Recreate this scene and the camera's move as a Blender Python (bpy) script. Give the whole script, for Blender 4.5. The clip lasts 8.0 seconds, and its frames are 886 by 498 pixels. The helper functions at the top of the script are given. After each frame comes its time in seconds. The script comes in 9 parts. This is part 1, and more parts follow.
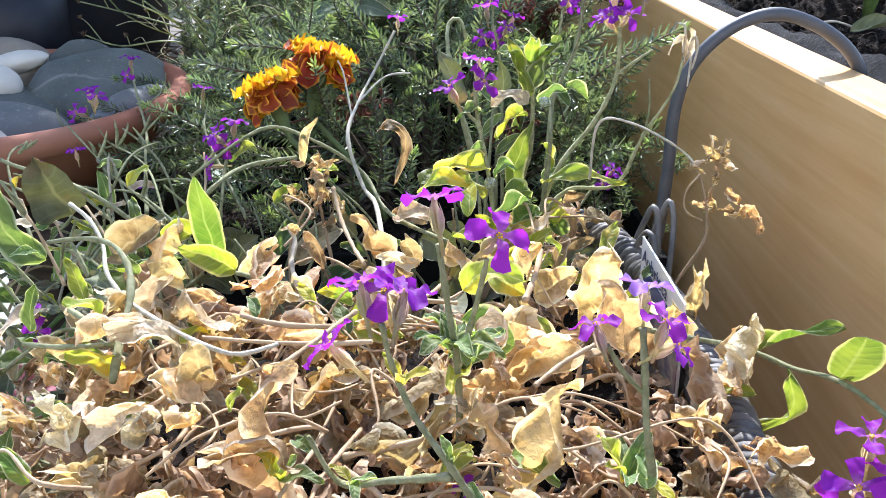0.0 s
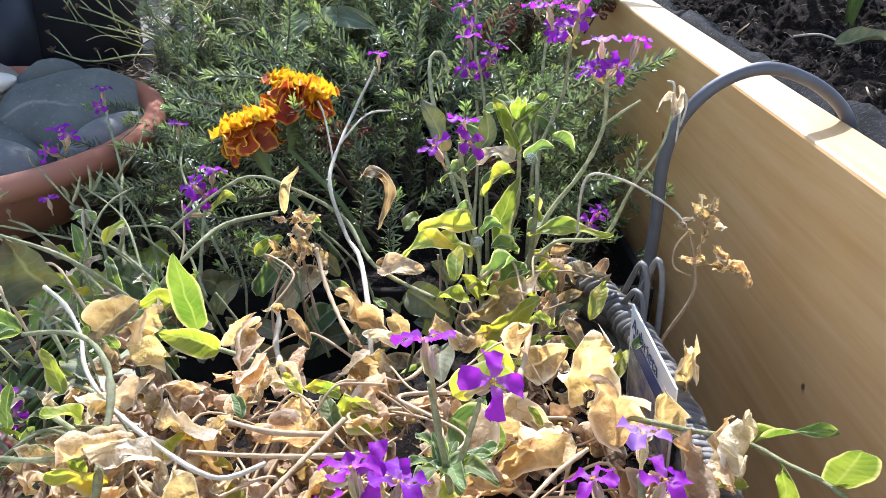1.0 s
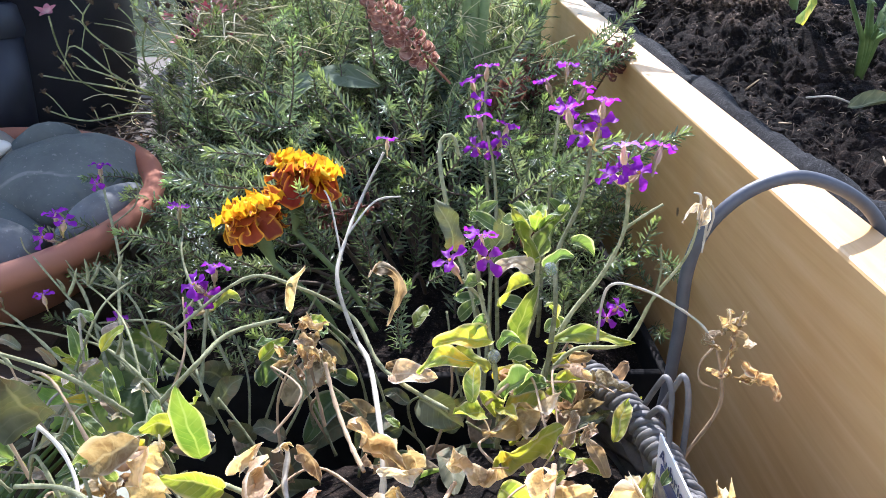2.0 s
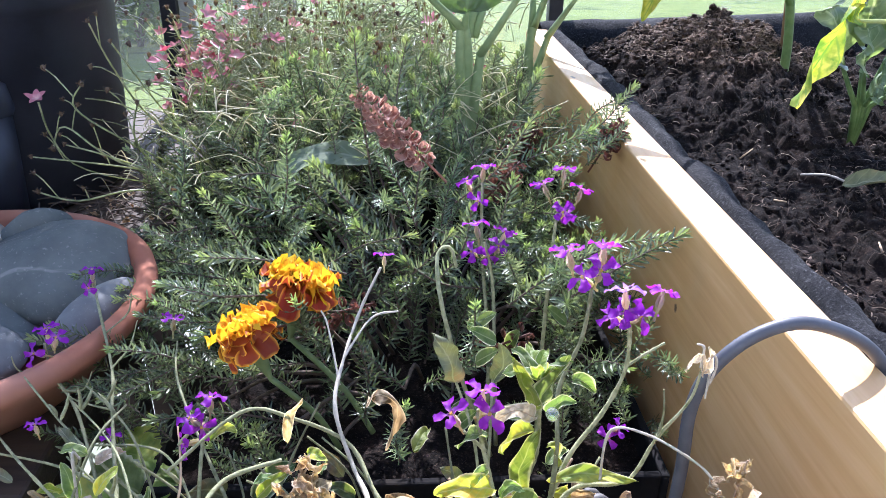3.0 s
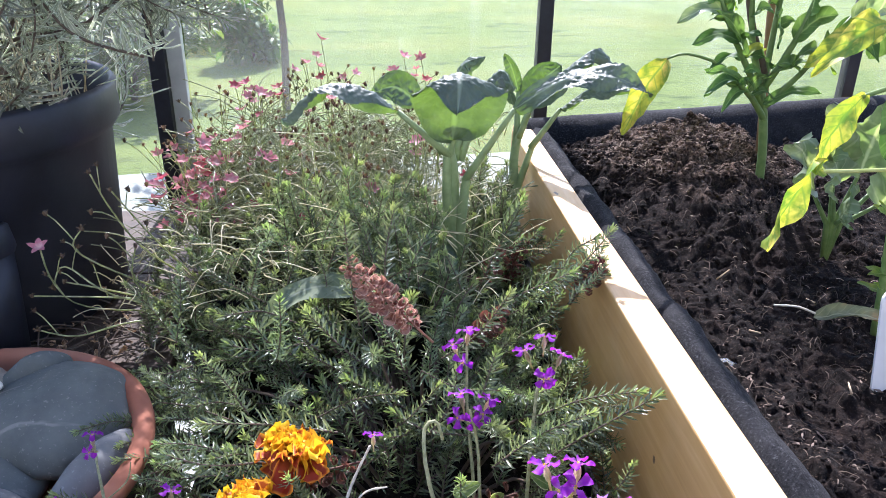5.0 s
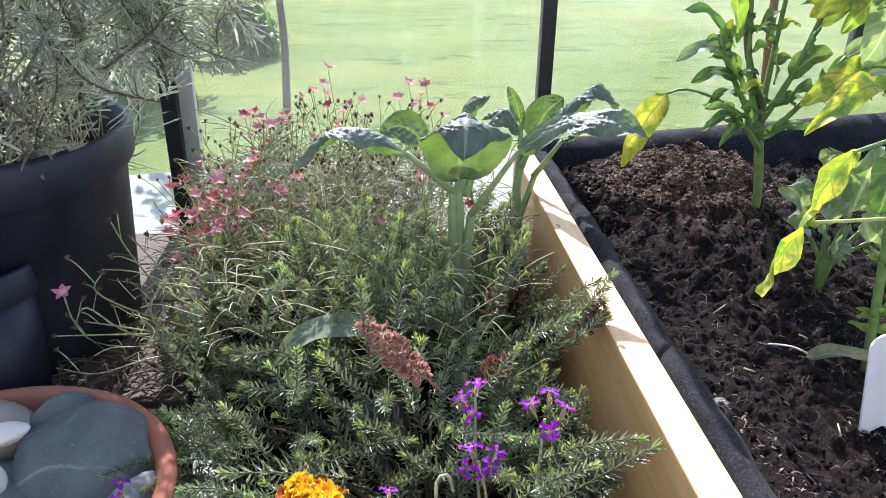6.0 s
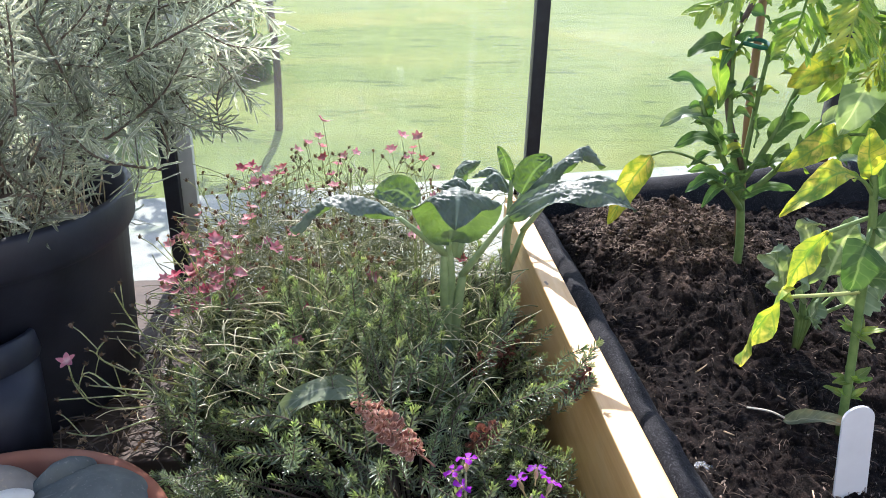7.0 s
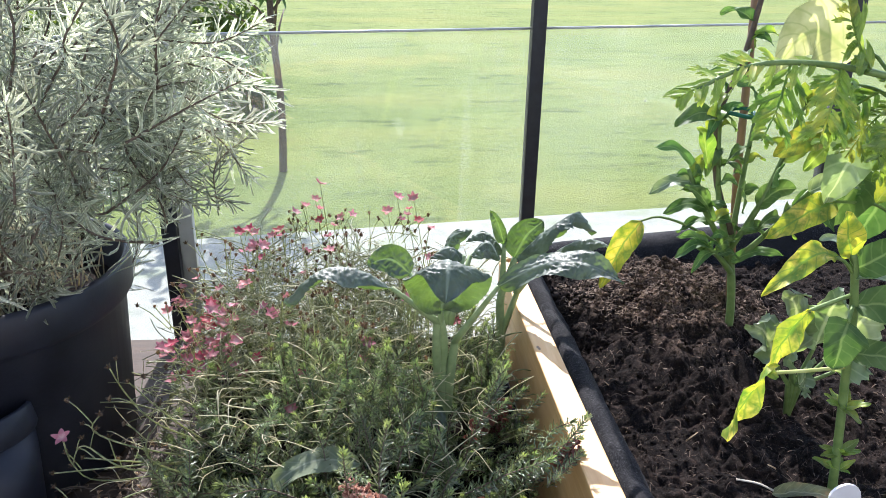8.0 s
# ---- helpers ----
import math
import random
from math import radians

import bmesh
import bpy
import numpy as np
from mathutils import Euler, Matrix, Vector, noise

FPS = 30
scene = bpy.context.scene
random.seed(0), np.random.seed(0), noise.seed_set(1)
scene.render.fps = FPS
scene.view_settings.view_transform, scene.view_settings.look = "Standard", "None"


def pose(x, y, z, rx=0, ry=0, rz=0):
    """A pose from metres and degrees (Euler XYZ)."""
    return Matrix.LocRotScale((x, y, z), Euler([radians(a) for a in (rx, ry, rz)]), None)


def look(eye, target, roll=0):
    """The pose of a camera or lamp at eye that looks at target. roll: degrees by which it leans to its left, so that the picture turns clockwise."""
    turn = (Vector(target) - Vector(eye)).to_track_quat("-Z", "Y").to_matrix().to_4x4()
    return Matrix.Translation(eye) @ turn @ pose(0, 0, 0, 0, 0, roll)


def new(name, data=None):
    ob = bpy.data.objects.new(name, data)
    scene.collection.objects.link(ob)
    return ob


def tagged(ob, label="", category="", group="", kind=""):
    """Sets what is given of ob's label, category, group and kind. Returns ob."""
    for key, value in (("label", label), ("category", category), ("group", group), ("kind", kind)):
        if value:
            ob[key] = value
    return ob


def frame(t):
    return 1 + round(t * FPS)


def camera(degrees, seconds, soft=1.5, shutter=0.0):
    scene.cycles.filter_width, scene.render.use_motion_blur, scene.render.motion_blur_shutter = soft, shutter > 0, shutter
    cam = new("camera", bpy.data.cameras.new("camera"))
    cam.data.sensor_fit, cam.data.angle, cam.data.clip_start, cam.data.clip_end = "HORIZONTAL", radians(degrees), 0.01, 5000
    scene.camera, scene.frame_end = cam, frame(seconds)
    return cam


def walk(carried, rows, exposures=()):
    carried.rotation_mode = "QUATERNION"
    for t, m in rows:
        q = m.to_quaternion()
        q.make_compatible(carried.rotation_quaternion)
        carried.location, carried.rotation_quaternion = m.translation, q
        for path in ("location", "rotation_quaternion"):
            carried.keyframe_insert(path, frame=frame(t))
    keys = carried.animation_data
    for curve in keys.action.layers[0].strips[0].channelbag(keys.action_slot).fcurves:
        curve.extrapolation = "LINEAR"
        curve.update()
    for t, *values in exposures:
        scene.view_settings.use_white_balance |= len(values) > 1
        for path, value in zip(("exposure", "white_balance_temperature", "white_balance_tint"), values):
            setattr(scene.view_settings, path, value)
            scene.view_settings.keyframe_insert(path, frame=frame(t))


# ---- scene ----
LENS = 60.0
# seconds, eye x y z, yaw, pitch, roll
PATH = [
    (0.0, 0.0000, 0.0000, 0.7500, -1.30, -25.80, 1.08),
    (0.5, 0.0013, 0.0127, 0.7674, -2.18, -27.00, 0.85),
    (1.0, -0.0026, 0.0263, 0.7870, -2.96, -28.08, 1.06),
    (1.2, -0.0020, 0.0320, 0.7915, -3.17, -27.49, 1.45),
    (2.3, -0.0128, 0.0773, 0.8376, -3.58, -27.06, 0.95),
    (2.5, -0.0110, 0.0851, 0.8494, -3.54, -26.84, 0.58),
    (3.0, -0.0143, 0.0980, 0.8769, -4.12, -26.77, 1.15),
    (3.5, -0.0096, 0.1066, 0.8938, -4.27, -26.24, 0.99),
    (4.0, -0.0083, 0.1118, 0.9195, -4.29, -24.94, 0.89),
    (4.5, -0.0095, 0.1129, 0.9482, -4.49, -24.30, 0.77),
    (4.7, -0.0086, 0.1131, 0.9580, -4.59, -24.28, 0.82),
    (5.8, -0.0188, 0.1194, 1.0135, -4.83, -25.31, 0.90),
    (6.0, -0.0200, 0.1126, 1.0292, -4.88, -25.43, 0.95),
    (6.5, -0.0234, 0.1190, 1.0564, -4.76, -25.75, 1.02),
    (7.0, -0.0230, 0.1106, 1.0897, -5.66, -24.50, 1.51),
    (7.5, -0.0140, 0.1088, 1.1187, -6.20, -23.49, 1.60),
    (8.0, -0.0081, 0.1132, 1.1339, -5.13, -22.14, 1.14),
]
cam = camera(LENS, 8.0, soft=0.55)
walk(cam, [(t, pose(x, y, z, 0, 0, yaw) @ pose(0, 0, 0, 90 + pitch) @ pose(0, 0, 0, 0, 0, roll))
           for t, x, y, z, yaw, pitch, roll in PATH],
     exposures=[(0.0, 1.35, 5820, 13), (1.2, 1.30, 5820, 14), (3.0, 1.57, 5570, 21), (4.5, 1.49, 5700, 23), (6.2, 1.34, 6070, 19), (8.0, 1.23, 6150, 18)])

# ---- light: a low clear sky and the sun straight ahead of the camera ----
SUN_UP, SUN_TURN = 44.0, 0.5
sky_world = bpy.data.worlds.new("sky")
scene.world = sky_world
sky_world.use_nodes = True
sky_nodes = sky_world.node_tree
sky_tex = sky_nodes.nodes.new("ShaderNodeTexSky")
sky_tex.sky_type = "NISHITA"
sky_tex.sun_disc = False
sky_tex.sun_elevation = radians(SUN_UP)
sky_tex.sun_rotation = radians(SUN_TURN)
sky_nodes.links.new(sky_tex.outputs[0], sky_nodes.nodes["Background"].inputs[0])
sky_nodes.nodes["Background"].inputs[1].default_value = 0.15
sun_lamp = bpy.data.lights.new("sun", "SUN")
sun_lamp.energy, sun_lamp.angle, sun_lamp.color = 4.4, radians(0.55), (1.0, 0.965, 0.90)
sun = new("sun", sun_lamp)
sun.matrix_world = look(
    (math.sin(radians(SUN_TURN)) * 9, math.cos(radians(SUN_TURN)) * 9, 9 * math.tan(radians(SUN_UP))), (0, 0, 0))


# ---- materials ----
class Shade:
    """A small builder of node materials."""

    def __init__(self, name):
        self.mat = bpy.data.materials.new(name)
        self.mat.use_nodes = True
        self.tree = self.mat.node_tree
        self.tree.nodes.clear()
        self.out = self.tree.nodes.new("ShaderNodeOutputMaterial")
        self.xyz = self.tree.nodes.new("ShaderNodeTexCoord")
        self.obj = self.xyz.outputs["Object"]
        self.uv = self.xyz.outputs["UV"]

    def put(self, socket, value):
        if isinstance(value, bpy.types.NodeSocket):
            self.tree.links.new(value, socket)
        elif value is not None:
            if isinstance(value, (tuple, list)) and len(value) == 3 and socket.type == "RGBA":
                value = (*value, 1)
            socket.default_value = value

    def node(self, kind, **ins):
        nd = self.tree.nodes.new("ShaderNode" + kind)
        for key, value in ins.items():
            self.put(nd.inputs[key.replace("_", " ")], value)
        return nd

    def place(self, scale=(1, 1, 1), source=None):
        nd = self.node("Mapping")
        self.put(nd.inputs["Vector"], source or self.obj)
        nd.inputs["Scale"].default_value = scale
        return nd.outputs[0]

    def noise(self, scale, detail=4, rough=0.55, vector=None, distortion=0.0):
        nd = self.node("TexNoise", Scale=scale, Detail=detail, Roughness=rough, Distortion=distortion)
        self.put(nd.inputs["Vector"], vector or self.obj)
        return nd.outputs[0]

    def cells(self, scale, vector=None, distance=True):
        nd = self.node("TexVoronoi", Scale=scale)
        self.put(nd.inputs["Vector"], vector or self.obj)
        return nd.outputs[0] if distance else nd.outputs[1]

    def ramp(self, value, *stops):
        nd = self.tree.nodes.new("ShaderNodeValToRGB")
        self.put(nd.inputs[0], value)
        el = nd.color_ramp.elements
        while len(el) < len(stops):
            el.new(0.5)
        for e, (at, col) in zip(el, stops):
            e.position = at
            e.color = (*col, 1) if isinstance(col, (tuple, list)) else (col, col, col, 1)
        return nd.outputs[0]

    def mix(self, factor, a, b, how="MIX"):
        nd = self.tree.nodes.new("ShaderNodeMix")
        nd.data_type = "RGBA"
        nd.blend_type = how
        self.put(nd.inputs[0], factor)
        self.put(nd.inputs[6], a)
        self.put(nd.inputs[7], b)
        return nd.outputs[2]

    def math(self, how, a, b=0.0):
        nd = self.tree.nodes.new("ShaderNodeMath")
        nd.operation = how
        self.put(nd.inputs[0], a)
        self.put(nd.inputs[1], b)
        return nd.outputs[0]

    def rand(self):
        return self.tree.nodes.new("ShaderNodeObjectInfo").outputs["Random"]

    def vary(self, colour, hue=0.02, value=0.3):
        nd = self.node("HueSaturation", Color=colour)
        r = self.rand()
        self.put(nd.inputs["Hue"], self.math("ADD", self.math("MULTIPLY", r, hue * 2), 0.5 - hue))
        r2 = self.math("FRACT", self.math("MULTIPLY", r, 7.31))
        self.put(nd.inputs["Value"], self.math("ADD", self.math("MULTIPLY", r2, value * 2), 1 - value))
        return nd.outputs[0]

    def bump(self, height, strength=0.4, distance=0.002):
        nd = self.node("Bump", Strength=strength, Distance=distance)
        self.put(nd.inputs["Height"], height)
        return nd.outputs[0]

    def solid(self, colour, rough=0.6, metal=0.0, normal=None, spec=0.5, sheen=0.0):
        nd = self.node("BsdfPrincipled", Roughness=rough, Metallic=metal)
        self.put(nd.inputs["Base Color"], colour)
        nd.inputs["Specular IOR Level"].default_value = spec
        nd.inputs["Sheen Weight"].default_value = sheen
        if normal:
            self.put(nd.inputs["Normal"], normal)
        return nd.outputs[0]

    def done(self, shader):
        self.tree.links.new(shader, self.out.inputs[0])
        return self.mat

    def sides(self):
        """0 on the midrib and 1 at the edge of a leaf, and the way along it."""
        sep = self.node("SeparateXYZ")
        self.put(sep.inputs[0], self.uv)
        across = self.math("MULTIPLY", self.math("ABSOLUTE", self.math("SUBTRACT", sep.outputs[0], 0.5)), 2.0)
        return across, sep.outputs[1]


def leaf_material(name, dark, light, vein=None, edge=None, blotch=None, glow=0.45, rough=0.5, veins=9.0, quilt=0.0,
                  size=60.0, hue=0.02, value=0.25, bump=0.35, spec=0.4, glow_colour=None, side_veins=0.3):
    """A leaf that lets light through: mottled blade, paler midrib and side veins, its own edge and blotches."""
    s = Shade(name)
    across, along = s.sides()
    col = s.mix(s.ramp(s.noise(size, 3), (0.35, 0.0), (0.65, 1.0)), dark, light)
    if blotch:
        col = s.mix(s.ramp(s.noise(size * 0.55, 4, 0.6), (0.52, 0.0), (0.64, 1.0)), col, blotch)
    side = s.math("SINE", s.math("MULTIPLY", s.math("SUBTRACT", along, s.math("MULTIPLY", across, 0.16)), veins * 6.283))
    rib = s.ramp(across, (0.03, 1.0), (0.10, 0.0))
    vein_mask = s.math("MAXIMUM", rib, s.math("MULTIPLY", s.ramp(side, (0.80, 0.0), (0.99, 1.0)), side_veins))
    if vein:
        col = s.mix(vein_mask, col, vein)
    if edge:
        col = s.mix(s.ramp(across, (0.78, 0.0), (0.95, 1.0)), col, edge)
    col = s.vary(col, hue, value)
    height = s.math("ADD", s.math("MULTIPLY", side, 0.10), s.noise(size * 4, 3))
    normal = flat_normal = s.bump(height, bump, 0.0010)
    if quilt:
        cell = s.node("TexVoronoi", Scale=quilt)
        cell.feature = "SMOOTH_F1"
        s.put(cell.inputs["Vector"], s.obj)
        puff = s.math("SUBTRACT", 1.0, cell.outputs[0])
        swell = s.node("Bump", Strength=0.7, Distance=0.0016)
        s.put(swell.inputs["Height"], puff)
        s.put(swell.inputs["Normal"], normal)
        normal = swell.outputs[0]
    through_light = s.node("BsdfTranslucent")
    s.put(through_light.inputs[0], s.mix(1.0, col, glow_colour or (1.6, 1.7, 0.6), "MULTIPLY"))
    s.put(through_light.inputs[1], flat_normal)
    both = s.node("MixShader")
    both.inputs[0].default_value = glow
    s.tree.links.new(s.solid(col, rough, 0, normal, spec), both.inputs[1])
    s.tree.links.new(through_light.outputs[0], both.inputs[2])
    return s.done(both.outputs[0])


def plain_material(name, dark, light, scale=40.0, rough=0.6, bump=0.3, distance=0.001, stretch=(1, 1, 1), metal=0.0,
                   spec=0.4, hue=0.0, value=0.0, stain=None, sheen=0.0, fine=8.0):
    s = Shade(name)
    v = s.place(stretch)
    n = s.noise(scale, 5, 0.6, v)
    col = s.mix(s.ramp(n, (0.32, 0.0), (0.68, 1.0)), dark, light)
    if stain:
        col = s.mix(s.ramp(s.noise(scale * 0.23, 4, 0.6, v), (0.5, 0.0), (0.66, 1.0)), col, stain)
    if hue or value:
        col = s.vary(col, hue, value)
    return s.done(s.solid(col, rough, metal, s.bump(s.noise(scale * fine, 4, 0.6, v), bump, distance), spec, sheen))


def wood_material():
    s = Shade("pale_softwood")
    long = s.place((1.0, 0.055, 1.0))
    rings = s.noise(95, 4, 0.6, long, 0.6)
    fibre = s.noise(620, 3, 0.7, long)
    col = s.ramp(rings, (0.25, (0.57, 0.305, 0.110)), (0.5, (0.66, 0.390, 0.155)), (0.75, (0.74, 0.480, 0.225)))
    col = s.mix(s.ramp(fibre, (0.45, 0.0), (0.75, 0.16)), col, (0.52, 0.31, 0.12))
    knots = s.cells(5.2, s.place((1.0, 0.55, 1.0)))
    col = s.mix(s.ramp(knots, (0.025, 1.0), (0.06, 0.0)), col, (0.16, 0.08, 0.035))
    col = s.mix(s.ramp(s.noise(9, 4), (0.55, 0.0), (0.8, 0.4)), col, (0.46, 0.34, 0.20))
    for at, size in (((-0.434, 0.480, 0.667), (0.006, 0.011, 0.02)), ((-0.434, 0.10, 0.60), (0.02, 0.006, 0.010)), ((-0.434, -0.14, 0.56), (0.02, 0.005, 0.007)), ((-0.434, 0.30, 0.555), (0.02, 0.006, 0.008))):
        gap = s.tree.nodes.new("ShaderNodeVectorMath")
        gap.operation = "SUBTRACT"
        s.put(gap.inputs[0], s.obj)
        gap.inputs[1].default_value = at
        wide = s.tree.nodes.new("ShaderNodeVectorMath")
        wide.operation = "DIVIDE"
        s.put(wide.inputs[0], gap.outputs[0])
        wide.inputs[1].default_value = size
        far = s.tree.nodes.new("ShaderNodeVectorMath")
        far.operation = "LENGTH"
        s.put(far.inputs[0], wide.outputs[0])
        col = s.mix(s.ramp(s.math("ADD", far.outputs["Value"], s.noise(160, 2)), (0.75, 1.0), (1.25, 0.0)), col, (0.13, 0.065, 0.03))
    rough = s.ramp(s.noise(40, 3), (0.3, 0.40), (0.7, 0.55))
    return s.done(s.solid(col, rough, 0, s.bump(s.math("ADD", rings, s.math("MULTIPLY", fibre, 0.6)), 0.22, 0.0006), 0.6))


def soil_material():
    s = Shade("dark_compost")
    n = s.noise(85, 7, 0.75)
    col = s.ramp(n, (0.36, (0.0035, 0.0026, 0.0022)), (0.52, (0.010, 0.0074, 0.0061)), (0.70, (0.048, 0.032, 0.025)))
    col = s.mix(s.ramp(s.noise(460, 3, 0.7), (0.58, 0.0), (0.75, 0.62)), col, (0.19, 0.13, 0.095))
    col = s.mix(s.ramp(s.noise(11, 4, 0.6), (0.50, 0.0), (0.70, 0.40)), col, (0.046, 0.029, 0.022))
    # the heap's sunlit look is put into colour: paler, redder brown patches
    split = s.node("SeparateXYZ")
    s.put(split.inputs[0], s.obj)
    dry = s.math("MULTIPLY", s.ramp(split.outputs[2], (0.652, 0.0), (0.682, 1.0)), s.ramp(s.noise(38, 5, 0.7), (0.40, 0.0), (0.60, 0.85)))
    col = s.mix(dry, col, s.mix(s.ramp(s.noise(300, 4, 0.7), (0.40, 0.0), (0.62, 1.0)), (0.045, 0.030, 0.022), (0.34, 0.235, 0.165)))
    return s.done(s.solid(col, 0.95, 0, s.bump(s.noise(330, 5, 0.75), 1.0, 0.004), 0.15))


def lawn_material():
    s = Shade("mown_grass")
    col = s.mix(s.ramp(s.noise(1.3, 5, 0.6, s.place((0.5, 1.2, 1))), (0.35, 0.0), (0.65, 1.0)),
                (0.112, 0.165, 0.028), (0.178, 0.228, 0.050))
    col = s.mix(s.ramp(s.noise(42, 5, 0.75), (0.42, 0.0), (0.72, 0.8)), col, (0.225, 0.270, 0.072))
    tufts = s.noise(3.2, 8, 0.78, s.place((0.55, 1.5, 1)), 0.3)
    col = s.mix(s.ramp(tufts, (0.54, 0.0), (0.62, 0.75)), col, (0.052, 0.088, 0.018))
    col = s.mix(s.ramp(s.noise(17, 6, 0.8, s.place((0.8, 1.2, 1))), (0.54, 0.0), (0.68, 0.6)), col, (0.060, 0.092, 0.022))
    col = s.mix(s.ramp(s.noise(0.8, 4, 0.6, s.place((0.4, 1.0, 1))), (0.47, 0.0), (0.66, 0.6)), col, (0.24, 0.245, 0.055))
    return s.done(s.solid(col, 0.9, 0, s.bump(s.math("ADD", tufts, s.noise(60, 5, 0.7)), 0.8, 0.02), 0.2))


def glass_material():
    """Slightly dusty clear glass; its smear also imitates the sun's glare haze."""
    s = Shade("dusty_glass")
    clear = s.node("BsdfTransparent", Color=(0.94, 0.97, 0.94))
    shine = s.node("BsdfGlossy", Roughness=0.02)
    dust = s.node("BsdfTranslucent", Color=(0.8, 0.82, 0.8))
    one, two = s.node("MixShader"), s.node("MixShader")
    haze_smear = s.ramp(s.noise(3.0, 5, 0.6), (0.35, 0.008), (0.75, 0.050))
    streak = s.ramp(s.noise(26, 4, 0.6, s.place((1.0, 1.0, 0.06))), (0.60, 0.0), (0.80, 0.05))
    spots = s.ramp(s.math("ADD", s.cells(11), s.math("MULTIPLY", s.noise(150, 3), 0.09)), (0.045, 0.35), (0.075, 0.0))
    s.put(one.inputs[0], s.math("MAXIMUM", s.math("ADD", haze_smear, streak), spots))
    s.tree.links.new(clear.outputs[0], one.inputs[1])
    s.tree.links.new(dust.outputs[0], one.inputs[2])
    slant = s.node("LayerWeight", Blend=0.5).outputs["Facing"]
    s.put(two.inputs[0], s.math("ADD", s.math("MULTIPLY", s.math("POWER", slant, 4.0), 0.6), 0.03))
    s.tree.links.new(one.outputs[0], two.inputs[1])
    s.tree.links.new(shine.outputs[0], two.inputs[2])
    return s.done(two.outputs[0])


def felt_material():
    s = Shade("black_felt")
    n = s.noise(420, 5, 0.85)
    col = s.ramp(n, (0.38, (0.004, 0.004, 0.005)), (0.56, (0.018, 0.018, 0.020)), (0.74, (0.17, 0.17, 0.175)))
    col = s.mix(s.ramp(s.noise(24, 4), (0.50, 0.0), (0.70, 0.22)), col, (0.070, 0.068, 0.067))
    return s.done(s.solid(col, 0.9, 0, s.bump(n, 0.9, 0.0015), 0.12, 0.04))


def stone_material(name, a, b, streak):
    s = Shade(name)
    col = s.mix(s.ramp(s.noise(22, 6, 0.65), (0.3, 0.0), (0.7, 1.0)), a, b)
    band = s.noise(9, 3, 0.5, s.place((1, 3.5, 1)), 1.5)
    col = s.mix(s.ramp(band, (0.60, 0.0), (0.66, 0.45)), col, streak)
    col = s.mix(s.ramp(s.noise(330, 2), (0.62, 0.0), (0.75, 0.45)), col, streak)
    return s.done(s.solid(col, 0.72, 0, s.bump(s.noise(140, 5, 0.65), 0.35, 0.0012), 0.35))


def petal_material(name, inner, outer, rim=None, glow=0.45, size=90, thin=False):
    s = Shade(name)
    across, along = s.sides()
    col = s.mix(s.ramp(along, (0.08, 0.0), (0.5, 1.0)), inner, outer)
    col = s.mix(s.ramp(s.noise(size, 3), (0.4, 0.0), (0.75, 0.35)), col, (outer[0] * 0.6, outer[1] * 0.5, outer[2] * 0.8))
    if rim:
        border = s.math("MAXIMUM", s.ramp(across, (0.74 if thin else 0.62, 0.0), (0.96 if thin else 0.86, 1.0)), s.ramp(along, (0.91 if thin else 0.80, 0.0), (0.985 if thin else 0.93, 1.0)))
        col = s.mix(border, col, rim)
    col = s.vary(col, 0.015, 0.18)
    normal = s.bump(s.noise(size * 5, 3), 0.3, 0.0006)
    light = s.node("BsdfTranslucent")
    s.put(light.inputs[0], col)
    both = s.node("MixShader")
    both.inputs[0].default_value = glow
    s.tree.links.new(s.solid(col, 0.55, 0, normal, 0.3), both.inputs[1])
    s.tree.links.new(light.outputs[0], both.inputs[2])
    return s.done(both.outputs[0])


BOUNCE_WALL = plain_material("grey_bounce_wall", (0.33, 0.34, 0.35), (0.43, 0.44, 0.45), 3, 0.9, 0.4, 0.004, stain=(0.30, 0.31, 0.31), fine=20)
WOOD = wood_material()
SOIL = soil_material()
LAWN = lawn_material()
GLASS = glass_material()
FELT = felt_material()
PAVING = plain_material("pale_concrete", (0.26, 0.262, 0.235), (0.36, 0.355, 0.32), 14, 0.9, 0.4, 0.003, stain=(0.24, 0.27, 0.18))
BLACK_METAL = plain_material("black_painted_metal", (0.013, 0.014, 0.019), (0.023, 0.025, 0.033), 60, 0.45, 0.1)
GREY_STRIP = plain_material("grey_aluminium", (0.42, 0.44, 0.42), (0.52, 0.54, 0.52), 30, 0.5, 0.1, metal=0.3)
BLACK_PLASTIC = plain_material("black_plastic", (0.010, 0.011, 0.017), (0.020, 0.022, 0.033), 25, 0.5, 0.15, stain=(0.032, 0.033, 0.040))
DULL_PLASTIC = plain_material("soiled_black_plastic", (0.008, 0.008, 0.009), (0.018, 0.017, 0.017), 35, 0.9, 0.4, spec=0.1, stain=(0.03, 0.024, 0.019))
GREY_BAR = plain_material("grey_coated_steel", (0.060, 0.064, 0.075), (0.085, 0.090, 0.104), 80, 0.5, 0.12, spec=0.5)
WICKER = plain_material("grey_wicker", (0.075, 0.072, 0.072), (0.19, 0.18, 0.17), 55, 0.55, 0.4, 0.0008, value=0.2, stain=(0.30, 0.29, 0.28))
TERRACOTTA = plain_material("terracotta", (0.25, 0.085, 0.045), (0.36, 0.135, 0.075), 18, 0.85, 0.3, 0.0008, stain=(0.42, 0.20, 0.13))
WHITE_PLASTIC = plain_material("white_plastic", (0.74, 0.73, 0.72), (0.82, 0.81, 0.80), 20, 0.45, 0.05)
PRINT_BLUE = plain_material("printed_blue", (0.045, 0.06, 0.17), (0.08, 0.10, 0.24), 60, 0.4, 0.05)
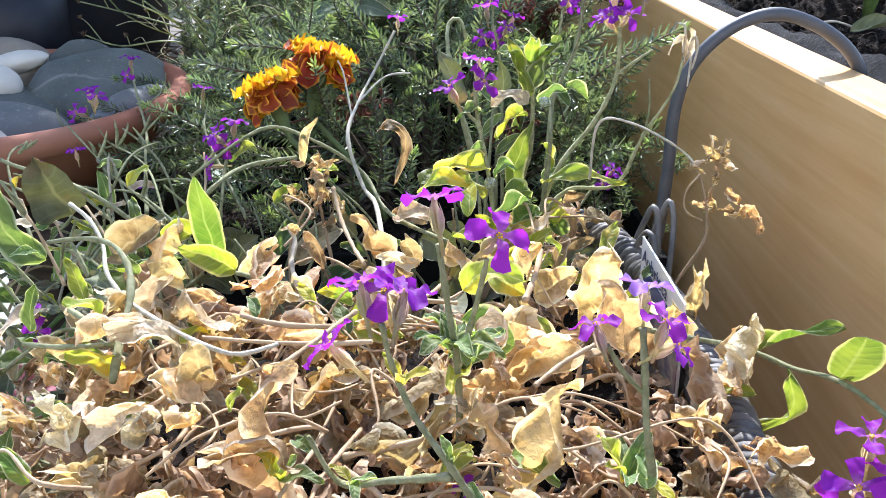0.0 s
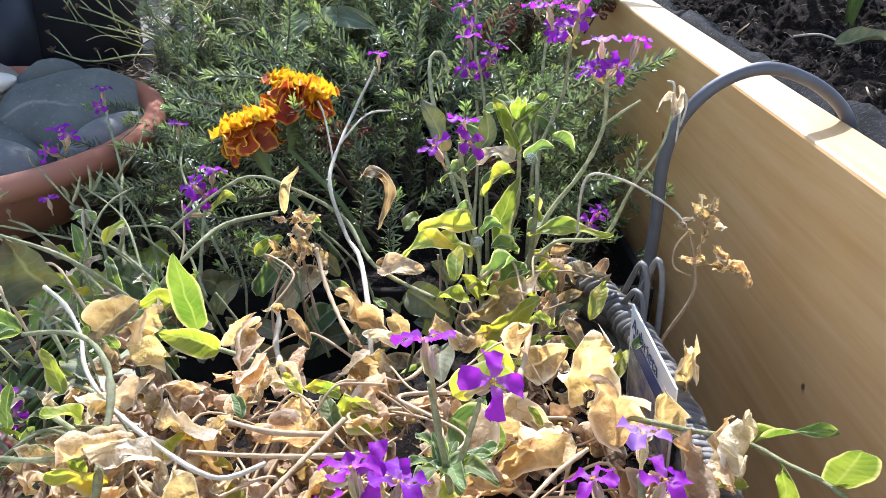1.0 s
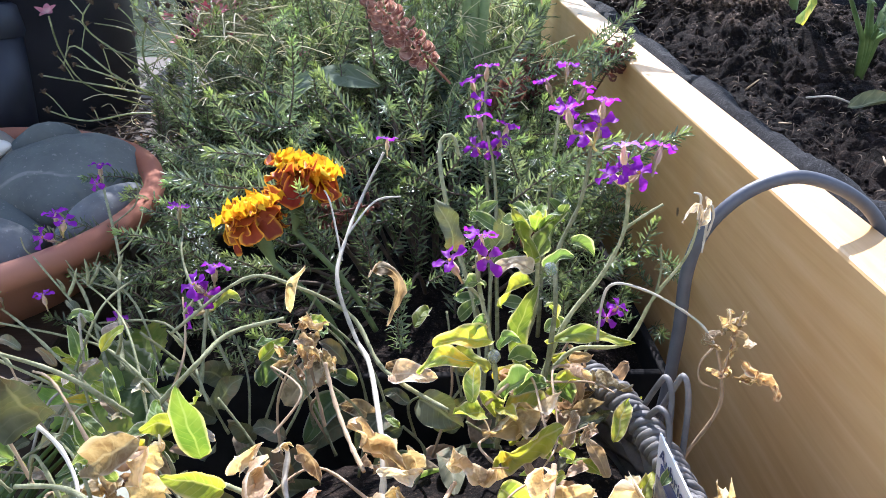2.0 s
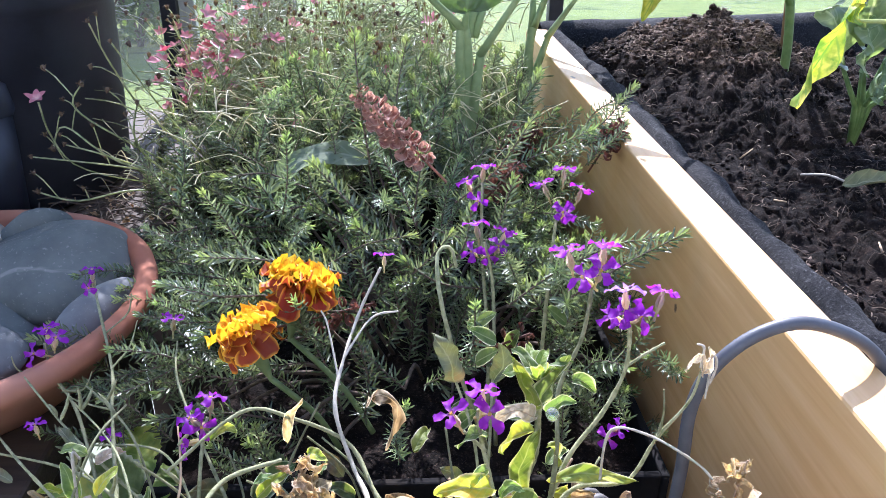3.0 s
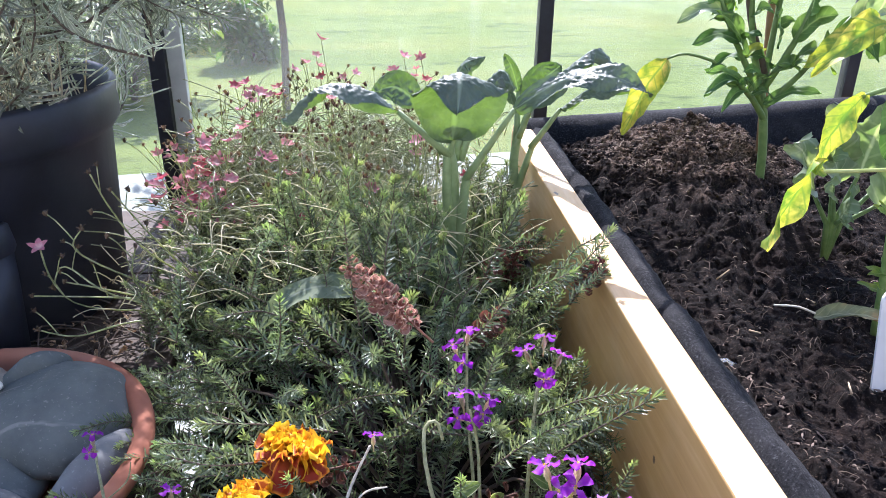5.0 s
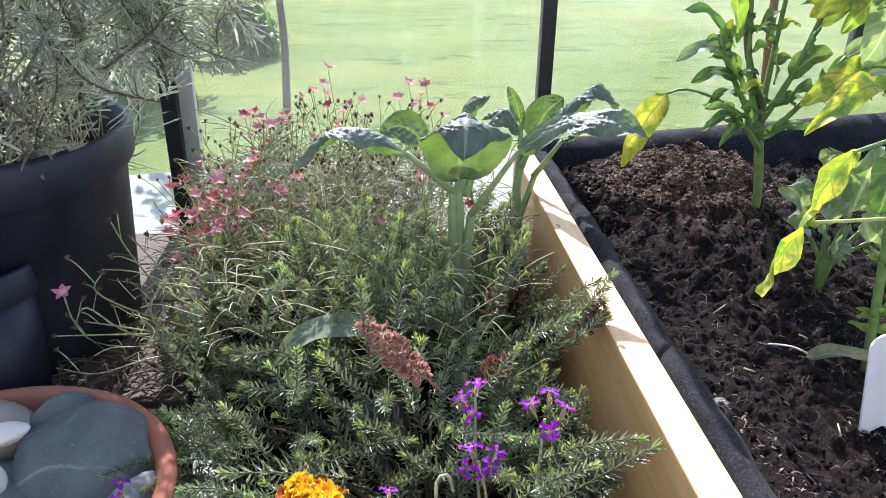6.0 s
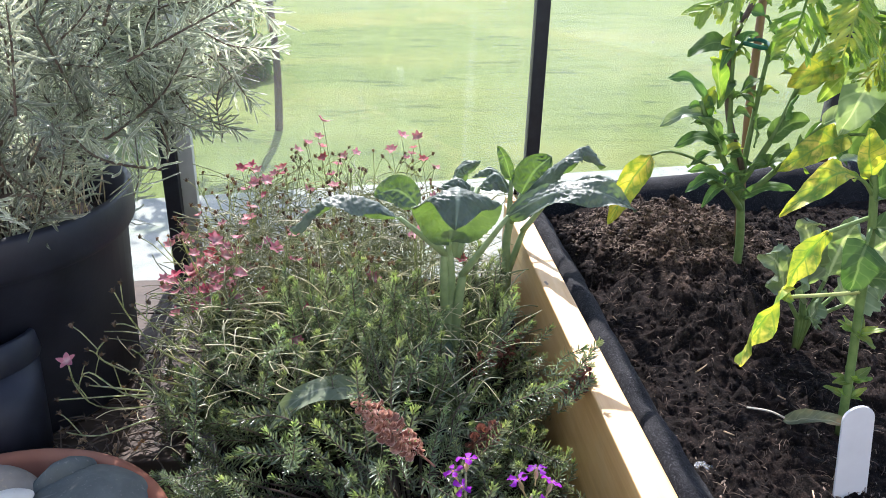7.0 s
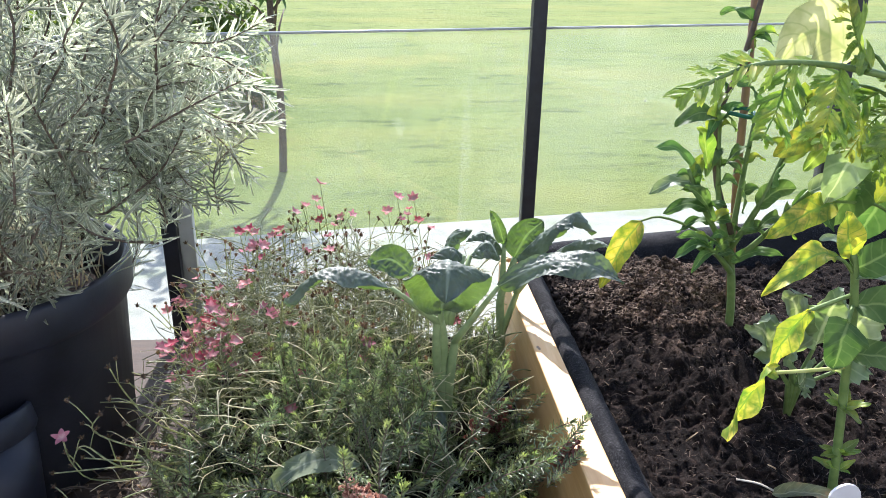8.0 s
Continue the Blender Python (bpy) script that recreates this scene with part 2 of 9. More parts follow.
PRINT_PHOTO = plain_material("printed_flower_photo", (0.10, 0.09, 0.16), (0.50, 0.46, 0.38), 150, 0.4, 0.05, stain=(0.26, 0.10, 0.16))
PRINT_INK = plain_material("printed_ink", (0.05, 0.06, 0.14), (0.06, 0.07, 0.16), 60, 0.4, 0.0)
BAMBOO = plain_material("brown_cane", (0.20, 0.11, 0.055), (0.34, 0.20, 0.10), 60, 0.6, 0.3, stretch=(1, 1, 0.15))
GREEN_TIE = plain_material("green_twist_tie", (0.010, 0.10, 0.065), (0.02, 0.16, 0.10), 80, 0.4, 0.1)
DARK_WOOD = plain_material("dark_stained_wood", (0.035, 0.022, 0.014), (0.07, 0.045, 0.028), 70, 0.7, 0.4, stretch=(0.1, 1, 1))
STONE_GREY = stone_material("grey_slate_pebble", (0.080, 0.088, 0.080), (0.140, 0.150, 0.133), (0.31, 0.29, 0.26))
STONE_BLUE = stone_material("blue_grey_pebble", (0.105, 0.108, 0.105), (0.175, 0.178, 0.172), (0.34, 0.35, 0.36))
STONE_TAN = stone_material("tan_banded_pebble", (0.20, 0.165, 0.13), (0.33, 0.28, 0.22), (0.46, 0.36, 0.22))
STONE_CREAM = stone_material("cream_pebble", (0.62, 0.56, 0.46), (0.72, 0.67, 0.58), (0.56, 0.45, 0.30))
s = Shade("clear_plastic")
ice = s.node("BsdfPrincipled", Roughness=0.12)
ice.inputs["Transmission Weight"].default_value = 0.85
ice.inputs["Base Color"].default_value = (0.85, 0.88, 0.88, 1)
s.put(ice.inputs["Normal"], s.bump(s.noise(200, 3), 0.5, 0.001))
CRYSTAL = s.done(ice.outputs[0])

PURPLE = petal_material("purple_petal", (0.50, 0.20, 0.56), (0.34, 0.030, 0.50), glow=0.55)
PALE_PURPLE = petal_material("pale_purple_petal", (0.62, 0.50, 0.75), (0.42, 0.20, 0.66))
PINK = petal_material("pink_petal", (0.74, 0.54, 0.50), (0.56, 0.22, 0.24))
RED_PETAL = petal_material("red_petal", (0.66, 0.33, 0.32), (0.46, 0.085, 0.11))
YELLOW = petal_material("yellow_marigold_petal", (0.75, 0.34, 0.01), (0.92, 0.56, 0.015), glow=0.4)
RUST = petal_material("rust_marigold_petal", (0.70, 0.24, 0.015), (0.36, 0.065, 0.012), rim=(0.86, 0.40, 0.03), glow=0.36, thin=True)
SEPAL = leaf_material("cream_calyx", (0.48, 0.44, 0.26), (0.66, 0.60, 0.42), glow=0.62, glow_colour=(1.3, 1.2, 0.95), size=200, blotch=(0.60, 0.48, 0.46))
MARIGOLD_CUP = plain_material("green_calyx", (0.10, 0.15, 0.05), (0.16, 0.21, 0.08), 90, 0.6, 0.3)
STEM = plain_material("grey_green_stem", (0.19, 0.20, 0.085), (0.39, 0.385, 0.22), 260, 0.75, 0.7, 0.001, value=0.25)
PALE_STEM = plain_material("bleached_stem", (0.36, 0.32, 0.24), (0.60, 0.55, 0.45), 190, 0.75, 0.4, 0.0006)
DRY_STEM = plain_material("dry_brown_stem", (0.34, 0.23, 0.13), (0.55, 0.40, 0.25), 110, 0.8, 0.5, 0.0006, value=0.2)
TWIG = plain_material("dark_twig", (0.07, 0.05, 0.035), (0.15, 0.11, 0.08), 120, 0.8, 0.4)
GREEN_STEM = plain_material("smooth_green_stem", (0.10, 0.17, 0.045), (0.18, 0.26, 0.08), 70, 0.5, 0.2)
DRY_LEAF = leaf_material("dry_tan_leaf", (0.45, 0.332, 0.18), (0.68, 0.550, 0.345), vein=(0.72, 0.59, 0.38), edge=(0.84, 0.75, 0.58), blotch=(0.35, 0.235, 0.125),
                         glow=0.46, rough=0.62, size=110, hue=0.015, value=0.38, bump=1.0, veins=6, glow_colour=(1.30, 1.10, 0.68))
# darker copy of the dry leaf; carries the heap's depth shade as colour
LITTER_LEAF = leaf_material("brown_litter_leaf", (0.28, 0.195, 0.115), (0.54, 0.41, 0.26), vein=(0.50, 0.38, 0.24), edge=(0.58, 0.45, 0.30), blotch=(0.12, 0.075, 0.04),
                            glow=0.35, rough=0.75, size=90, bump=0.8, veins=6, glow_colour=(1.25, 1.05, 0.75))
BLEACHED_LEAF = leaf_material("bleached_dry_leaf", (0.56, 0.46, 0.31), (0.78, 0.69, 0.53), vein=(0.55, 0.42, 0.26), edge=(0.86, 0.80, 0.68), blotch=(0.44, 0.34, 0.21), glow=0.42, rough=0.65,
                              size=110, value=0.25, bump=1.0, veins=6, glow_colour=(1.2, 1.1, 0.82))
# pale edge: whitish hairs with their rim light put into the colour
AUBRIETA_LEAF = leaf_material("hairy_green_leaf", (0.10, 0.155, 0.055), (0.20, 0.26, 0.105), vein=(0.30, 0.34, 0.19), edge=(0.58, 0.58, 0.45), side_veins=0.12,
                              glow=0.45, rough=0.65, size=80, bump=0.6)
YELLOWING_LEAF = leaf_material("yellowing_leaf", (0.24, 0.30, 0.06), (0.42, 0.42, 0.07), vein=(0.48, 0.46, 0.22), edge=(0.58, 0.50, 0.30),
                               blotch=(0.66, 0.46, 0.06), glow=0.5, rough=0.6, size=70, bump=0.5)
LIME_LEAF = leaf_material("bright_lime_leaf", (0.14, 0.22, 0.045), (0.25, 0.32, 0.07), vein=(0.30, 0.36, 0.14), edge=(0.52, 0.51, 0.34),
                          blotch=(0.42, 0.40, 0.07), glow_colour=(1.5, 1.5, 0.55), bump=0.6, glow=0.45, rough=0.55, size=70)
HEATHER_NEEDLE = leaf_material("heather_needle", (0.083, 0.118, 0.063), (0.230, 0.268, 0.160), glow=0.36, glow_colour=(1.35, 1.42, 0.88), rough=0.26, size=140, value=0.45, spec=1.0)
HEATHER_TIP = leaf_material("heather_tip", (0.17, 0.235, 0.085), (0.31, 0.375, 0.165), glow=0.38, glow_colour=(1.35, 1.42, 0.75), rough=0.33, size=140, value=0.35, spec=0.9)
ROSEMARY_NEEDLE = leaf_material("rosemary_needle", (0.205, 0.225, 0.175), (0.385, 0.400, 0.340), edge=(0.88, 0.88, 0.85), glow=0.56, glow_colour=(1.3, 1.36, 1.05), rough=0.26, size=120, value=0.5, spec=1.0)
STRAW_STEM = leaf_material("olive_straw_stem", (0.48, 0.44, 0.31), (0.74, 0.69, 0.54), glow=0.45, rough=0.4, size=110, glow_colour=(1.2, 1.15, 0.95), spec=0.7)
SAXIFRAGE_LEAF = leaf_material("thin_green_stem_leaf", (0.23, 0.275, 0.135), (0.52, 0.55, 0.34), glow=0.45, glow_colour=(1.35, 1.4, 0.85), spec=1.0, rough=0.28, size=120, value=0.4)
BELL = leaf_material("faded_heather_bell", (0.36, 0.205, 0.145), (0.58, 0.40, 0.30), edge=(0.80, 0.67, 0.56), glow=0.5, glow_colour=(1.15, 1.0, 0.85), rough=0.6, size=150, blotch=(0.26, 0.115, 0.08))
DARK_BELL = leaf_material("withered_dark_heather_bell", (0.085, 0.032, 0.028), (0.19, 0.080, 0.066), edge=(0.30, 0.15, 0.12), glow=0.4, glow_colour=(1.3, 0.9, 0.8), rough=0.6, size=150)
KALE_LEAF = leaf_material("puckered_grey_green_leaf", (0.078, 0.104, 0.080), (0.160, 0.192, 0.160), vein=(0.23, 0.27, 0.22),
                          glow=0.27, rough=0.48, size=30, veins=8, bump=0.4, spec=0.5, glow_colour=(1.35, 2.0, 0.24), quilt=230.0, side_veins=0.10, value=0.12)
KALE_STALK = plain_material("pale_green_stalk", (0.20, 0.28, 0.12), (0.30, 0.38, 0.18), 60, 0.5, 0.2)
PEPPER_LEAF = leaf_material("glossy_pepper_leaf", (0.07, 0.135, 0.045), (0.13, 0.21, 0.075), vein=(0.22, 0.30, 0.13), glow=0.36, rough=0.55, size=40,
                            veins=7, spec=0.25, glow_colour=(1.3, 1.5, 0.6), quilt=60.0)
SICK_LEAF = leaf_material("yellow_mottled_leaf", (0.13, 0.22, 0.035), (0.46, 0.44, 0.06), vein=(0.15, 0.25, 0.05), blotch=(0.58, 0.47, 0.12),
                          glow=0.38, rough=0.45, size=70, veins=7, glow_colour=(1.35, 1.4, 0.55), quilt=90.0, side_veins=0.7)
SILVER_LEAF = leaf_material("pale_silvered_leaf", (0.15, 0.22, 0.12), (0.30, 0.36, 0.25), vein=(0.48, 0.52, 0.42), glow=0.3, rough=0.34,
                            size=35, veins=6, spec=0.4)
PALE_LEAF = leaf_material("pale_yellow_leaf", (0.46, 0.49, 0.24), (0.66, 0.66, 0.42), vein=(0.38, 0.44, 0.20), side_veins=0.6, glow=0.6, rough=0.5, size=40, glow_colour=(1.3, 1.3, 0.8))
FEATHER_LEAF = leaf_material("feathery_leaf", (0.16, 0.26, 0.06), (0.30, 0.40, 0.11), vein=(0.36, 0.44, 0.18), blotch=(0.46, 0.46, 0.13), glow=0.5, rough=0.5, size=60)
SHRUB_LEAF = leaf_material("shrub_leaf", (0.06, 0.11, 0.03), (0.12, 0.18, 0.05), glow=0.35, rough=0.5, size=8)
OLD_LEAF = leaf_material("old_grey_green_leaf", (0.095, 0.105, 0.058), (0.18, 0.185, 0.108), vein=(0.25, 0.25, 0.155), blotch=(0.24, 0.17, 0.09), glow=0.14, rough=0.7, size=70)
STRAW = plain_material("pale_compost_fibre", (0.17, 0.118, 0.084), (0.48, 0.36, 0.26), 60, 0.85, 0.2, value=0.4)
LIT_CRUMB = plain_material("dry_peat", (0.11, 0.076, 0.057), (0.42, 0.31, 0.235), 130, 0.9, 0.5, value=0.3)
FIBRE = plain_material("compost_fibre", (0.018, 0.013, 0.010), (0.10, 0.072, 0.053), 60, 0.9, 0.2, value=0.5)


# ---- mesh tools ----
def graft(trunk, blades):
    """Joins the root ends of blades to the nearest points of a trunk; returns one form and its face counts."""
    both, spans = Form(), []
    bark = np.array(trunk.v)
    for f in [trunk] + blades:
        k0 = len(both.v)
        both.add(f.v, [], f.uv)
        ends = {}
        if f is not trunk:
            for i, (p, uv) in enumerate(zip(f.v, f.uv)):
                if uv[1] < 1e-6:
                    ends[i] = int(((bark - np.array(p)) ** 2).sum(axis=1).argmin())
        faces = []
        for face in f.f:
            ring = []
            for i in face:
                q = ends[i] if i in ends else i + k0
                if q not in ring:
                    ring.append(q)
            if len(ring) > 2:
                faces.append(tuple(ring))
        both.f += faces
        spans.append(len(faces))
    return both, spans


class Form:
    """Collects vertices, faces and leaf coordinates in world metres."""

    def __init__(self):
        self.v, self.f, self.uv, self.flat = [], [], [], False

    def add(self, verts, faces, uvs=None):
        k = len(self.v)
        self.v += [tuple(p) for p in verts]
        self.uv += list(uvs) if uvs else [(0.5, 0.5)] * len(verts)
        self.f += [tuple(i + k for i in face) for face in faces]

    def moved(self, other, m):
        """Another form's shape, moved by m, added to this one."""
        self.add([m @ Vector(p) for p in other.v], other.f, other.uv)
        return self

    def tube(self, path, radius, sides=6, cap=True, rough=0.0):
        pts = [Vector(p) for p in path]
        n = len(pts)
        rad = radius if isinstance(radius, (list, tuple)) else [radius] * n
        if len(rad) == 2 and n != 2:
            rad = [rad[0] + (rad[1] - rad[0]) * i / (n - 1) for i in range(n)]
        side = None
        verts, uvs = [], []
        for i, p in enumerate(pts):
            t = (pts[min(i + 1, n - 1)] - pts[max(i - 1, 0)]).normalized()
            if side is None:
                side = t.orthogonal().normalized()
            side = (side - t * side.dot(t)).normalized()
            up = t.cross(side)
            for k in range(sides):
                a = 2 * math.pi * k / sides
                verts.append(p + (side * math.cos(a) + up * math.sin(a)) * rad[i] * (1 + rough * noise.noise(p * 310)))
                uvs.append((k / sides, i / max(n - 1, 1)))
        faces = [(i * sides + k, i * sides + (k + 1) % sides, (i + 1) * sides + (k + 1) % sides, (i + 1) * sides + k)
                 for i in range(n - 1) for k in range(sides)]
        if cap:
            faces += [tuple(range(sides))[::-1], tuple(range((n - 1) * sides, n * sides))]
        self.add(verts, faces, uvs)
        return self

    def lathe(self, profile, centre=(0, 0, 0), sides=40):
        cx, cy, cz = centre
        verts = [(cx + r * math.cos(2 * math.pi * k / sides), cy + r * math.sin(2 * math.pi * k / sides), cz + z)
                 for r, z in profile for k in range(sides)]
        faces = [(i * sides + k, i * sides + (k + 1) % sides, (i + 1) * sides + (k + 1) % sides, (i + 1) * sides + k)
                 for i in range(len(profile) - 1) for k in range(sides)]
        self.add(verts, faces)
        return self

    def sheet(self, rows, uvs=None):
        """A grid of points, row by row."""
        h, w = len(rows), len(rows[0])
        verts = [p for row in rows for p in row]
        faces = [(i * w + j, i * w + j + 1, (i + 1) * w + j + 1, (i + 1) * w + j) for i in range(h - 1) for j in range(w - 1)]
        self.add(verts, faces, uvs or [(j / (w - 1), i / (h - 1)) for i in range(h) for j in range(w)])
        return self

    def leaf(self, spine, width, up=(0, 0, 1), fold=0.25, wave=0.0, curl=0.0, shape="oval", rows=9, cols=5, rng=random, pucker=0.0, teeth=0.0,
             twist=0.0, crumple=0.0):
        """A blade along a curve: fold lifts its sides into a V, curl rolls them, wave ruffles its edge."""
        pts = smooth(spine, rows)
        ctrl = Vector(up)
        grid, ph = [], rng.uniform(0, 6.3)
        seed = rng.uniform(0, 50)
        length = sum((pts[i + 1] - pts[i]).length for i in range(len(pts) - 1))
        for i, p in enumerate(pts):
            u = i / (len(pts) - 1)
            t = (pts[min(i + 1, len(pts) - 1)] - pts[max(i - 1, 0)]).normalized()
            n = ctrl - t * ctrl.dot(t)
            n = n.normalized() if n.length > 1e-4 else t.orthogonal().normalized()
            ctrl = n
            if twist:
                n = Matrix.Rotation(twist * u, 3, t) @ n
            s = t.cross(n)
            if shape == "oval":
                w = math.sin(math.pi * min(1, u ** 0.75)) ** 0.8
            elif shape == "round":
                w = math.sqrt(max(0.0, 1 - (2 * u - 1) ** 2)) ** 0.85
            elif shape == "spoon":
                w = 0.16 + 0.9 * math.sin(math.pi * max(0, (u - 0.25) / 0.75)) ** 0.7 if u > 0.25 else 0.16
            elif shape == "point":
                w = math.sin(math.pi * u ** 0.6) ** 1.1
            elif shape == "strap":
                w = min(1.0, u * 9) * (1 if u < 0.85 else math.sqrt(max(0, 1 - ((u - 0.85) / 0.151) ** 2)))
            elif shape == "wedge":
                w = (0.18 + u * 1.0) * (1 if u < 0.8 else math.sqrt(max(0, 1 - ((u - 0.8) / 0.21) ** 2)))
            else:
                w = 1 - 0.85 * u
            if teeth and i % 2:
                w *= 1 - teeth
            w = max(w, 0.03) * width / 2
            row = []
            for j in range(cols):
                c = 2 * j / (cols - 1) - 1
                a = abs(c)
                out, lift = c * w * math.cos(fold * a), w * a * math.sin(fold)
                if curl:
                    ang = curl * a
                    out, lift = math.copysign(w * math.sin(ang) / max(curl, 0.01), c), w * (1 - math.cos(ang)) / curl + w * a * math.sin(fold)
                lift += wave * length * a * math.sin(ph + u * 11 + c * 2.1) + wave * length * 0.4 * noise.noise((u * 3 + seed, c * 1.5, seed))
                if pucker:
                    lift += pucker * 0.020 * (0.25 - abs(noise.noise((u * length * 165 + seed, c * w * 165, 3)))) * min(1, a * 6)
                q = p + s * out + n * lift
                if crumple:
                    q += crumple * noise.noise_vector(q * 120 + Vector((seed, 0, 0))) + crumple * 0.24 * noise.noise_vector(q * 390 + Vector((0, seed, 0)))
                row.append(q)
            grid.append(row)
        self.sheet(grid)
        return self

    def mesh(self, name, mat, shift=(0, 0, 0), flat=False):
        me = bpy.data.meshes.new(name)
        sx, sy, sz = shift
        me.from_pydata([(x - sx, y - sy, z - sz) for x, y, z in self.v], [], self.f)
        layer = me.uv_layers.new(name="UVMap")
        at = np.empty(len(me.loops), dtype=np.int32)
        me.loops.foreach_get("vertex_index", at)
        layer.data.foreach_set("uv", np.array(self.uv, dtype=np.float32)[at].ravel())
        me.materials.append(mat)
        if not (flat or self.flat):
            me.polygons.foreach_set("use_smooth", [True] * len(me.polygons))
        me.update()
        return me


def smooth(points, count):
    """count points along a soft curve through the given ones."""
    p = [Vector(q) for q in points]
    if len(p) == 2:
        return [p[0].lerp(p[1], i / (count - 1)) for i in range(count)]
    out = []
    for i in range(count):
        x = i / (count - 1) * (len(p) - 1)
        k = min(int(x), len(p) - 2)
        t = x - k
        a, b, c, d = p[max(k - 1, 0)], p[k], p[k + 1], p[min(k + 2, len(p) - 1)]
        out.append(0.5 * (2 * b + (c - a) * t + (2 * a - 5 * b + 4 * c - d) * t * t + (3 * b - a - 3 * c + d) * t ** 3))
    return out


def box_form(x0, y0, z0, x1, y1, z1, bevel=0.0015):
    bm = bmesh.new()
    bmesh.ops.create_cube(bm, size=1)
    for v in bm.verts:
        v.co = ((x0 + x1) / 2 + v.co.x * (x1 - x0), (y0 + y1) / 2 + v.co.y * (y1 - y0), (z0 + z1) / 2 + v.co.z * (z1 - z0))
    if bevel:
        bmesh.ops.bevel(bm, geom=list(bm.edges), offset=bevel, segments=2, affect="EDGES", profile=0.5)
    form = Form()
    form.flat = True
    bm.verts.index_update()
    form.add([v.co.copy() for v in bm.verts], [[v.index for v in f.verts] for f in bm.faces])
    bm.free()
    return form


def base(name, at, label, category, group="", kind=""):
    """An Empty at a thing's foot."""
    ob = new(name)
    ob.location = at
    ob.empty_display_size = 0.02
    return tagged(ob, label, category, group, kind)


def foot(ob):
    p = Vector(ob.location)
    while ob.parent:
        ob = ob.parent
        p += ob.location
    return p


def part(name, form, mat, parent, label="", kind="", flat=False):
    """One mesh object under a thing or a part."""
    ob = new(name, form.mesh(name, mat, foot(parent), flat))
    ob.parent = parent
    return tagged(ob, label, kind=kind)


def placed(name, mesh, parent, m, label=""):
    """A piece on shared mesh data, at the world pose m."""
    ob = new(name, mesh)
    ob.parent = parent
    ob.matrix_basis = Matrix.Translation(-foot(parent)) @ m
    return tagged(ob, label)


def thing(name, form, mat, label, category, group="", kind="", flat=False, at=(0, 0, 0)):
    ob = new(name, form.mesh(name, mat, at, flat))
    ob.location = at
    return tagged(ob, label, category, group, kind)


def aimed(at, way, roll=0.0, size=1.0):
    """A pose whose +Y goes along way."""
    w = Vector(way).normalized()
    q = w.to_track_quat("Y", "Z")
    return Matrix.Translation(at) @ q.to_matrix().to_4x4() @ Matrix.Rotation(roll, 4, "Y") @ Matrix.Scale(size, 4)


rng = random.Random(7)

# ---- the setting ----
def ground_sheet(name, mat, label, x0, x1, y0, y1, z, slope=0.0, steps=24, rough_up=0.0):
    form = Form()
    rows = [[(x, y + slope * x, z + rough_up * noise.noise((x * 1.7, y * 1.7, 3.0)))
             for x in [x0 + (x1 - x0) * j / steps for j in range(steps + 1)]]
            for y in [y0 + (y1 - y0) * i / steps for i in range(steps + 1)]]
    return thing(name, form.sheet(rows), mat, label, "ground", kind="structure")


ground_sheet("ground", LAWN, "sunlit mown green lawn reaching into the distance", -600, 600, -600, 600, -0.012, steps=40)
PATH_SLOPE = 0.16
walkway = box_form(-30, -3.10, -0.10, 30, 1.72, 0.0, 0.004)
walkway.v = [(x, y + 1.43 + PATH_SLOPE * x, z) for x, y, z in walkway.v]
thing("pavement", walkway, PAVING, "pale sunlit concrete patio and path along the lawn", "pavement", kind="structure")


# unseen wall, added behind the camera to bounce sunlight onto the plants
wall_form = box_form(-5.0, -1.90, -0.1, 5.0, -1.70, 2.7, 0.004)
thing("wall_house", wall_form, BOUNCE_WALL, "unseen plain grey wall added behind the camera to bounce light", "wall", kind="structure")


def wall_x(y, edge=0.0):
    """Where the long board's inner face stands, at a y."""
    return 0.1878 - 0.0088 * y + edge


# ---- the raised bed with its liner and compost ----
TOP, THICK = 0.667, 0.030
BED_FAR = lambda x: 1.235 + 0.22 * (x - 0.18)


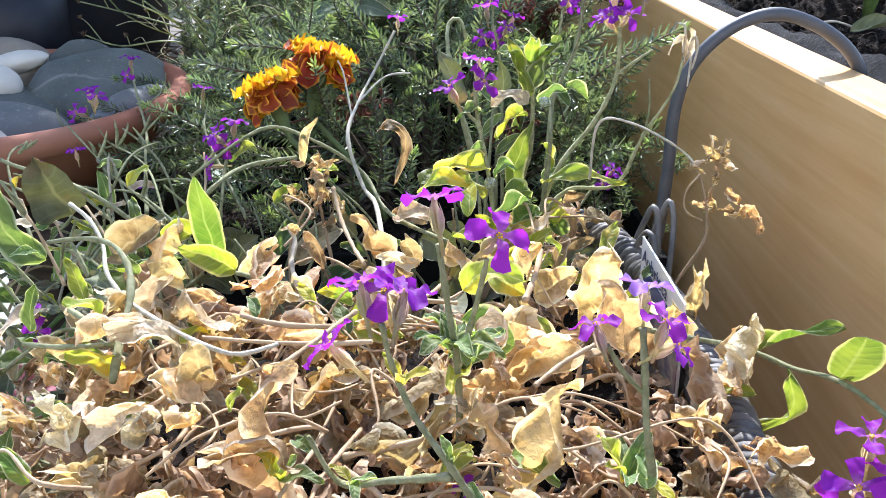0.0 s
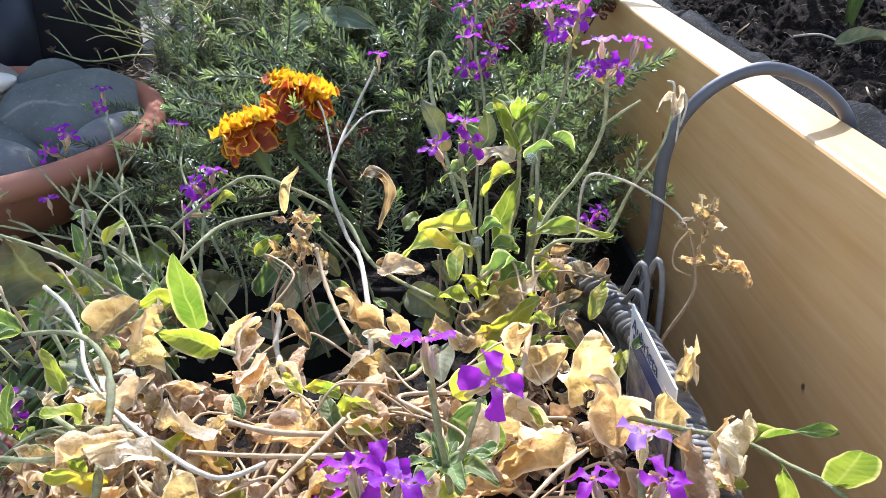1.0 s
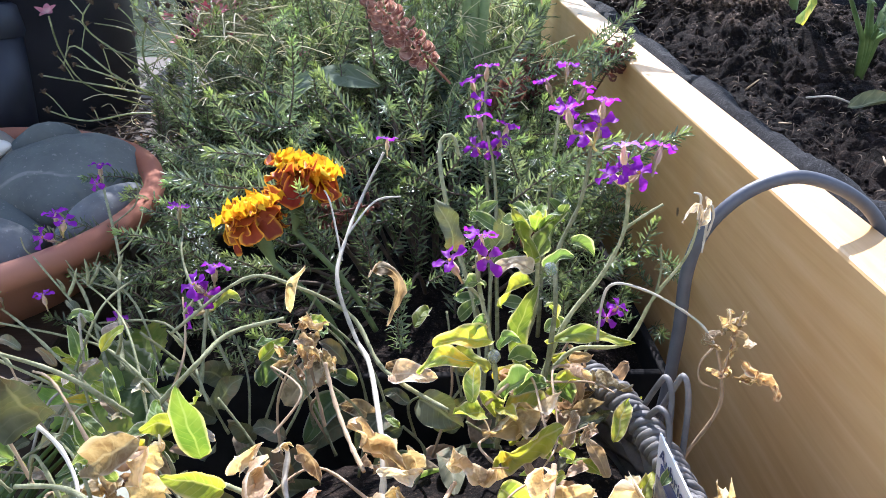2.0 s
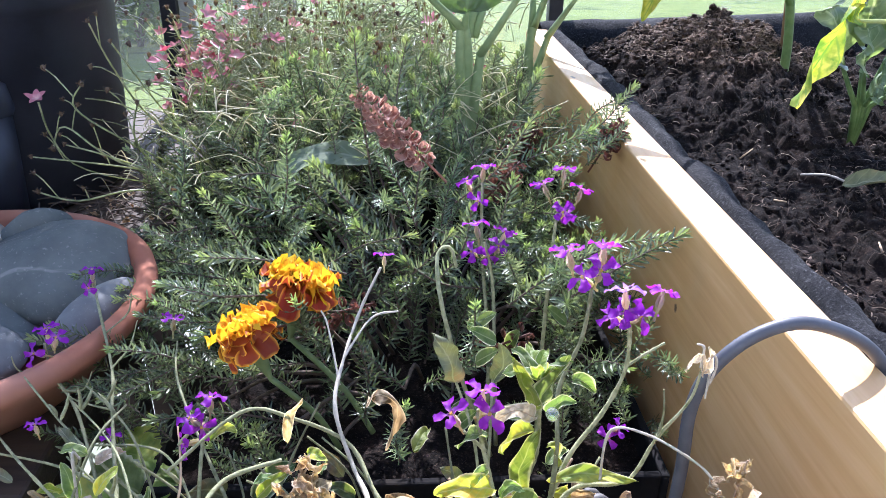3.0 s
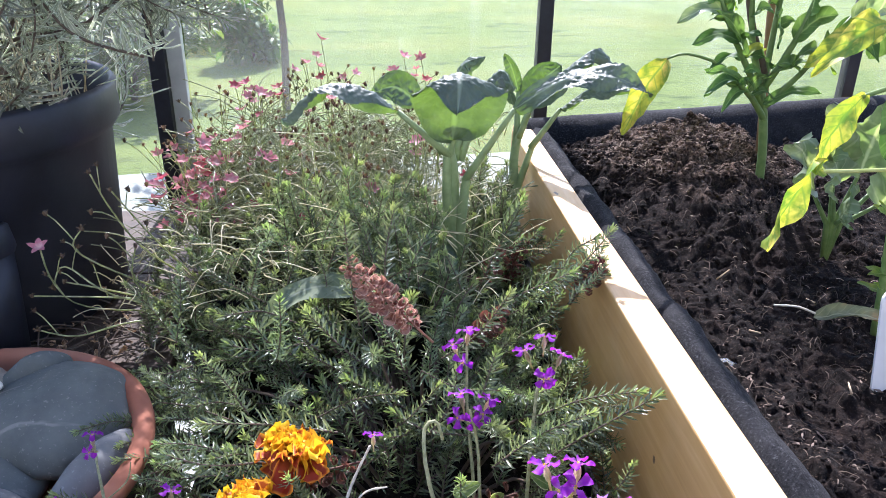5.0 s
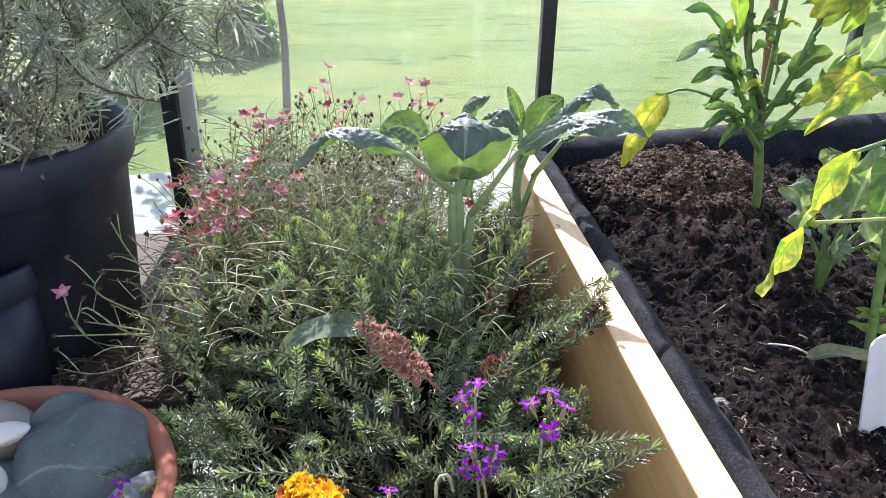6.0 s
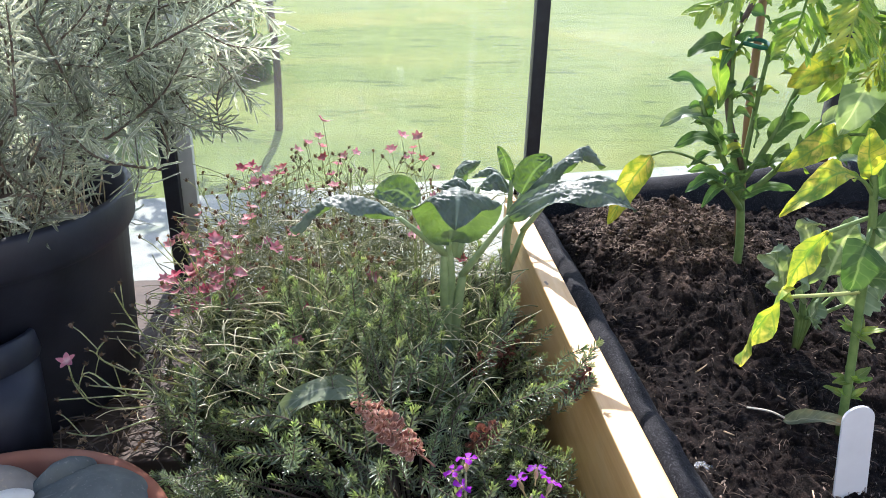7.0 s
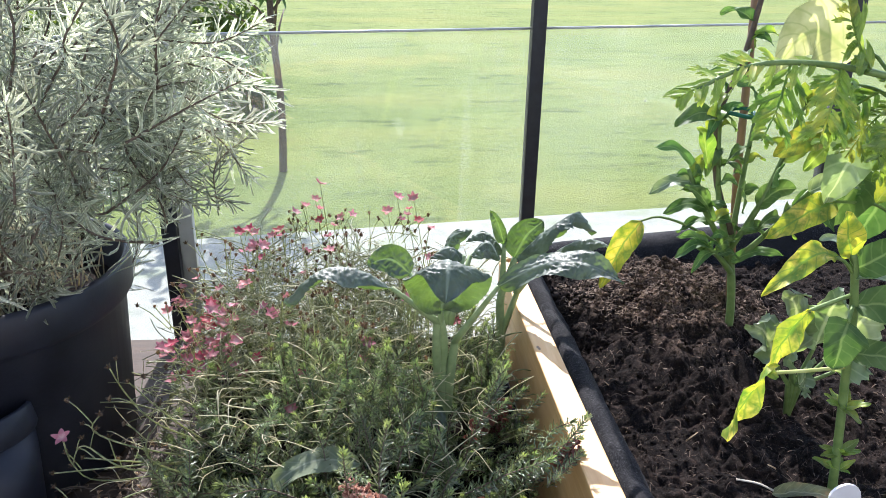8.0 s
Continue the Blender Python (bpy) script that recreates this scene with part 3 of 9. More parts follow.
def raised_bed():
    bed = base("raised_bed", (0.62, 0.45, 0.0), "pale softwood raised bed lined with black felt", "raised bed")
    for z0, z1 in ((0.0, 0.118), (0.120, 0.398), (0.400, TOP)):
        form = box_form(0, -0.55, z0, THICK, 1.20, z1, 0.002)
        form.v = [(x + wall_x(y), y, z) for x, y, z in form.v]
        part("board", form, WOOD, bed)
        form = box_form(0.0, 0, z0, 1.12, THICK, z1 - 0.012, 0.002)
        form.v = [(x + 0.19, y + BED_FAR(x + 0.19), z) for x, y, z in form.v]
        part("board", form, WOOD, bed)
        part("board", box_form(1.28, -0.55, z0, 1.31, 1.46, z1, 0.002), WOOD, bed)
        part("board", box_form(0.225, -0.58, z0, 1.279, -0.55, z1, 0.002), WOOD, bed)
    # felt along the long board
    rows = []
    for i in range(420):
        y = -0.53 + 1.75 * i / 419
        x = wall_x(y, THICK)
        swell = -0.001 + 0.007 * noise.noise((y * 6, 1, 0)) + 0.004 * noise.noise((y * 21, 5, 0))
        fold = 0.016 * max(0, noise.noise((y * 4.3, 9, 0))) + 0.006 * noise.noise((y * 13, 3, 3))
        prof = [(0.0015, -0.030), (0.003, -0.010), (0.008, -0.002), (0.016, 0.000 + swell), (0.024, -0.005 + swell), (0.029, -0.009 + swell),
                (0.033, -0.015 + swell), (0.041 + fold * 0.7, -0.032), (0.049 + fold * 0.7, -0.052), (0.056 + fold * 0.7, -0.085)]
        rows.append([(x + a + 0.002 * noise.noise((y * 31, a * 60, 2)), y, TOP + b + 0.0060 * noise.noise((y * 23 + a * 30, a * 60, 7)) + 0.0022 * noise.noise((y * 90, a * 150, 3))) for a, b in prof])
    felt = part("liner", Form().sheet(rows), FELT, bed, "black felt liner turned over the board")
    rows = []
    for i in range(110):
        x = 0.205 + 1.07 * i / 109
        y = BED_FAR(x)
        sag = 0.007 * noise.noise((x * 6, 2, 0)) + 0.004 * noise.noise((x * 19, 2, 4))
        prof = [(0.034, -0.05), (0.033, -0.006), (0.026, 0.004), (0.010, 0.006 + sag), (-0.006, 0.002 + sag), (-0.018, -0.012 + sag),
                (-0.026, -0.032), (-0.034, -0.055), (-0.046, -0.085)]
        rows.append([(x, y + a + 0.003 * noise.noise((x * 28, b * 60, 2)), TOP - 0.006 + b) for a, b in prof])
    part("liner", Form().sheet(rows), FELT, bed, "black felt liner folded over the end board")
    return bed


def soil_height(x, y):
    heap = 0.086 * math.exp(-((x - 0.405) / 0.165) ** 2 - ((y - 1.075) / 0.180) ** 2)
    heap *= 1.0 + 0.24 * noise.noise((x * 29, y * 29, 17)) + 0.13 * noise.noise((x * 66, y * 66, 27))
    z = 0.616 + heap + 0.026 * math.exp(-((x - 0.255) / 0.050) ** 2) * min(1.0, max(0.0, (0.62 - y) / 0.14))
    x, y = x + 0.030 * noise.noise((x * 13, y * 13, 21)) + 0.010 * noise.noise((x * 47, y * 47, 31)), y + 0.030 * noise.noise((x * 13, y * 13, 41)) + 0.010 * noise.noise((x * 47, y * 47, 51))
    z += 0.014 * noise.noise((x * 8, y * 8, 0)) + 0.008 * noise.noise((x * 19 + y * 9, y * 19 - x * 9, 4))
    z += 0.0065 * noise.fractal((x * 31 - y * 17, y * 31 + x * 17, 8), 0.6, 2.3, 3)
    near = noise.voronoi((x * 62, y * 62, 3.0))[0][0]
    fine = noise.voronoi((x * 150 + 5, y * 150, 9.0))[0][0]
    z += 0.013 * math.sqrt(max(0.0, 0.55 - near)) * (0.4 + 1.3 * noise.noise((x * 17, y * 17, 13))) + 0.0036 * math.sqrt(max(0.0, 0.5 - fine))
    return z - 0.008


OCTA = ((1, 0, 0), (0, 1, 0), (-1, 0, 0), (0, -1, 0), (0, 0, 1), (0, 0, -1))
OCTA_FACES = ((0, 1, 4), (1, 2, 4), (2, 3, 4), (3, 0, 4), (1, 0, 5), (2, 1, 5), (3, 2, 5), (0, 3, 5))


def bed_compost():
    xs = list(np.linspace(0.215, 0.80, 330)) + list(np.linspace(0.81, 1.279, 40))
    ys = list(np.linspace(-0.549, 0.29, 60)) + list(np.linspace(0.30, 1.50, 700))
    rows = [[(x, y, soil_height(x, y)) for x in xs] for y in ys]
    rows = [[(x, min(y, BED_FAR(x) - 0.002), z) for x, y, z in row] for row in rows]
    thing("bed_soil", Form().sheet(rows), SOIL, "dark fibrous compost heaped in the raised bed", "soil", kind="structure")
    r = random.Random(3)
    form = Form()
    for i in range(3000):
        x, y = r.uniform(0.235, 0.95), r.uniform(0.25, 1.35)
        if y > BED_FAR(x) - 0.05:
            continue
        a, ln = r.uniform(0, 6.3), r.uniform(0.003, 0.013) * (2.2 if r.random() < 0.05 else 1)
        dx, dy = math.cos(a) * ln / 2, math.sin(a) * ln / 2
        z = soil_height(x, y) + 0.001
        bend = r.uniform(-0.3, 0.3) * ln
        path = [(x - dx, y - dy, soil_height(x - dx, y - dy) + r.uniform(-0.001, 0.005)),
                (x + bend * math.sin(a), y - bend * math.cos(a), z + r.uniform(0.001, 0.006)),
                (x + dx, y + dy, soil_height(x + dx, y + dy) + r.uniform(0, 0.004))]
        form.tube(smooth(path, 5), r.uniform(0.00015, 0.0005), 3, False)
    thing("compost_fibre", form, FIBRE, "loose brown fibres and chips on the compost", "compost", kind="stuff")
    # pale fibres; their tone also carries the heap's sunlit highlights
    straw = Form()
    for i in range(1500):
        x, y = r.gauss(0.375, 0.085), r.gauss(1.085, 0.050)
        if y > BED_FAR(x) - 0.05 or x < 0.25 or noise.noise((x * 24, y * 24, 5)) < 0.05:
            continue
        a, ln = r.uniform(0, 6.3), r.uniform(0.004, 0.016) * (2.0 if r.random() < 0.06 else 1)
        z = soil_height(x, y)
        d = Vector((math.cos(a), math.sin(a), r.uniform(-0.2, 0.5))) * ln
        p = Vector((x, y, z + 0.002))
        straw.tube(smooth([p - d * 0.5, p + Vector((r.uniform(-0.22, 0.22) * ln, r.uniform(-0.22, 0.22) * ln, r.uniform(0.0, 0.25) * ln)), p + d * 0.5], 7), r.uniform(0.0002, 0.0005), 3, False)
    for i in range(420):
        x, y = r.uniform(0.25, 0.62), r.uniform(0.42, 0.95)
        a, ln = r.uniform(0, 6.3), r.uniform(0.003, 0.010) * (2.5 if r.random() < 0.05 else 1)
        p = Vector((x, y, soil_height(x, y) + 0.002))
        d = Vector((math.cos(a), math.sin(a), r.uniform(-0.2, 0.3))) * ln
        straw.tube(smooth([p - d * 0.5, p + Vector((0, 0, 0.2 * ln)), p + d * 0.5], 4), r.uniform(0.0002, 0.0005), 3, False)
    thing("pale_fibre", straw, STRAW, "pale curled fibres lying on the sunlit compost", "compost", kind="stuff")
    clods = Form()
    for i in range(4200):
        x, y = r.uniform(0.24, 0.90), r.uniform(0.3, 1.3)
        if y > BED_FAR(x) - 0.05:
            continue
        s = r.uniform(0.0007, 0.0026) * (2.4 if r.random() < 0.08 else 1)
        bm = bmesh.new()
        bmesh.ops.create_icosphere(bm, subdivisions=1, radius=s)
        clods.add([Vector((x, y, soil_height(x, y) + s * 0.3)) + v.co * r.uniform(0.5, 1.4) for v in bm.verts],
                  [[v.index for v in f.verts] for f in bm.faces])
        bm.free()
    for i in range(1500):
        x, y = r.gauss(0.38, 0.08), r.gauss(1.08, 0.06)
        if y > BED_FAR(x) - 0.04 or x < 0.245:
            continue
        s = r.uniform(0.0012, 0.0042)
        bm = bmesh.new()
        bmesh.ops.create_icosphere(bm, subdivisions=1, radius=s)
        clods.add([Vector((x, y, soil_height(x, y) + s * 0.35)) + v.co * r.uniform(0.5, 1.4) for v in bm.verts], [[v.index for v in f.verts] for f in bm.faces])
        bm.free()
    # paler crumbs on the heap, sunlight put into their colour
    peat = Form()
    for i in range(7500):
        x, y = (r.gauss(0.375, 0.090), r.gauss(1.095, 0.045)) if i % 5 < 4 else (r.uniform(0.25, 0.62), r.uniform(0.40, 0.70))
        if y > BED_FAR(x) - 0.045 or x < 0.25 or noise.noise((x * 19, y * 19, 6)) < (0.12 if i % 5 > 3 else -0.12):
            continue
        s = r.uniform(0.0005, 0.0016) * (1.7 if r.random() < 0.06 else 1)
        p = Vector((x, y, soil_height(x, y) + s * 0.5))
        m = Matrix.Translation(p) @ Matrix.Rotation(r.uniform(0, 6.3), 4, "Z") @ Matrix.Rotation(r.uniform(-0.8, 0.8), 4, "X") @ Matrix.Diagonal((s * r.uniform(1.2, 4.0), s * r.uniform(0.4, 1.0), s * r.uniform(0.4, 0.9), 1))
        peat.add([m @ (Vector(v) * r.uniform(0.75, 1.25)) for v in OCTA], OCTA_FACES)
    thing("dry_peat", peat, LIT_CRUMB, "brown compost crumbs on the heap, coloured pale as if sunlit", "compost", kind="stuff", flat=True)
    thing("compost_crumb", clods, SOIL, "crumbs of dark compost", "compost", kind="stuff")


raised_bed()
bed_compost()


# ---- the glass screen behind, its posts, the sapling and shrubs on the lawn ----
def glass_y(x):
    return 1.35 + 0.24 * (x - 0.247)


def glass_screen():
    scr = base("glass_screen", (0.0, glass_y(0), 0.0), "clear dusty glass screen on black metal posts", "screen")
    xs = [-1.55, -0.95, -0.318, 0.247, 0.86, 1.5]
    for k, x in enumerate(xs):
        y = glass_y(x)
        post = box_form(-0.011, -0.012, 0.0, 0.011, 0.012, 1.45, 0.001)
        post.v = [(px + x, py + y, pz) for px, py, pz in post.v]
        ob = part("post", post, BLACK_METAL, scr)
        if k == 2:
            strip = box_form(0.0125, -0.004, 0.02, 0.034, 0.010, 1.40, 0.001)
            strip.v = [(px + x, py + y, pz) for px, py, pz in strip.v]
            part("trim_strip", strip, GREY_STRIP, ob, "pale aluminium strip beside the post")
    for a, b in zip(xs, xs[1:]):
        a, b = a + (0.036 if a == -0.318 else 0.012), b - 0.012
        dx, dy = 0.0006, 0.0025
        pts = []
        for z in (0.06, 1.001):
            pts += [(a + dx, glass_y(a) - dy, z), (b + dx, glass_y(b) - dy, z), (b - dx, glass_y(b) + dy, z), (a - dx, glass_y(a) + dy, z)]
        pane = Form()
        pane.add(pts, [(0, 1, 5, 4), (1, 2, 6, 5), (2, 3, 7, 6), (3, 0, 4, 7), (4, 5, 6, 7), (3, 2, 1, 0)])
        ob = part("pane", pane, GLASS, scr, flat=True)
        ob.visible_shadow = False
        edge = Form().tube([(a, glass_y(a), 1.003), (b, glass_y(b), 1.003)], 0.0022, 6)
        part("edge_trim", edge, GREY_STRIP, scr)
    return scr


glass_screen()


def leafy(form, centre, radius, count, size, r, squash=1.0):
    for i in range(count):
        v = Vector((r.gauss(0, 1), r.gauss(0, 1), r.gauss(0, 1))).normalized() * radius * r.random() ** 0.4
        v.z *= squash
        lump = 1 + 0.35 * noise.noise(v * 3.0 / radius + Vector(centre))
        p = Vector(centre) + v * lump
        w = Vector((r.uniform(-1, 1), r.uniform(-1, 1), r.uniform(-0.9, 0.5))).normalized()
        form.leaf([p, p + w * size * 0.5, p + w * size + Vector((0, 0, -size * 0.25))], size * 0.5, (r.uniform(-0.5, 0.5), r.uniform(-0.5, 0.5), 1), rows=4, cols=3, rng=r)


def sapling():
    r = random.Random(21)
    t = base("sapling", (-0.50, 4.02, 0.0), "slim young tree on the lawn with a small leafy crown", "tree")
    x, y = -0.50, 4.02
    part("trunk", Form().tube(smooth([(x, y, -0.02), (x + 0.01, y, 0.35), (x - 0.015, y, 0.8), (x, y, 1.3)], 12), [0.021, 0.013], 8), TWIG, t)
    limbs = Form()
    for k in range(9):
        a = r.uniform(0, 6.3)
        z = r.uniform(0.55, 1.2)
        limbs.tube(smooth([(x, y, z), (x + 0.10 * math.cos(a), y + 0.10 * math.sin(a), z + 0.12), (x + 0.24 * math.cos(a), y + 0.24 * math.sin(a), z + 0.2)], 6), [0.008, 0.003], 5)
    part("limb", limbs, TWIG, t)
    crown = Form()
    leafy(crown, (x - 0.05, y, 1.12), 0.34, 520, 0.07, r, 0.8)
    part("crown", crown, SHRUB_LEAF, t)
    return t


sapling()


def shrub(x, y, size, seed, count):
    r = random.Random(seed)
    t = base("shrub", (x, y, 0.0), "leafy green garden shrub standing on the lawn", "shrub", "shrubs on the lawn")
    stems = Form()
    for k in range(10):
        a, l = r.uniform(0, 6.3), size * r.uniform(0.5, 0.9)
        stems.tube(smooth([(x, y, -0.02), (x + 0.2 * l * math.cos(a), y + 0.2 * l * math.sin(a), l * 0.6), (x + 0.5 * l * math.cos(a), y + 0.5 * l * math.sin(a), l * 1.3)], 7), [0.014, 0.004], 5)
    part("stem", stems, TWIG, t)
    crown = Form()
    for k in range(9):
        c = (x + r.uniform(-0.55, 0.55) * size, y + r.uniform(-0.4, 0.4) * size, size * r.uniform(0.35, 1.25))
        leafy(crown, c, size * 0.45, count // 9, 0.075, r)
    part("crown", crown, SHRUB_LEAF, t)


for k, (x, y, s) in enumerate(((-1.95, 4.9, 0.62), (-2.75, 4.6, 0.75), (-1.30, 6.3, 0.55), (-3.8, 5.6, 0.9), (-1.32, 4.25, 0.46), (-0.86, 5.35, 0.26))):
    shrub(x, y, s, 40 + k, 1300)


# ---- stands under the pots: a low timber bench and a planter trough ----
def plant_bench():
    b = base("plant_bench", (-0.60, 0.95, 0.0), "dark stained wooden bench under the plant tub", "bench")
    for k in range(4):
        part("slat", box_form(-0.90, 0.762 + 0.105 * k, 0.531, -0.222, 0.865 + 0.105 * k, 0.556, 0.002), DARK_WOOD, b)
    for x in (-0.86, -0.28):
        for y in (0.79, 1.12):
            part("leg", box_form(x, y, 0.0, x + 0.035, y + 0.035, 0.5305, 0.002), DARK_WOOD, b)


plant_bench()


def trough(name, x0, x1, y0, y1, top, label):
    t = base(name, ((x0 + x1) / 2, (y0 + y1) / 2, 0.0), label, "planter", "planters beside the bed")
    w = 0.006
    part("side", box_form(x0, y0, 0, x0 + w, y1, top), DULL_PLASTIC, t)
    part("side", box_form(x1 - w, y0, 0, x1, y1, top), DULL_PLASTIC, t)
    part("side", box_form(x0 + w, y0, 0, x1 - w, y0 + w, top), DULL_PLASTIC, t)
    part("side", box_form(x0 + w, y1 - w, 0, x1 - w, y1, top), DULL_PLASTIC, t)
    rows = [[(x, y, top - 0.02 + 0.006 * noise.noise((x * 30, y * 30, 1))) for x in np.linspace(x0 + w, x1 - w, 30)] for y in np.linspace(y0 + w, y1 - w, 30)]
    part("soil", Form().sheet(rows), SOIL, t)


trough("planter_trough", -0.178, 0.168, 0.475, 0.868, 0.515, "black plastic trough filled with dark compost and heather")
trough("planter_trough", -0.215, 0.168, 0.874, 1.150, 0.565, "black plastic trough holding the pink-flowered clump")


# ---- terracotta dish of pebbles on a stool ----
def terracotta_dish():
    cx, cy = -0.340, 0.585
    d = base("terracotta_dish", (cx, cy, 0.536), "shallow terracotta dish filled with beach pebbles", "dish")
    prof = [(0.0, 0.0), (0.10, 0.0), (0.118, 0.006), (0.150, 0.062), (0.156, 0.070), (0.164, 0.074), (0.167, 0.084), (0.166, 0.094), (0.160, 0.098), (0.153, 0.096),
            (0.149, 0.088), (0.146, 0.070), (0.118, 0.018), (0.10, 0.012), (0.0, 0.012)]
    part("bowl", Form().lathe([(r * 0.907, z * 0.66) for r, z in prof], (cx, cy, 0.536), 72), TERRACOTTA, d)
    stool = base("wooden_stool", (-0.37, 0.585, 0.0), "weathered dark wooden stool under the pebble dish", "stool")
    for k in range(3):
        part("plank", box_form(-0.55, 0.452 + 0.093 * k, 0.512, -0.236, 0.541 + 0.093 * k, 0.5357, 0.003), DARK_WOOD, stool)
    for x in (-0.54, -0.284):
        part("rail", box_form(x + 0.004, 0.500, 0.455, x + 0.030, 0.672, 0.5115, 0.002), DARK_WOOD, stool)
        for y in (0.462, 0.674):
            part("leg", box_form(x, y, 0.0, x + 0.036, y + 0.036, 0.5115, 0.003), DARK_WOOD, stool)


def pebble(at, size, turn, mat, label, seed):
    bm = bmesh.new()
    bmesh.ops.create_icosphere(bm, subdivisions=6 if seed == 1 else 4, radius=1)
    for v in bm.verts:
        c = v.co
        c *= 1 + 0.09 * noise.noise(c * 1.1 + Vector((seed * 3.1, 0, 0))) + 0.03 * noise.noise(c * 2.9 + Vector((0, seed, 0)))
        c.z = math.copysign(abs(c.z) ** 1.15, c.z)
    if seed == 1:
        for v in bm.verts:
            c = v.co
            cut = c.x * 0.55 + c.y * 0.83 + 0.16 * noise.noise(c * 1.8)
            for split, deep in ((-0.18, 0.030), (0.30, 0.018)):
                c *= 1 - deep * math.exp(-((cut - split) / 0.035) ** 2) - (0.018 if cut < split else 0.0)
            for face in (Vector((0.3, -0.5, 0.8)), Vector((-0.6, 0.2, 0.77)), Vector((0.75, 0.3, 0.55))):
                over = c.dot(face.normalized()) - 0.86
                if over > 0:
                    c -= face.normalized() * over * 0.75
    form = Form()
    m = Matrix.Rotation(radians(turn[2]), 4, "Z") @ Matrix.Rotation(radians(turn[1]), 4, "Y") @ Matrix.Rotation(radians(turn[0]), 4, "X") @ Matrix.Diagonal((*size, 1))
    form.add([m @ v.co + Vector(at) for v in bm.verts], [[v.index for v in f.verts] for f in bm.faces])
    bm.free()
    return thing("pebble", form, mat, label, "pebble", "pebbles in the dish", at=at)


terracotta_dish()
PEBBLES = [
    ((-0.274, 0.648, 0.583), (0.062, 0.062, 0.033), (6, 6, -20), STONE_GREY, "large dark grey-green pebble with a pale quartz vein"),
    ((-0.2265, 0.577, 0.586), (0.043, 0.017, 0.016), (8, -8, 66), STONE_BLUE, "long smooth grey pebble against the dish rim"),
    ((-0.296, 0.532, 0.583), (0.040, 0.032, 0.020), (0, 6, 10), STONE_BLUE, "rounded blue-grey pebble lying in the dish"),
    ((-0.302, 0.480, 0.588), (0.032, 0.022, 0.020), (0, 0, -10), STONE_CREAM, "pale cream pebble at the dish rim"),
    ((-0.367, 0.674, 0.590), (0.042, 0.032, 0.030), (0, -5, 10), STONE_TAN, "brown-grey banded pebble in the dish"),
    ((-0.347, 0.655, 0.604), (0.027, 0.013, 0.009), (0, -10, 8), STONE_CREAM, "flat tan pebble with a yellow band"),
    ((-0.312, 0.690, 0.590), (0.034, 0.014, 0.026), (0, -20, 35), STONE_GREY, "small dark grey pebble behind the large one"),
    ((-0.346, 0.606, 0.596), (0.024, 0.020, 0.017), (0, 0, 0), STONE_CREAM, "small white pebble among the others"),
    ((-0.430, 0.600, 0.588), (0.042, 0.036, 0.026), (4, 0, 60), STONE_GREY, "dark grey rounded pebble in the dish"),
    ((-0.372, 0.500, 0.586), (0.040, 0.030, 0.022), (0, 4, 80), STONE_BLUE, "smooth grey pebble near the rim"),
    ((-0.350, 0.600, 0.560), (0.080, 0.075, 0.034), (0, 0, 0), STONE_GREY, "broad dark pebble under the others"),
    ((-0.425, 0.528, 0.588), (0.034, 0.028, 0.022), (0, 0, 20), STONE_TAN, "brown pebble at the dish edge"),
    ((-0.425, 0.646, 0.590), (0.034, 0.030, 0.024), (0, 0, 20), STONE_BLUE, "grey pebble at the dish back"),
]
for k, (at, size, turn, mat, label) in enumerate(PEBBLES):
    pebble(at, size, turn, mat, label, k + 1)


# ---- black tub of rosemary ----
TUB = (-0.457, 0.922)


def tub():
    cx, cy = TUB
    t = base("plant_tub", (cx, cy, 0.556), "black plastic tub of rosemary on the bench", "tub")
    prof = [(0.0, 0.0), (0.140, 0.0), (0.146, 0.006), (0.156, 0.188), (0.161, 0.192), (0.166, 0.200), (0.167, 0.234), (0.163, 0.240), (0.159, 0.236), (0.156, 0.20), (0.150, 0.188), (0.148, 0.175), (0.0, 0.175)]
    part("pot_wall", Form().lathe(prof, (cx, cy, 0.5565), 64), BLACK_PLASTIC, t)
    part("soil", Form().lathe([(0.0, 0.752), (0.08, 0.750), (0.155, 0.745)], (cx, cy, 0.0), 40), SOIL, t)


def small_pot():
    cx, cy = -0.395, 0.738
    t = base("empty_pot", (cx, cy, 0.525), "small empty dark plastic pot leaning by the tub", "pot")
    prof = [(0.0, 0.0), (0.042, 0.0), (0.058, 0.10), (0.062, 0.104), (0.063, 0.126), (0.060, 0.129), (0.057, 0.125), (0.053, 0.10), (0.040, 0.006), (0.0, 0.006)]
    lean = Matrix.Translation((cx, cy + 0.03, 0.560)) @ Matrix.Rotation(radians(-12), 4, "Y") @ Matrix.Rotation(radians(-10), 4, "X")
    part("pot_wall", Form().moved(Form().lathe(prof[:3] + prof[7:], (0, 0, 0), 40), lean), BLACK_PLASTIC, t)
    rim = [(0.0585, 0.098), (0.062, 0.104), (0.063, 0.126), (0.060, 0.129), (0.057, 0.125), (0.0545, 0.102), (0.0585, 0.098)]
    part("rim", Form().moved(Form().lathe(rim, (0, 0, 0), 40), lean), BLACK_PLASTIC, t)


tub()
small_pot()


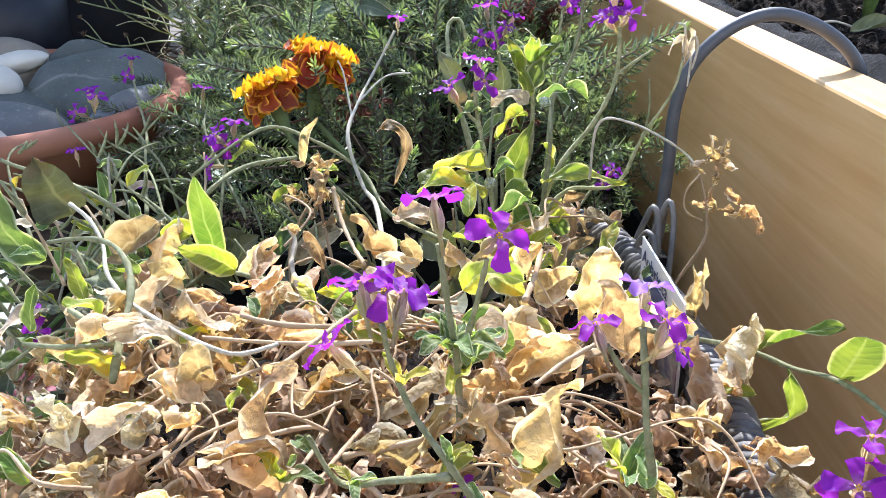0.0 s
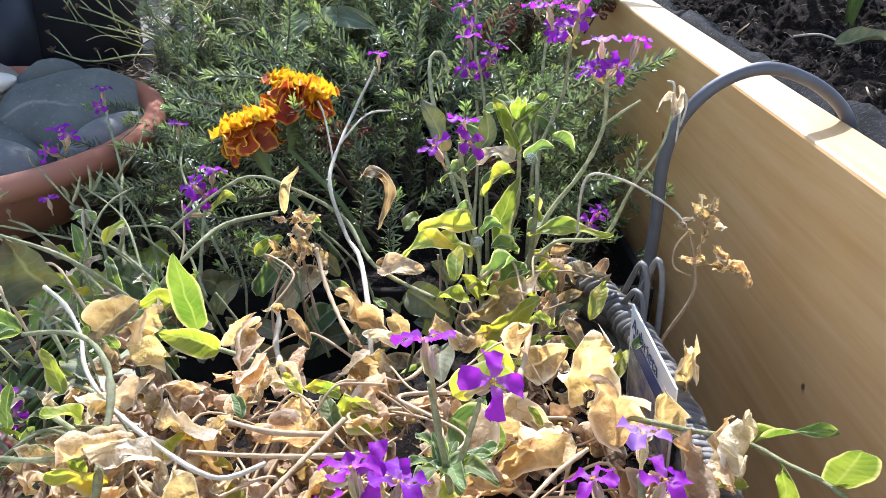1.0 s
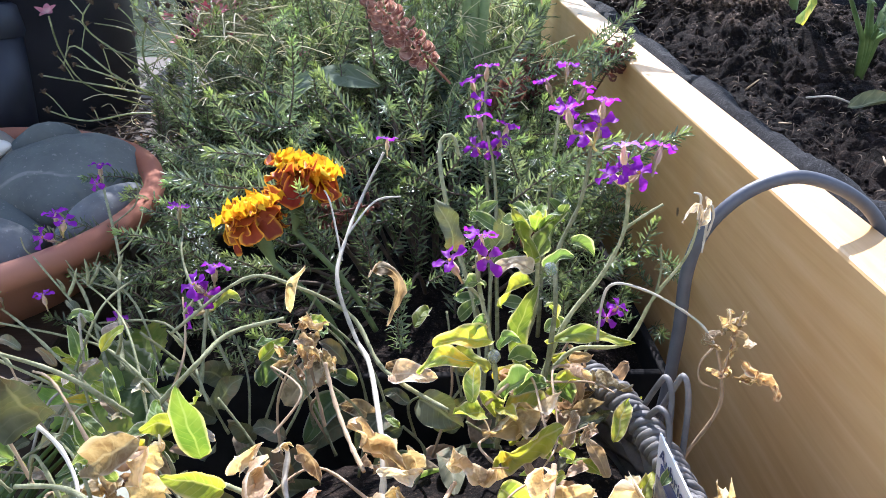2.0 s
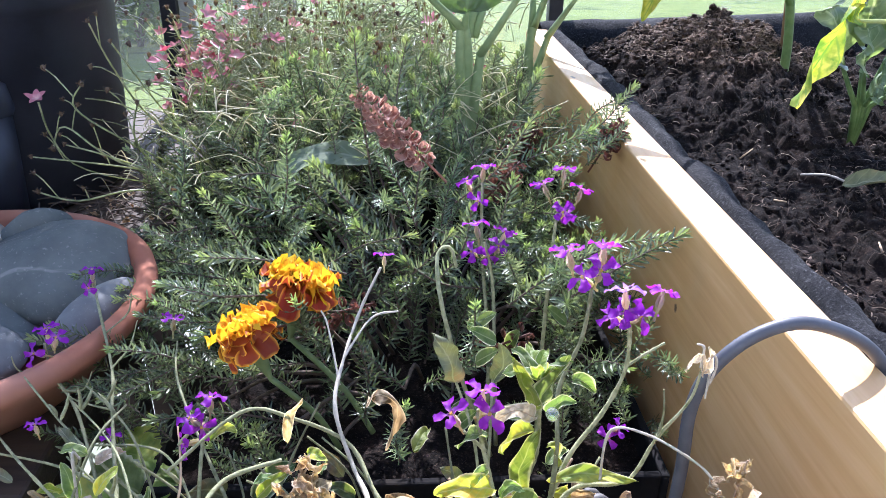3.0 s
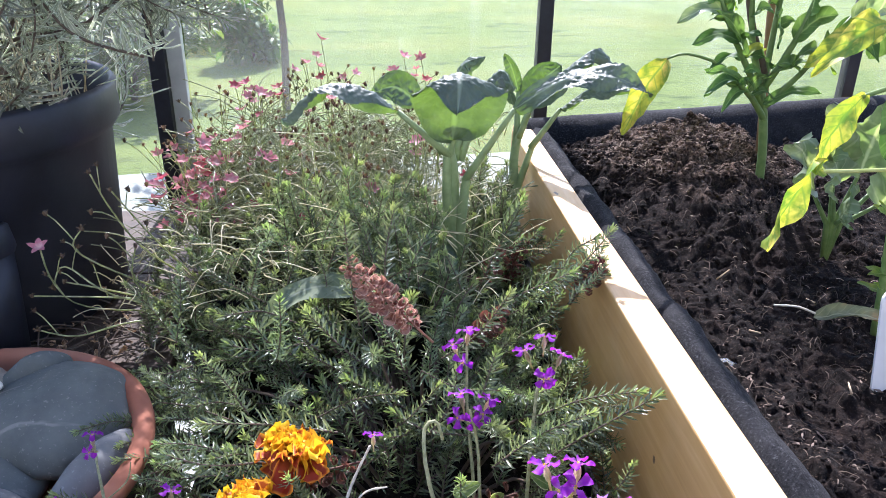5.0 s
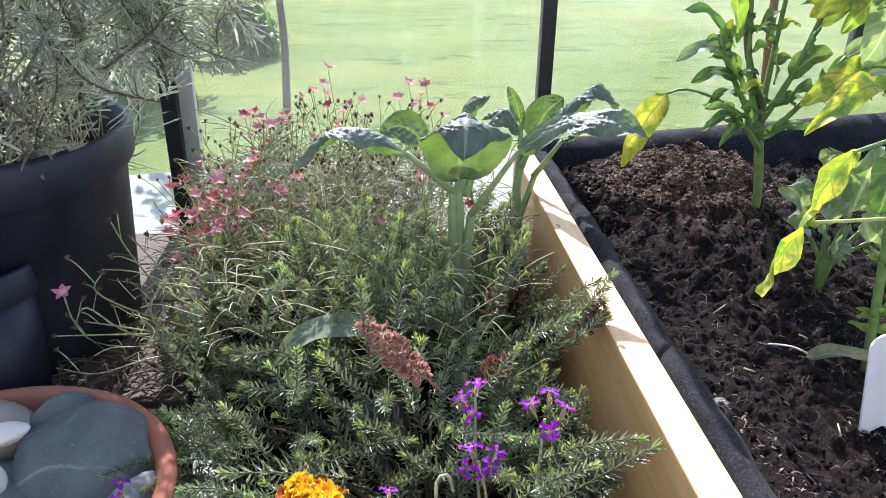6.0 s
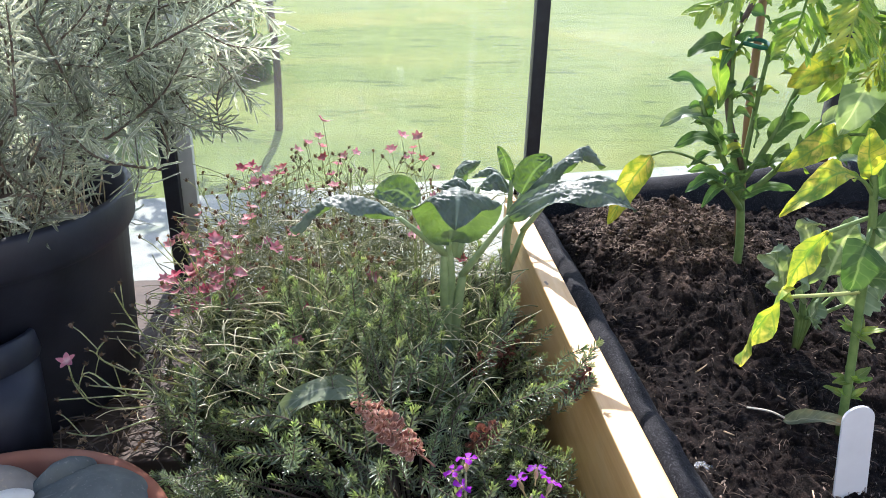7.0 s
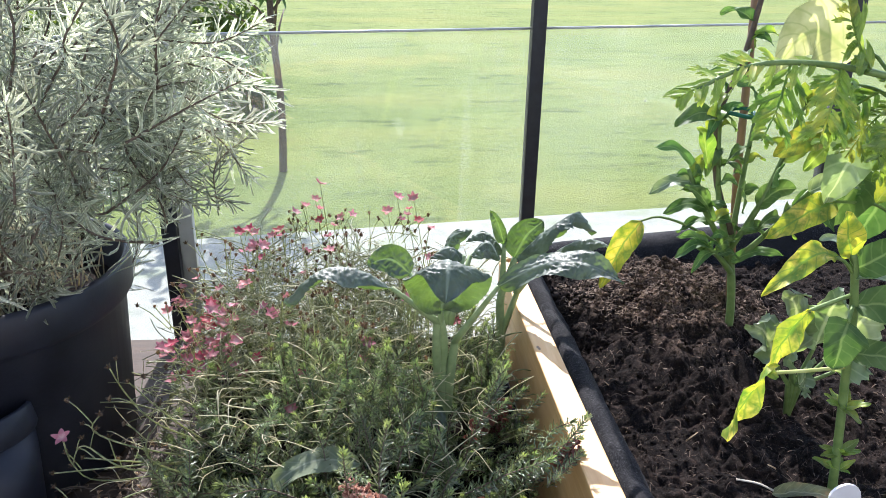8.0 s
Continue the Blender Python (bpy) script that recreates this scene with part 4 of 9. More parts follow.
# ---- plant pieces shared by many ----
def needle_sprig(length, needles, needle, width, lift, seed, bend=0.25, whorl=4, taper=True, wild=0.0, shape="oval"):
    """A twig along +Y with small narrow leaves all round; returns twig and needle forms, and the tip's forms."""
    r = random.Random(seed)
    path = smooth([(0, 0, 0), (r.uniform(-1, 1) * bend * length * 0.2, length * 0.5, bend * length * 0.25), (r.uniform(-1, 1) * bend * length * 0.4, length, bend * length * 0.1)], 14)
    green, tip = Form(), Form()
    n = needles // whorl
    for i in range(n):
        u = 0.06 + 0.94 * i / (n - 1)
        x = u * 13
        k = min(int(x), 12)
        p = path[k].lerp(path[k + 1], x - k)
        t = (path[k + 1] - path[k]).normalized()
        s = t.orthogonal().normalized()
        up = t.cross(s)
        for q in range(whorl):
            a = 2 * math.pi * (q + 0.5 * (i % 2)) / whorl + r.uniform(-0.25, 0.25)
            out = s * math.cos(a) + up * math.sin(a)
            ln = needle * r.uniform(0.75, 1.15) * (1.0 if not taper else (1 - 0.45 * u ** 4))
            open_up = lift * (1 - 0.55 * u ** 3) * r.uniform(0.85, 1.1)
            if wild:
                ln *= r.uniform(1 - 0.5 * wild, 1 + 0.25 * wild)
                out = (out + wild * 0.8 * Vector((r.uniform(-1, 1), r.uniform(-1, 1), r.uniform(-1, 1)))).normalized()
                open_up *= r.uniform(0.6, 1.25)
            d = (out * math.sin(open_up) + t * math.cos(open_up)).normalized()
            mid = p + d * ln * 0.5
            end = p + d * ln + t * ln * (0.12 + wild * r.uniform(-0.5, 0.4)) + Vector((0, 0, r.uniform(-0.1, 0.1) * ln)) + wild * 0.35 * ln * Vector((r.uniform(-1, 1), r.uniform(-1, 1), r.uniform(-1, 1)))
            (tip if u > 0.88 else green).leaf([p, mid, end], width, out.cross(t) + out * 0.3 + t, fold=0.5, shape=shape, rows=8 if wild > 0.5 else 5, cols=4 if wild > 0.5 else 3, rng=r)
    twig = Form().tube(smooth(path, 40), [width * 0.55, width * 0.28], 5)
    return twig, green, tip


def sprig_meshes(kind, count, mats, **how):
    """Several sprigs as mesh data with twig, leaves and fresh tip."""
    made = []
    for k in range(count):
        how["seed"] = 100 + k * 7
        twig, green, tip = needle_sprig(**how)
        both, spans = graft(twig, [green, tip])
        me = both.mesh(kind, mats[0])
        me.materials.append(mats[1])
        me.materials.append(mats[2])
        idx = [0] * spans[0] + [1] * spans[1] + [2] * spans[2]
        me.polygons.foreach_set("material_index", idx)
        made.append(me)
    return made


HEATHER_SPRIGS = (sprig_meshes("heather_sprig", 5, (TWIG, HEATHER_NEEDLE, HEATHER_TIP), length=0.085, needles=96, needle=0.0112, width=0.00158, lift=1.35, seed=0, wild=0.14, shape="strap")
                  + sprig_meshes("heather_sprig", 3, (TWIG, HEATHER_NEEDLE, HEATHER_TIP), length=0.055, needles=64, needle=0.0106, width=0.00158, lift=1.32, seed=0, bend=0.5, wild=0.14, shape="strap"))


def canopy(x, y):
    """The height of the heather's surface."""
    z = 0.655 - 0.9 * max(0, -0.06 - x) * 0.55 + 0.12 * max(0, x)
    z -= 0.75 * max(0, 0.56 - y)
    z += 0.02 * math.sin(x * 31) * math.sin(y * 27) + 0.045 * min(0.25, noise.noise((x * 15, y * 15, 3)))
    return z


def heather():
    r = random.Random(5)
    t = base("heather", (0.01, 0.68, 0.495), "dense green heather with needle leaves and faded brown flower spikes", "heather")
    stems = Form()
    n = 0
    while n < 250:
        x, y = r.uniform(-0.255, 0.175), r.uniform(0.485, 0.93)
        if (x < -0.21 and y < 0.54) or (-0.10 < x < 0.065 and y < 0.555 and r.random() < 0.8):
            continue
        z = canopy(x, y) + r.uniform(-0.075, 0.018)
        if x > 0.075 and y > 0.58:
            z = min(z, 0.630 - 0.42 * (x - 0.075) - 0.14 * (y - 0.58)) - r.uniform(0, 0.02)
        lean = Vector(((x - 0.0) * 2.2 + r.uniform(-0.7, 0.7), (y - 0.74) * 1.2 + r.uniform(-0.7, 0.5), r.uniform(0.22, 0.95)))
        if x < -0.13:
            lean.x -= 0.9
            lean.z *= 0.5
        if x > 0.10:
            lean.x *= 0.4
        tip_at = Vector((x, y, z))
        d = lean.normalized()
        size = r.uniform(0.8, 1.3)
        me = r.choice(HEATHER_SPRIGS)
        ln = (0.085 if me in HEATHER_SPRIGS[:5] else 0.055) * size
        root = tip_at - d * ln
        if root.x > wall_x(root.y) - 0.01:
            root.x = wall_x(root.y) - 0.012
        placed("sprig", me, t, aimed(root, d, r.uniform(0, 6.3), size))
        if n % 3 == 0:
            foot_at = Vector((0.02 + (root.x - 0.02) * 0.4, 0.68 + (root.y - 0.68) * 0.5, 0.490))
            foot_at.x = min(max(foot_at.x, -0.13), 0.15)
            stems.tube(smooth([foot_at, foot_at.lerp(root, 0.5) + Vector((0, 0, 0.02)), root], 7), [0.0022, 0.0011], 5)
        n += 1
    part("woody_stem", stems, TWIG, t, kind="stuff")
    for k in range(36):
        x = r.uniform(-0.20, 0.13)
        y = r.uniform(0.47, 0.53)
        if -0.11 < x < 0.07:
            continue
        tip_at = Vector((x, y - r.uniform(0, 0.03), r.uniform(0.535, 0.585)))
        d = Vector((r.uniform(-0.7, 0.5), r.uniform(-1, -0.3), r.uniform(-0.1, 0.9))).normalized()
        size = r.uniform(0.6, 0.95)
        placed("sprig", r.choice(HEATHER_SPRIGS[5:]), t, aimed(tip_at - d * 0.055 * size, d, r.uniform(0, 6.3), size))
    for k in range(70):
        tip_at = Vector((r.uniform(0.095, 0.172), r.uniform(0.485, 0.95), r.uniform(0.53, 0.59)))
        d = Vector((r.uniform(-0.6, 0.25), r.uniform(-0.9, 0.1), r.uniform(0.1, 0.9))).normalized()
        size = r.uniform(0.6, 0.95)
        placed("sprig", r.choice(HEATHER_SPRIGS[5:]), t, aimed(tip_at - d * 0.055 * size, d, r.uniform(0, 6.3), size))
    for k in range(44):
        tip_at = Vector((r.uniform(-0.235, -0.165), r.uniform(0.49, 0.77), r.uniform(0.545, 0.605)))
        d = Vector((r.uniform(-1, -0.2), r.uniform(-0.7, 0.3), r.uniform(-0.1, 0.7))).normalized()
        size = r.uniform(0.6, 0.9)
        placed("sprig", r.choice(HEATHER_SPRIGS), t, aimed(tip_at - d * 0.06 * size, d, r.uniform(0, 6.3), size))
    for k in range(6):
        tip_at = Vector((r.uniform(0.165, 0.192), r.uniform(0.700, 0.745), r.uniform(0.668, 0.700)))
        d = Vector((r.uniform(0.3, 1.0), r.uniform(-0.8, 0.4), r.uniform(0.1, 0.9))).normalized()
        placed("sprig", r.choice(HEATHER_SPRIGS[5:]), t, aimed(tip_at - d * 0.05, d, r.uniform(0, 6.3), r.uniform(0.75, 0.95)))
    for k in range(46):
        tip_at = Vector((r.uniform(0.07, 0.160), r.uniform(0.58, 0.96), r.uniform(0.575, 0.622)))
        d = Vector((r.uniform(-0.2, 0.9), r.uniform(-0.8, 0.3), r.uniform(0.2, 1.0))).normalized()
        size = r.uniform(0.7, 1.0)
        placed("sprig", r.choice(HEATHER_SPRIGS), t, aimed(tip_at - d * 0.07 * size, d, r.uniform(0, 6.3), size))
    # a few sprigs that stand clear of the rest: root, tip
    clear = [((-0.030, 0.600, 0.690), (-0.036, 0.585, 0.778)), ((-0.008, 0.610, 0.690), (-0.002, 0.640, 0.765)), ((0.03, 0.53, 0.565), (0.032, 0.492, 0.640)),
             ((0.06, 0.53, 0.615), (0.120, 0.520, 0.668)), ((0.10, 0.54, 0.612), (0.176, 0.548, 0.660)), ((0.10, 0.585, 0.615), (0.172, 0.565, 0.650)), ((0.07, 0.70, 0.640), (0.150, 0.690, 0.682)),
             ((-0.035, 0.50, 0.55), (-0.038, 0.475, 0.628)), ((-0.09, 0.56, 0.60), (-0.128, 0.520, 0.640)), ((-0.12, 0.62, 0.60), (-0.150, 0.60, 0.668)),
             ((-0.10, 0.65, 0.63), (-0.085, 0.63, 0.700)), ((0.03, 0.60, 0.66), (0.075, 0.585, 0.722)), ((0.13, 0.70, 0.66), (0.185, 0.715, 0.715)),
             ((0.08, 0.80, 0.60), (0.125, 0.83, 0.690)), ((-0.16, 0.60, 0.57), (-0.205, 0.57, 0.606)), ((0.005, 0.52, 0.56), (0.055, 0.50, 0.592)),
             ((0.10, 0.86, 0.60), (0.135, 0.85, 0.690)), ((-0.02, 0.82, 0.63), (-0.01, 0.80, 0.715)), ((0.05, 0.56, 0.62), (0.062, 0.545, 0.70)),
             ((-0.06, 0.54, 0.58), (-0.075, 0.50, 0.642)), ((-0.012, 0.475, 0.535), (-0.008, 0.452, 0.60))]
    for root, tip_at in clear:
        d = Vector(tip_at) - Vector(root)
        me = r.choice(HEATHER_SPRIGS[:5])
        placed("sprig", me, t, aimed(root, d, r.uniform(0, 6.3), d.length / 0.085))
    # faded flower spikes
    for a, b, n in (((0.009, 0.594, 0.693), (-0.038, 0.600, 0.741), 66), ((0.166, 0.722, 0.652), (0.180, 0.716, 0.684), 26), ((0.062, 0.66, 0.640), (0.085, 0.66, 0.668), 24),
                    ((-0.09, 0.555, 0.588), (-0.03, 0.555, 0.604), 24), ((0.125, 0.88, 0.58), (0.140, 0.87, 0.635), 24), ((0.04, 0.52, 0.585), (0.075, 0.52, 0.60), 16), ((0.09, 0.84, 0.60), (0.115, 0.83, 0.645), 14)):
        a, b = Vector(a), Vector(b)
        spike = Form()
        ax = (b - a).normalized()
        s = ax.orthogonal().normalized()
        for k in range(n):
            u = k / (n - 1)
            p = a.lerp(b, u)
            ang = k * 2.4
            out = s * math.cos(ang) + ax.cross(s) * math.sin(ang)
            w = 0.0092 * (0.55 + 0.45 * math.sin(math.pi * (0.15 + 0.8 * u))) * r.uniform(0.62, 1.25)
            q = p + out * w * 0.35
            for j in range(3):
                turn = Matrix.Rotation(2.1 * j, 3, out + ax * 0.4)
                side = turn @ (s * 0.6 + ax * 0.4)
                spike.leaf([q, q + out * w * 0.6 + side * w * 0.25 + Vector((0, 0, -w * 0.1)), q + out * w * 0.8 + side * w * 0.1 + ax * w * 0.3], w * 0.66, side, fold=0.75, rows=8, cols=5, rng=r)
        spike.tube([a - ax * 0.02, b], 0.0009, 5)
        part("flower_spike", spike, BELL if n > 40 else DARK_BELL, t, "faded russet heather flower spike" if n > 40 else "withered dark red-brown heather flower spike")
    return t


heather()


def back_heather():
    r = random.Random(6)
    t = base("heather", (-0.02, 0.98, 0.545), "heather sprigs growing through the pink-flowered clump", "heather")
    n = 0
    while n < 270:
        x, y = r.uniform(-0.26, 0.165), 0.78 + 0.34 * r.random() ** 1.5
        z = 0.652 + r.uniform(-0.05, 0.045) - 0.35 * max(0, -0.12 - x) - 0.05 * max(0, y - 0.95)
        d = Vector((x * 1.5 + r.uniform(-0.7, 0.7), r.uniform(-0.8, 0.5), r.uniform(0.3, 1.1))).normalized()
        if x > 0.1:
            d = Vector((d.x * 0.3, d.y, d.z)).normalized()
        if x > 0.045:
            z = min(z, 0.600 - 0.5 * (x - 0.045)) - r.uniform(0, 0.03)
        size = r.uniform(0.6, 1.0)
        me = r.choice(HEATHER_SPRIGS)
        root = Vector((x, y, z)) - d * (0.085 if me in HEATHER_SPRIGS[:5] else 0.055) * size
        root.x = min(root.x, 0.155)
        placed("sprig", me, t, aimed(root, d, r.uniform(0, 6.3), size))
        n += 1
    for k in range(78):
        tip_at = Vector((r.uniform(-0.13, 0.055), r.uniform(0.75, 0.93), 0.0))
        tip_at.z = 0.690 + r.uniform(-0.045, 0.030) - 0.25 * max(0, -0.05 - tip_at.x)
        d = Vector((r.uniform(-0.5, 0.5), r.uniform(-0.6, 0.2), r.uniform(0.5, 1.2))).normalized()
        size = r.uniform(0.65, 1.0)
        placed("sprig", r.choice(HEATHER_SPRIGS[:5]), t, aimed(tip_at - d * 0.085 * size, d, r.uniform(0, 6.3), size))
    for k in range(46):
        tip_at = Vector((r.uniform(0.085, 0.140), r.uniform(0.90, 1.03), r.uniform(0.60, 0.690)))
        d = Vector((r.uniform(-0.2, 0.25), r.uniform(-0.4, 0.2), 1)).normalized()
        placed("sprig", r.choice(HEATHER_SPRIGS), t, aimed(tip_at - d * 0.07, d, r.uniform(0, 6.3), r.uniform(0.7, 1.0)))
    for k in range(24):
        tip_at = Vector((r.uniform(0.118, 0.178), r.uniform(0.76, 0.93), r.uniform(0.585, 0.655)))
        d = Vector((r.uniform(0.2, 0.9), r.uniform(-0.6, 0.3), r.uniform(0.2, 0.9))).normalized()
        placed("sprig", r.choice(HEATHER_SPRIGS[5:]), t, aimed(tip_at - d * 0.05, d, r.uniform(0, 6.3), r.uniform(0.75, 0.95)))
    for x, y, z in ((-0.05, 0.86, 0.725), (-0.02, 0.90, 0.70), (0.02, 0.84, 0.71), (-0.08, 0.90, 0.70), (0.10, 0.86, 0.66), (0.11, 0.88, 0.69), (-0.13, 0.92, 0.69), (0.0, 0.80, 0.70)):
        placed("sprig", r.choice(HEATHER_SPRIGS[:5]), t, aimed((x + 0.01, y + 0.01, z - 0.095), (r.uniform(-0.2, 0.2), -0.15, 1), r.uniform(0, 6.3), 1.1))


back_heather()


# ---- purple aubrieta ----
def aubrieta_flower_meshes(mat, seed):
    r = random.Random(seed)
    form = Form()
    for k in range(4):
        a = k * math.pi / 2 + r.uniform(-0.12, 0.12)
        d = Vector((math.cos(a), math.sin(a), 0))
        ln = 0.0084 * r.uniform(0.9, 1.12)
        droop = r.uniform(-0.0022, 0.0012)
        form.leaf([d * 0.0008, d * ln * 0.5 + Vector((0, 0, 0.0009)), d * ln + Vector((0, 0, droop))], 0.0060 * r.uniform(0.9, 1.1), (0, 0, 1),
                  fold=r.uniform(-0.15, 0.45), wave=0.10, curl=r.uniform(0.0, 0.7), shape="wedge", rows=9, cols=7, rng=r, crumple=0.0006)
    return form.mesh("petals", mat)


def calyx_mesh():
    form = Form()
    for k in range(5):
        a = k * 2 * math.pi / 5
        d = Vector((math.cos(a), math.sin(a), 0))
        form.leaf([Vector((0, 0, -0.0092)) + d * 0.0006, Vector((0, 0, -0.0055)) + d * 0.0014, Vector((0, 0, -0.001)) + d * 0.0011], 0.0020, d, fold=0.4, rows=5, cols=3)
    form.tube([(0, 0, -0.0145), (0, 0, -0.0095), (0, 0, -0.006), (0, 0, 0.0006)], [0.0006, 0.0007, 0.0011, 0.0008], 6)
    return form.mesh("calyx", SEPAL)


def flower_eye_mesh():
    form = Form()
    for k in range(5):
        a = k * 1.256
        form.tube([(0, 0, -0.001), (0.0007 * math.cos(a), 0.0007 * math.sin(a), 0.0007)], 0.0003, 4)
    return form.mesh("flower_eye", YELLOW)


AUBRIETA_FLOWERS = [aubrieta_flower_meshes(PURPLE, 60 + k) for k in range(4)]
PALE_FLOWERS = [aubrieta_flower_meshes(PALE_PURPLE, 80 + k) for k in range(2)]
PINK_FLOWER = aubrieta_flower_meshes(PINK, 95)
CALYX, EYE_MESH = calyx_mesh(), flower_eye_mesh()


def flower_on(plant, at, up, r, pale=False, size=1.0):
    """A four-petalled flower that faces along up."""
    up = Vector(up) + Vector((0, 0.35, 0.25))
    m = Matrix.Translation(at) @ up.normalized().to_track_quat("Z", "Y").to_matrix().to_4x4() @ Matrix.Rotation(r.uniform(0, 6.3), 4, "Z") @ Matrix.Scale(size, 4)
    ob = placed("flower", r.choice(PALE_FLOWERS if pale else AUBRIETA_FLOWERS), plant, m)
    for name, me in (("calyx", CALYX), ("flower_eye", EYE_MESH)):
        c = new(name, me)
        c.parent = ob


DRY_SHAPES, BLEACHED_SHAPES, DRY_FORMS = [], [], []
for k in range(14):
    r_ = random.Random(200 + k)
    f = Form()
    L = 0.030
    b = r_.uniform(-0.7, 0.8)
    f.leaf([(0, 0, 0), (0.004 * r_.uniform(-1, 1), L * 0.33, L * 0.2 * r_.uniform(-1, 1.5)), (0.006 * r_.uniform(-1, 1), L * 0.66, L * b * 0.5), (0.012 * r_.uniform(-1, 1), L * 0.82, L * b)],
           0.017 * r_.uniform(0.75, 1.15), (0, 0, 1), fold=r_.uniform(0.2, 0.9), wave=r_.uniform(0.06, 0.12), curl=r_.uniform(1.0, 3.0), shape=("spoon", "oval", "spoon", "point")[k % 4], rows=22, cols=14, rng=r_,
           twist=r_.uniform(-1.8, 1.8), crumple=0.0050)
    f.tube([(0, -0.004, 0), (0, 0.008, 0.0004)], [0.0009, 0.0006], 5)
    DRY_FORMS.append(f)
    DRY_SHAPES.append(f.mesh("dry_leaf", DRY_LEAF))
    if k % 3 == 0:
        BLEACHED_SHAPES.append(f.mesh("dry_leaf", BLEACHED_LEAF))

BASKET = (-0.014, 0.262)


def in_basket(x, y, grow=1.0):
    return (abs((x - BASKET[0]) / (0.119 * grow)) ** 3 + abs((y - BASKET[1]) / (0.163 * grow)) ** 3) < 1


def basket_ring(z, out=0.0, steps=120, wob=0.0, phase=0.0):
    pts = []
    for k in range(steps + 1):
        a = 2 * math.pi * k / steps
        c, s = math.cos(a), math.sin(a)
        rad = (abs(c / (0.122 + out)) ** 3 + abs(s / (0.166 + out)) ** 3) ** (-1 / 3)
        rad += wob * math.sin(a * 22 + phase)
        x, y = BASKET[0] + rad * c, BASKET[1] + rad * s
        pts.append((x, y, z + (0.42 * min(0, x - 0.085) - 1.1 * max(0, y - 0.345) * (x < 0.085)) * (z - 0.40) / 0.19))
    return pts


def wicker_basket():
    t = base("wicker_basket", (BASKET[0], BASKET[1], 0.40), "grey woven wicker basket hung from the bed wall by a hook", "basket")
    for k in range(17):
        z = 0.412 + 0.0095 * k
        belly = 0.020 * math.sin(math.pi * min(1, (z - 0.40) / 0.19)) - 0.004
        part("strand", Form().tube(basket_ring(z, belly, 132, 0.0028, math.pi * (k % 2)), 0.0050, 6, False), WICKER, t)
    for k in range(22):
        a = 2 * math.pi * (k + 0.25) / 22
        path = []
        for j in range(8):
            z = 0.402 + 0.176 * j / 7
            ring = basket_ring(z, 0.020 * math.sin(math.pi * min(1, (z - 0.40) / 0.19)) - 0.004, 88)
            path.append(ring[int(a / (2 * math.pi) * 88)])
        part("stake", Form().tube(path, 0.0028, 5), WICKER, t)
    core = basket_ring(0.577, 0.003, 120)
    part("rim_core", Form().tube(core, 0.0065, 8, False), WICKER, t)
    ring = [Vector(p) for p in basket_ring(0.577, 0.003, 1400)]
    for strand in range(3):
        wrap = []
        for k in range(0, 1400):
            a = k / 1400 * 2 * math.pi * 74 + strand * math.pi * 0.667 + 0.9 * noise.noise((k * 0.013, strand, 5))
            fat = 0.0058 + 0.0014 * noise.noise((k * 0.05, 7, strand))
            tan = (ring[(k + 1) % 1400] - ring[k]).normalized()
            side = Vector((tan.y, -tan.x, 0))
            wrap.append(ring[k] + side * math.cos(a) * fat + Vector((0, 0, math.sin(a) * fat)))
        part("rim_wrap", Form().tube(wrap, 0.0022, 5, False, rough=0.5), WICKER, t)
    # loose loops of cane where the hook is tied
    for k, (x, y, z, h) in enumerate(((0.111, 0.352, 0.578, 0.026), (0.116, 0.345, 0.576, 0.034), (0.106, 0.338, 0.582, 0.014))):
        loop = [(x - 0.004, y + 0.02, z - 0.02), (x, y + 0.006, z + h * 0.6), (x + 0.002, y, z + h), (x + 0.004, y - 0.006, z + h * 0.6), (x, y - 0.02, z - 0.015)]
        part("cane_loop", Form().tube(smooth(loop, 16), 0.0016, 6), WICKER, t)
    part("floor", Form().sheet([[(x, y, 0.409) for x in np.linspace(-0.125, 0.089, 4)] for y in np.linspace(0.13, 0.41, 4)]), WICKER, t)
    rows = []
    for i in range(26):
        row = []
        for j in range(26):
            x, y = BASKET[0] + (j / 12.5 - 1) * 0.119, BASKET[1] + (i / 12.5 - 1) * 0.163
            k = (abs((x - BASKET[0]) / 0.113) ** 3 + abs((y - BASKET[1]) / 0.157) ** 3) ** (1 / 3)
            if k > 1:
                x, y = BASKET[0] + (x - BASKET[0]) / k, BASKET[1] + (y - BASKET[1]) / k
            row.append((x, y, 0.556 + 0.22 * min(0, x - 0.03) - 0.5 * max(0, y - 0.32) * (x < 0.06) + 0.008 * noise.noise((x * 30, y * 30, 6))))
        rows.append(row)
    part("soil", Form().sheet(rows), SOIL, t)
    hook = smooth([(0.112, 0.376, 0.500), (0.124, 0.378, 0.560), (0.126, 0.379, 0.610), (0.125, 0.380, 0.645), (0.130, 0.380, 0.668), (0.146, 0.381, 0.686), (0.168, 0.382, 0.6935),
                   (0.192, 0.383, 0.687), (0.212, 0.384, 0.673), (0.2215, 0.385, 0.655), (0.2245, 0.386, 0.620), (0.2245, 0.386, 0.600)], 70)
    part("hook", Form().tube(hook, 0.0032, 12), GREY_BAR, t, "dark grey steel hook over the board")


wicker_basket()


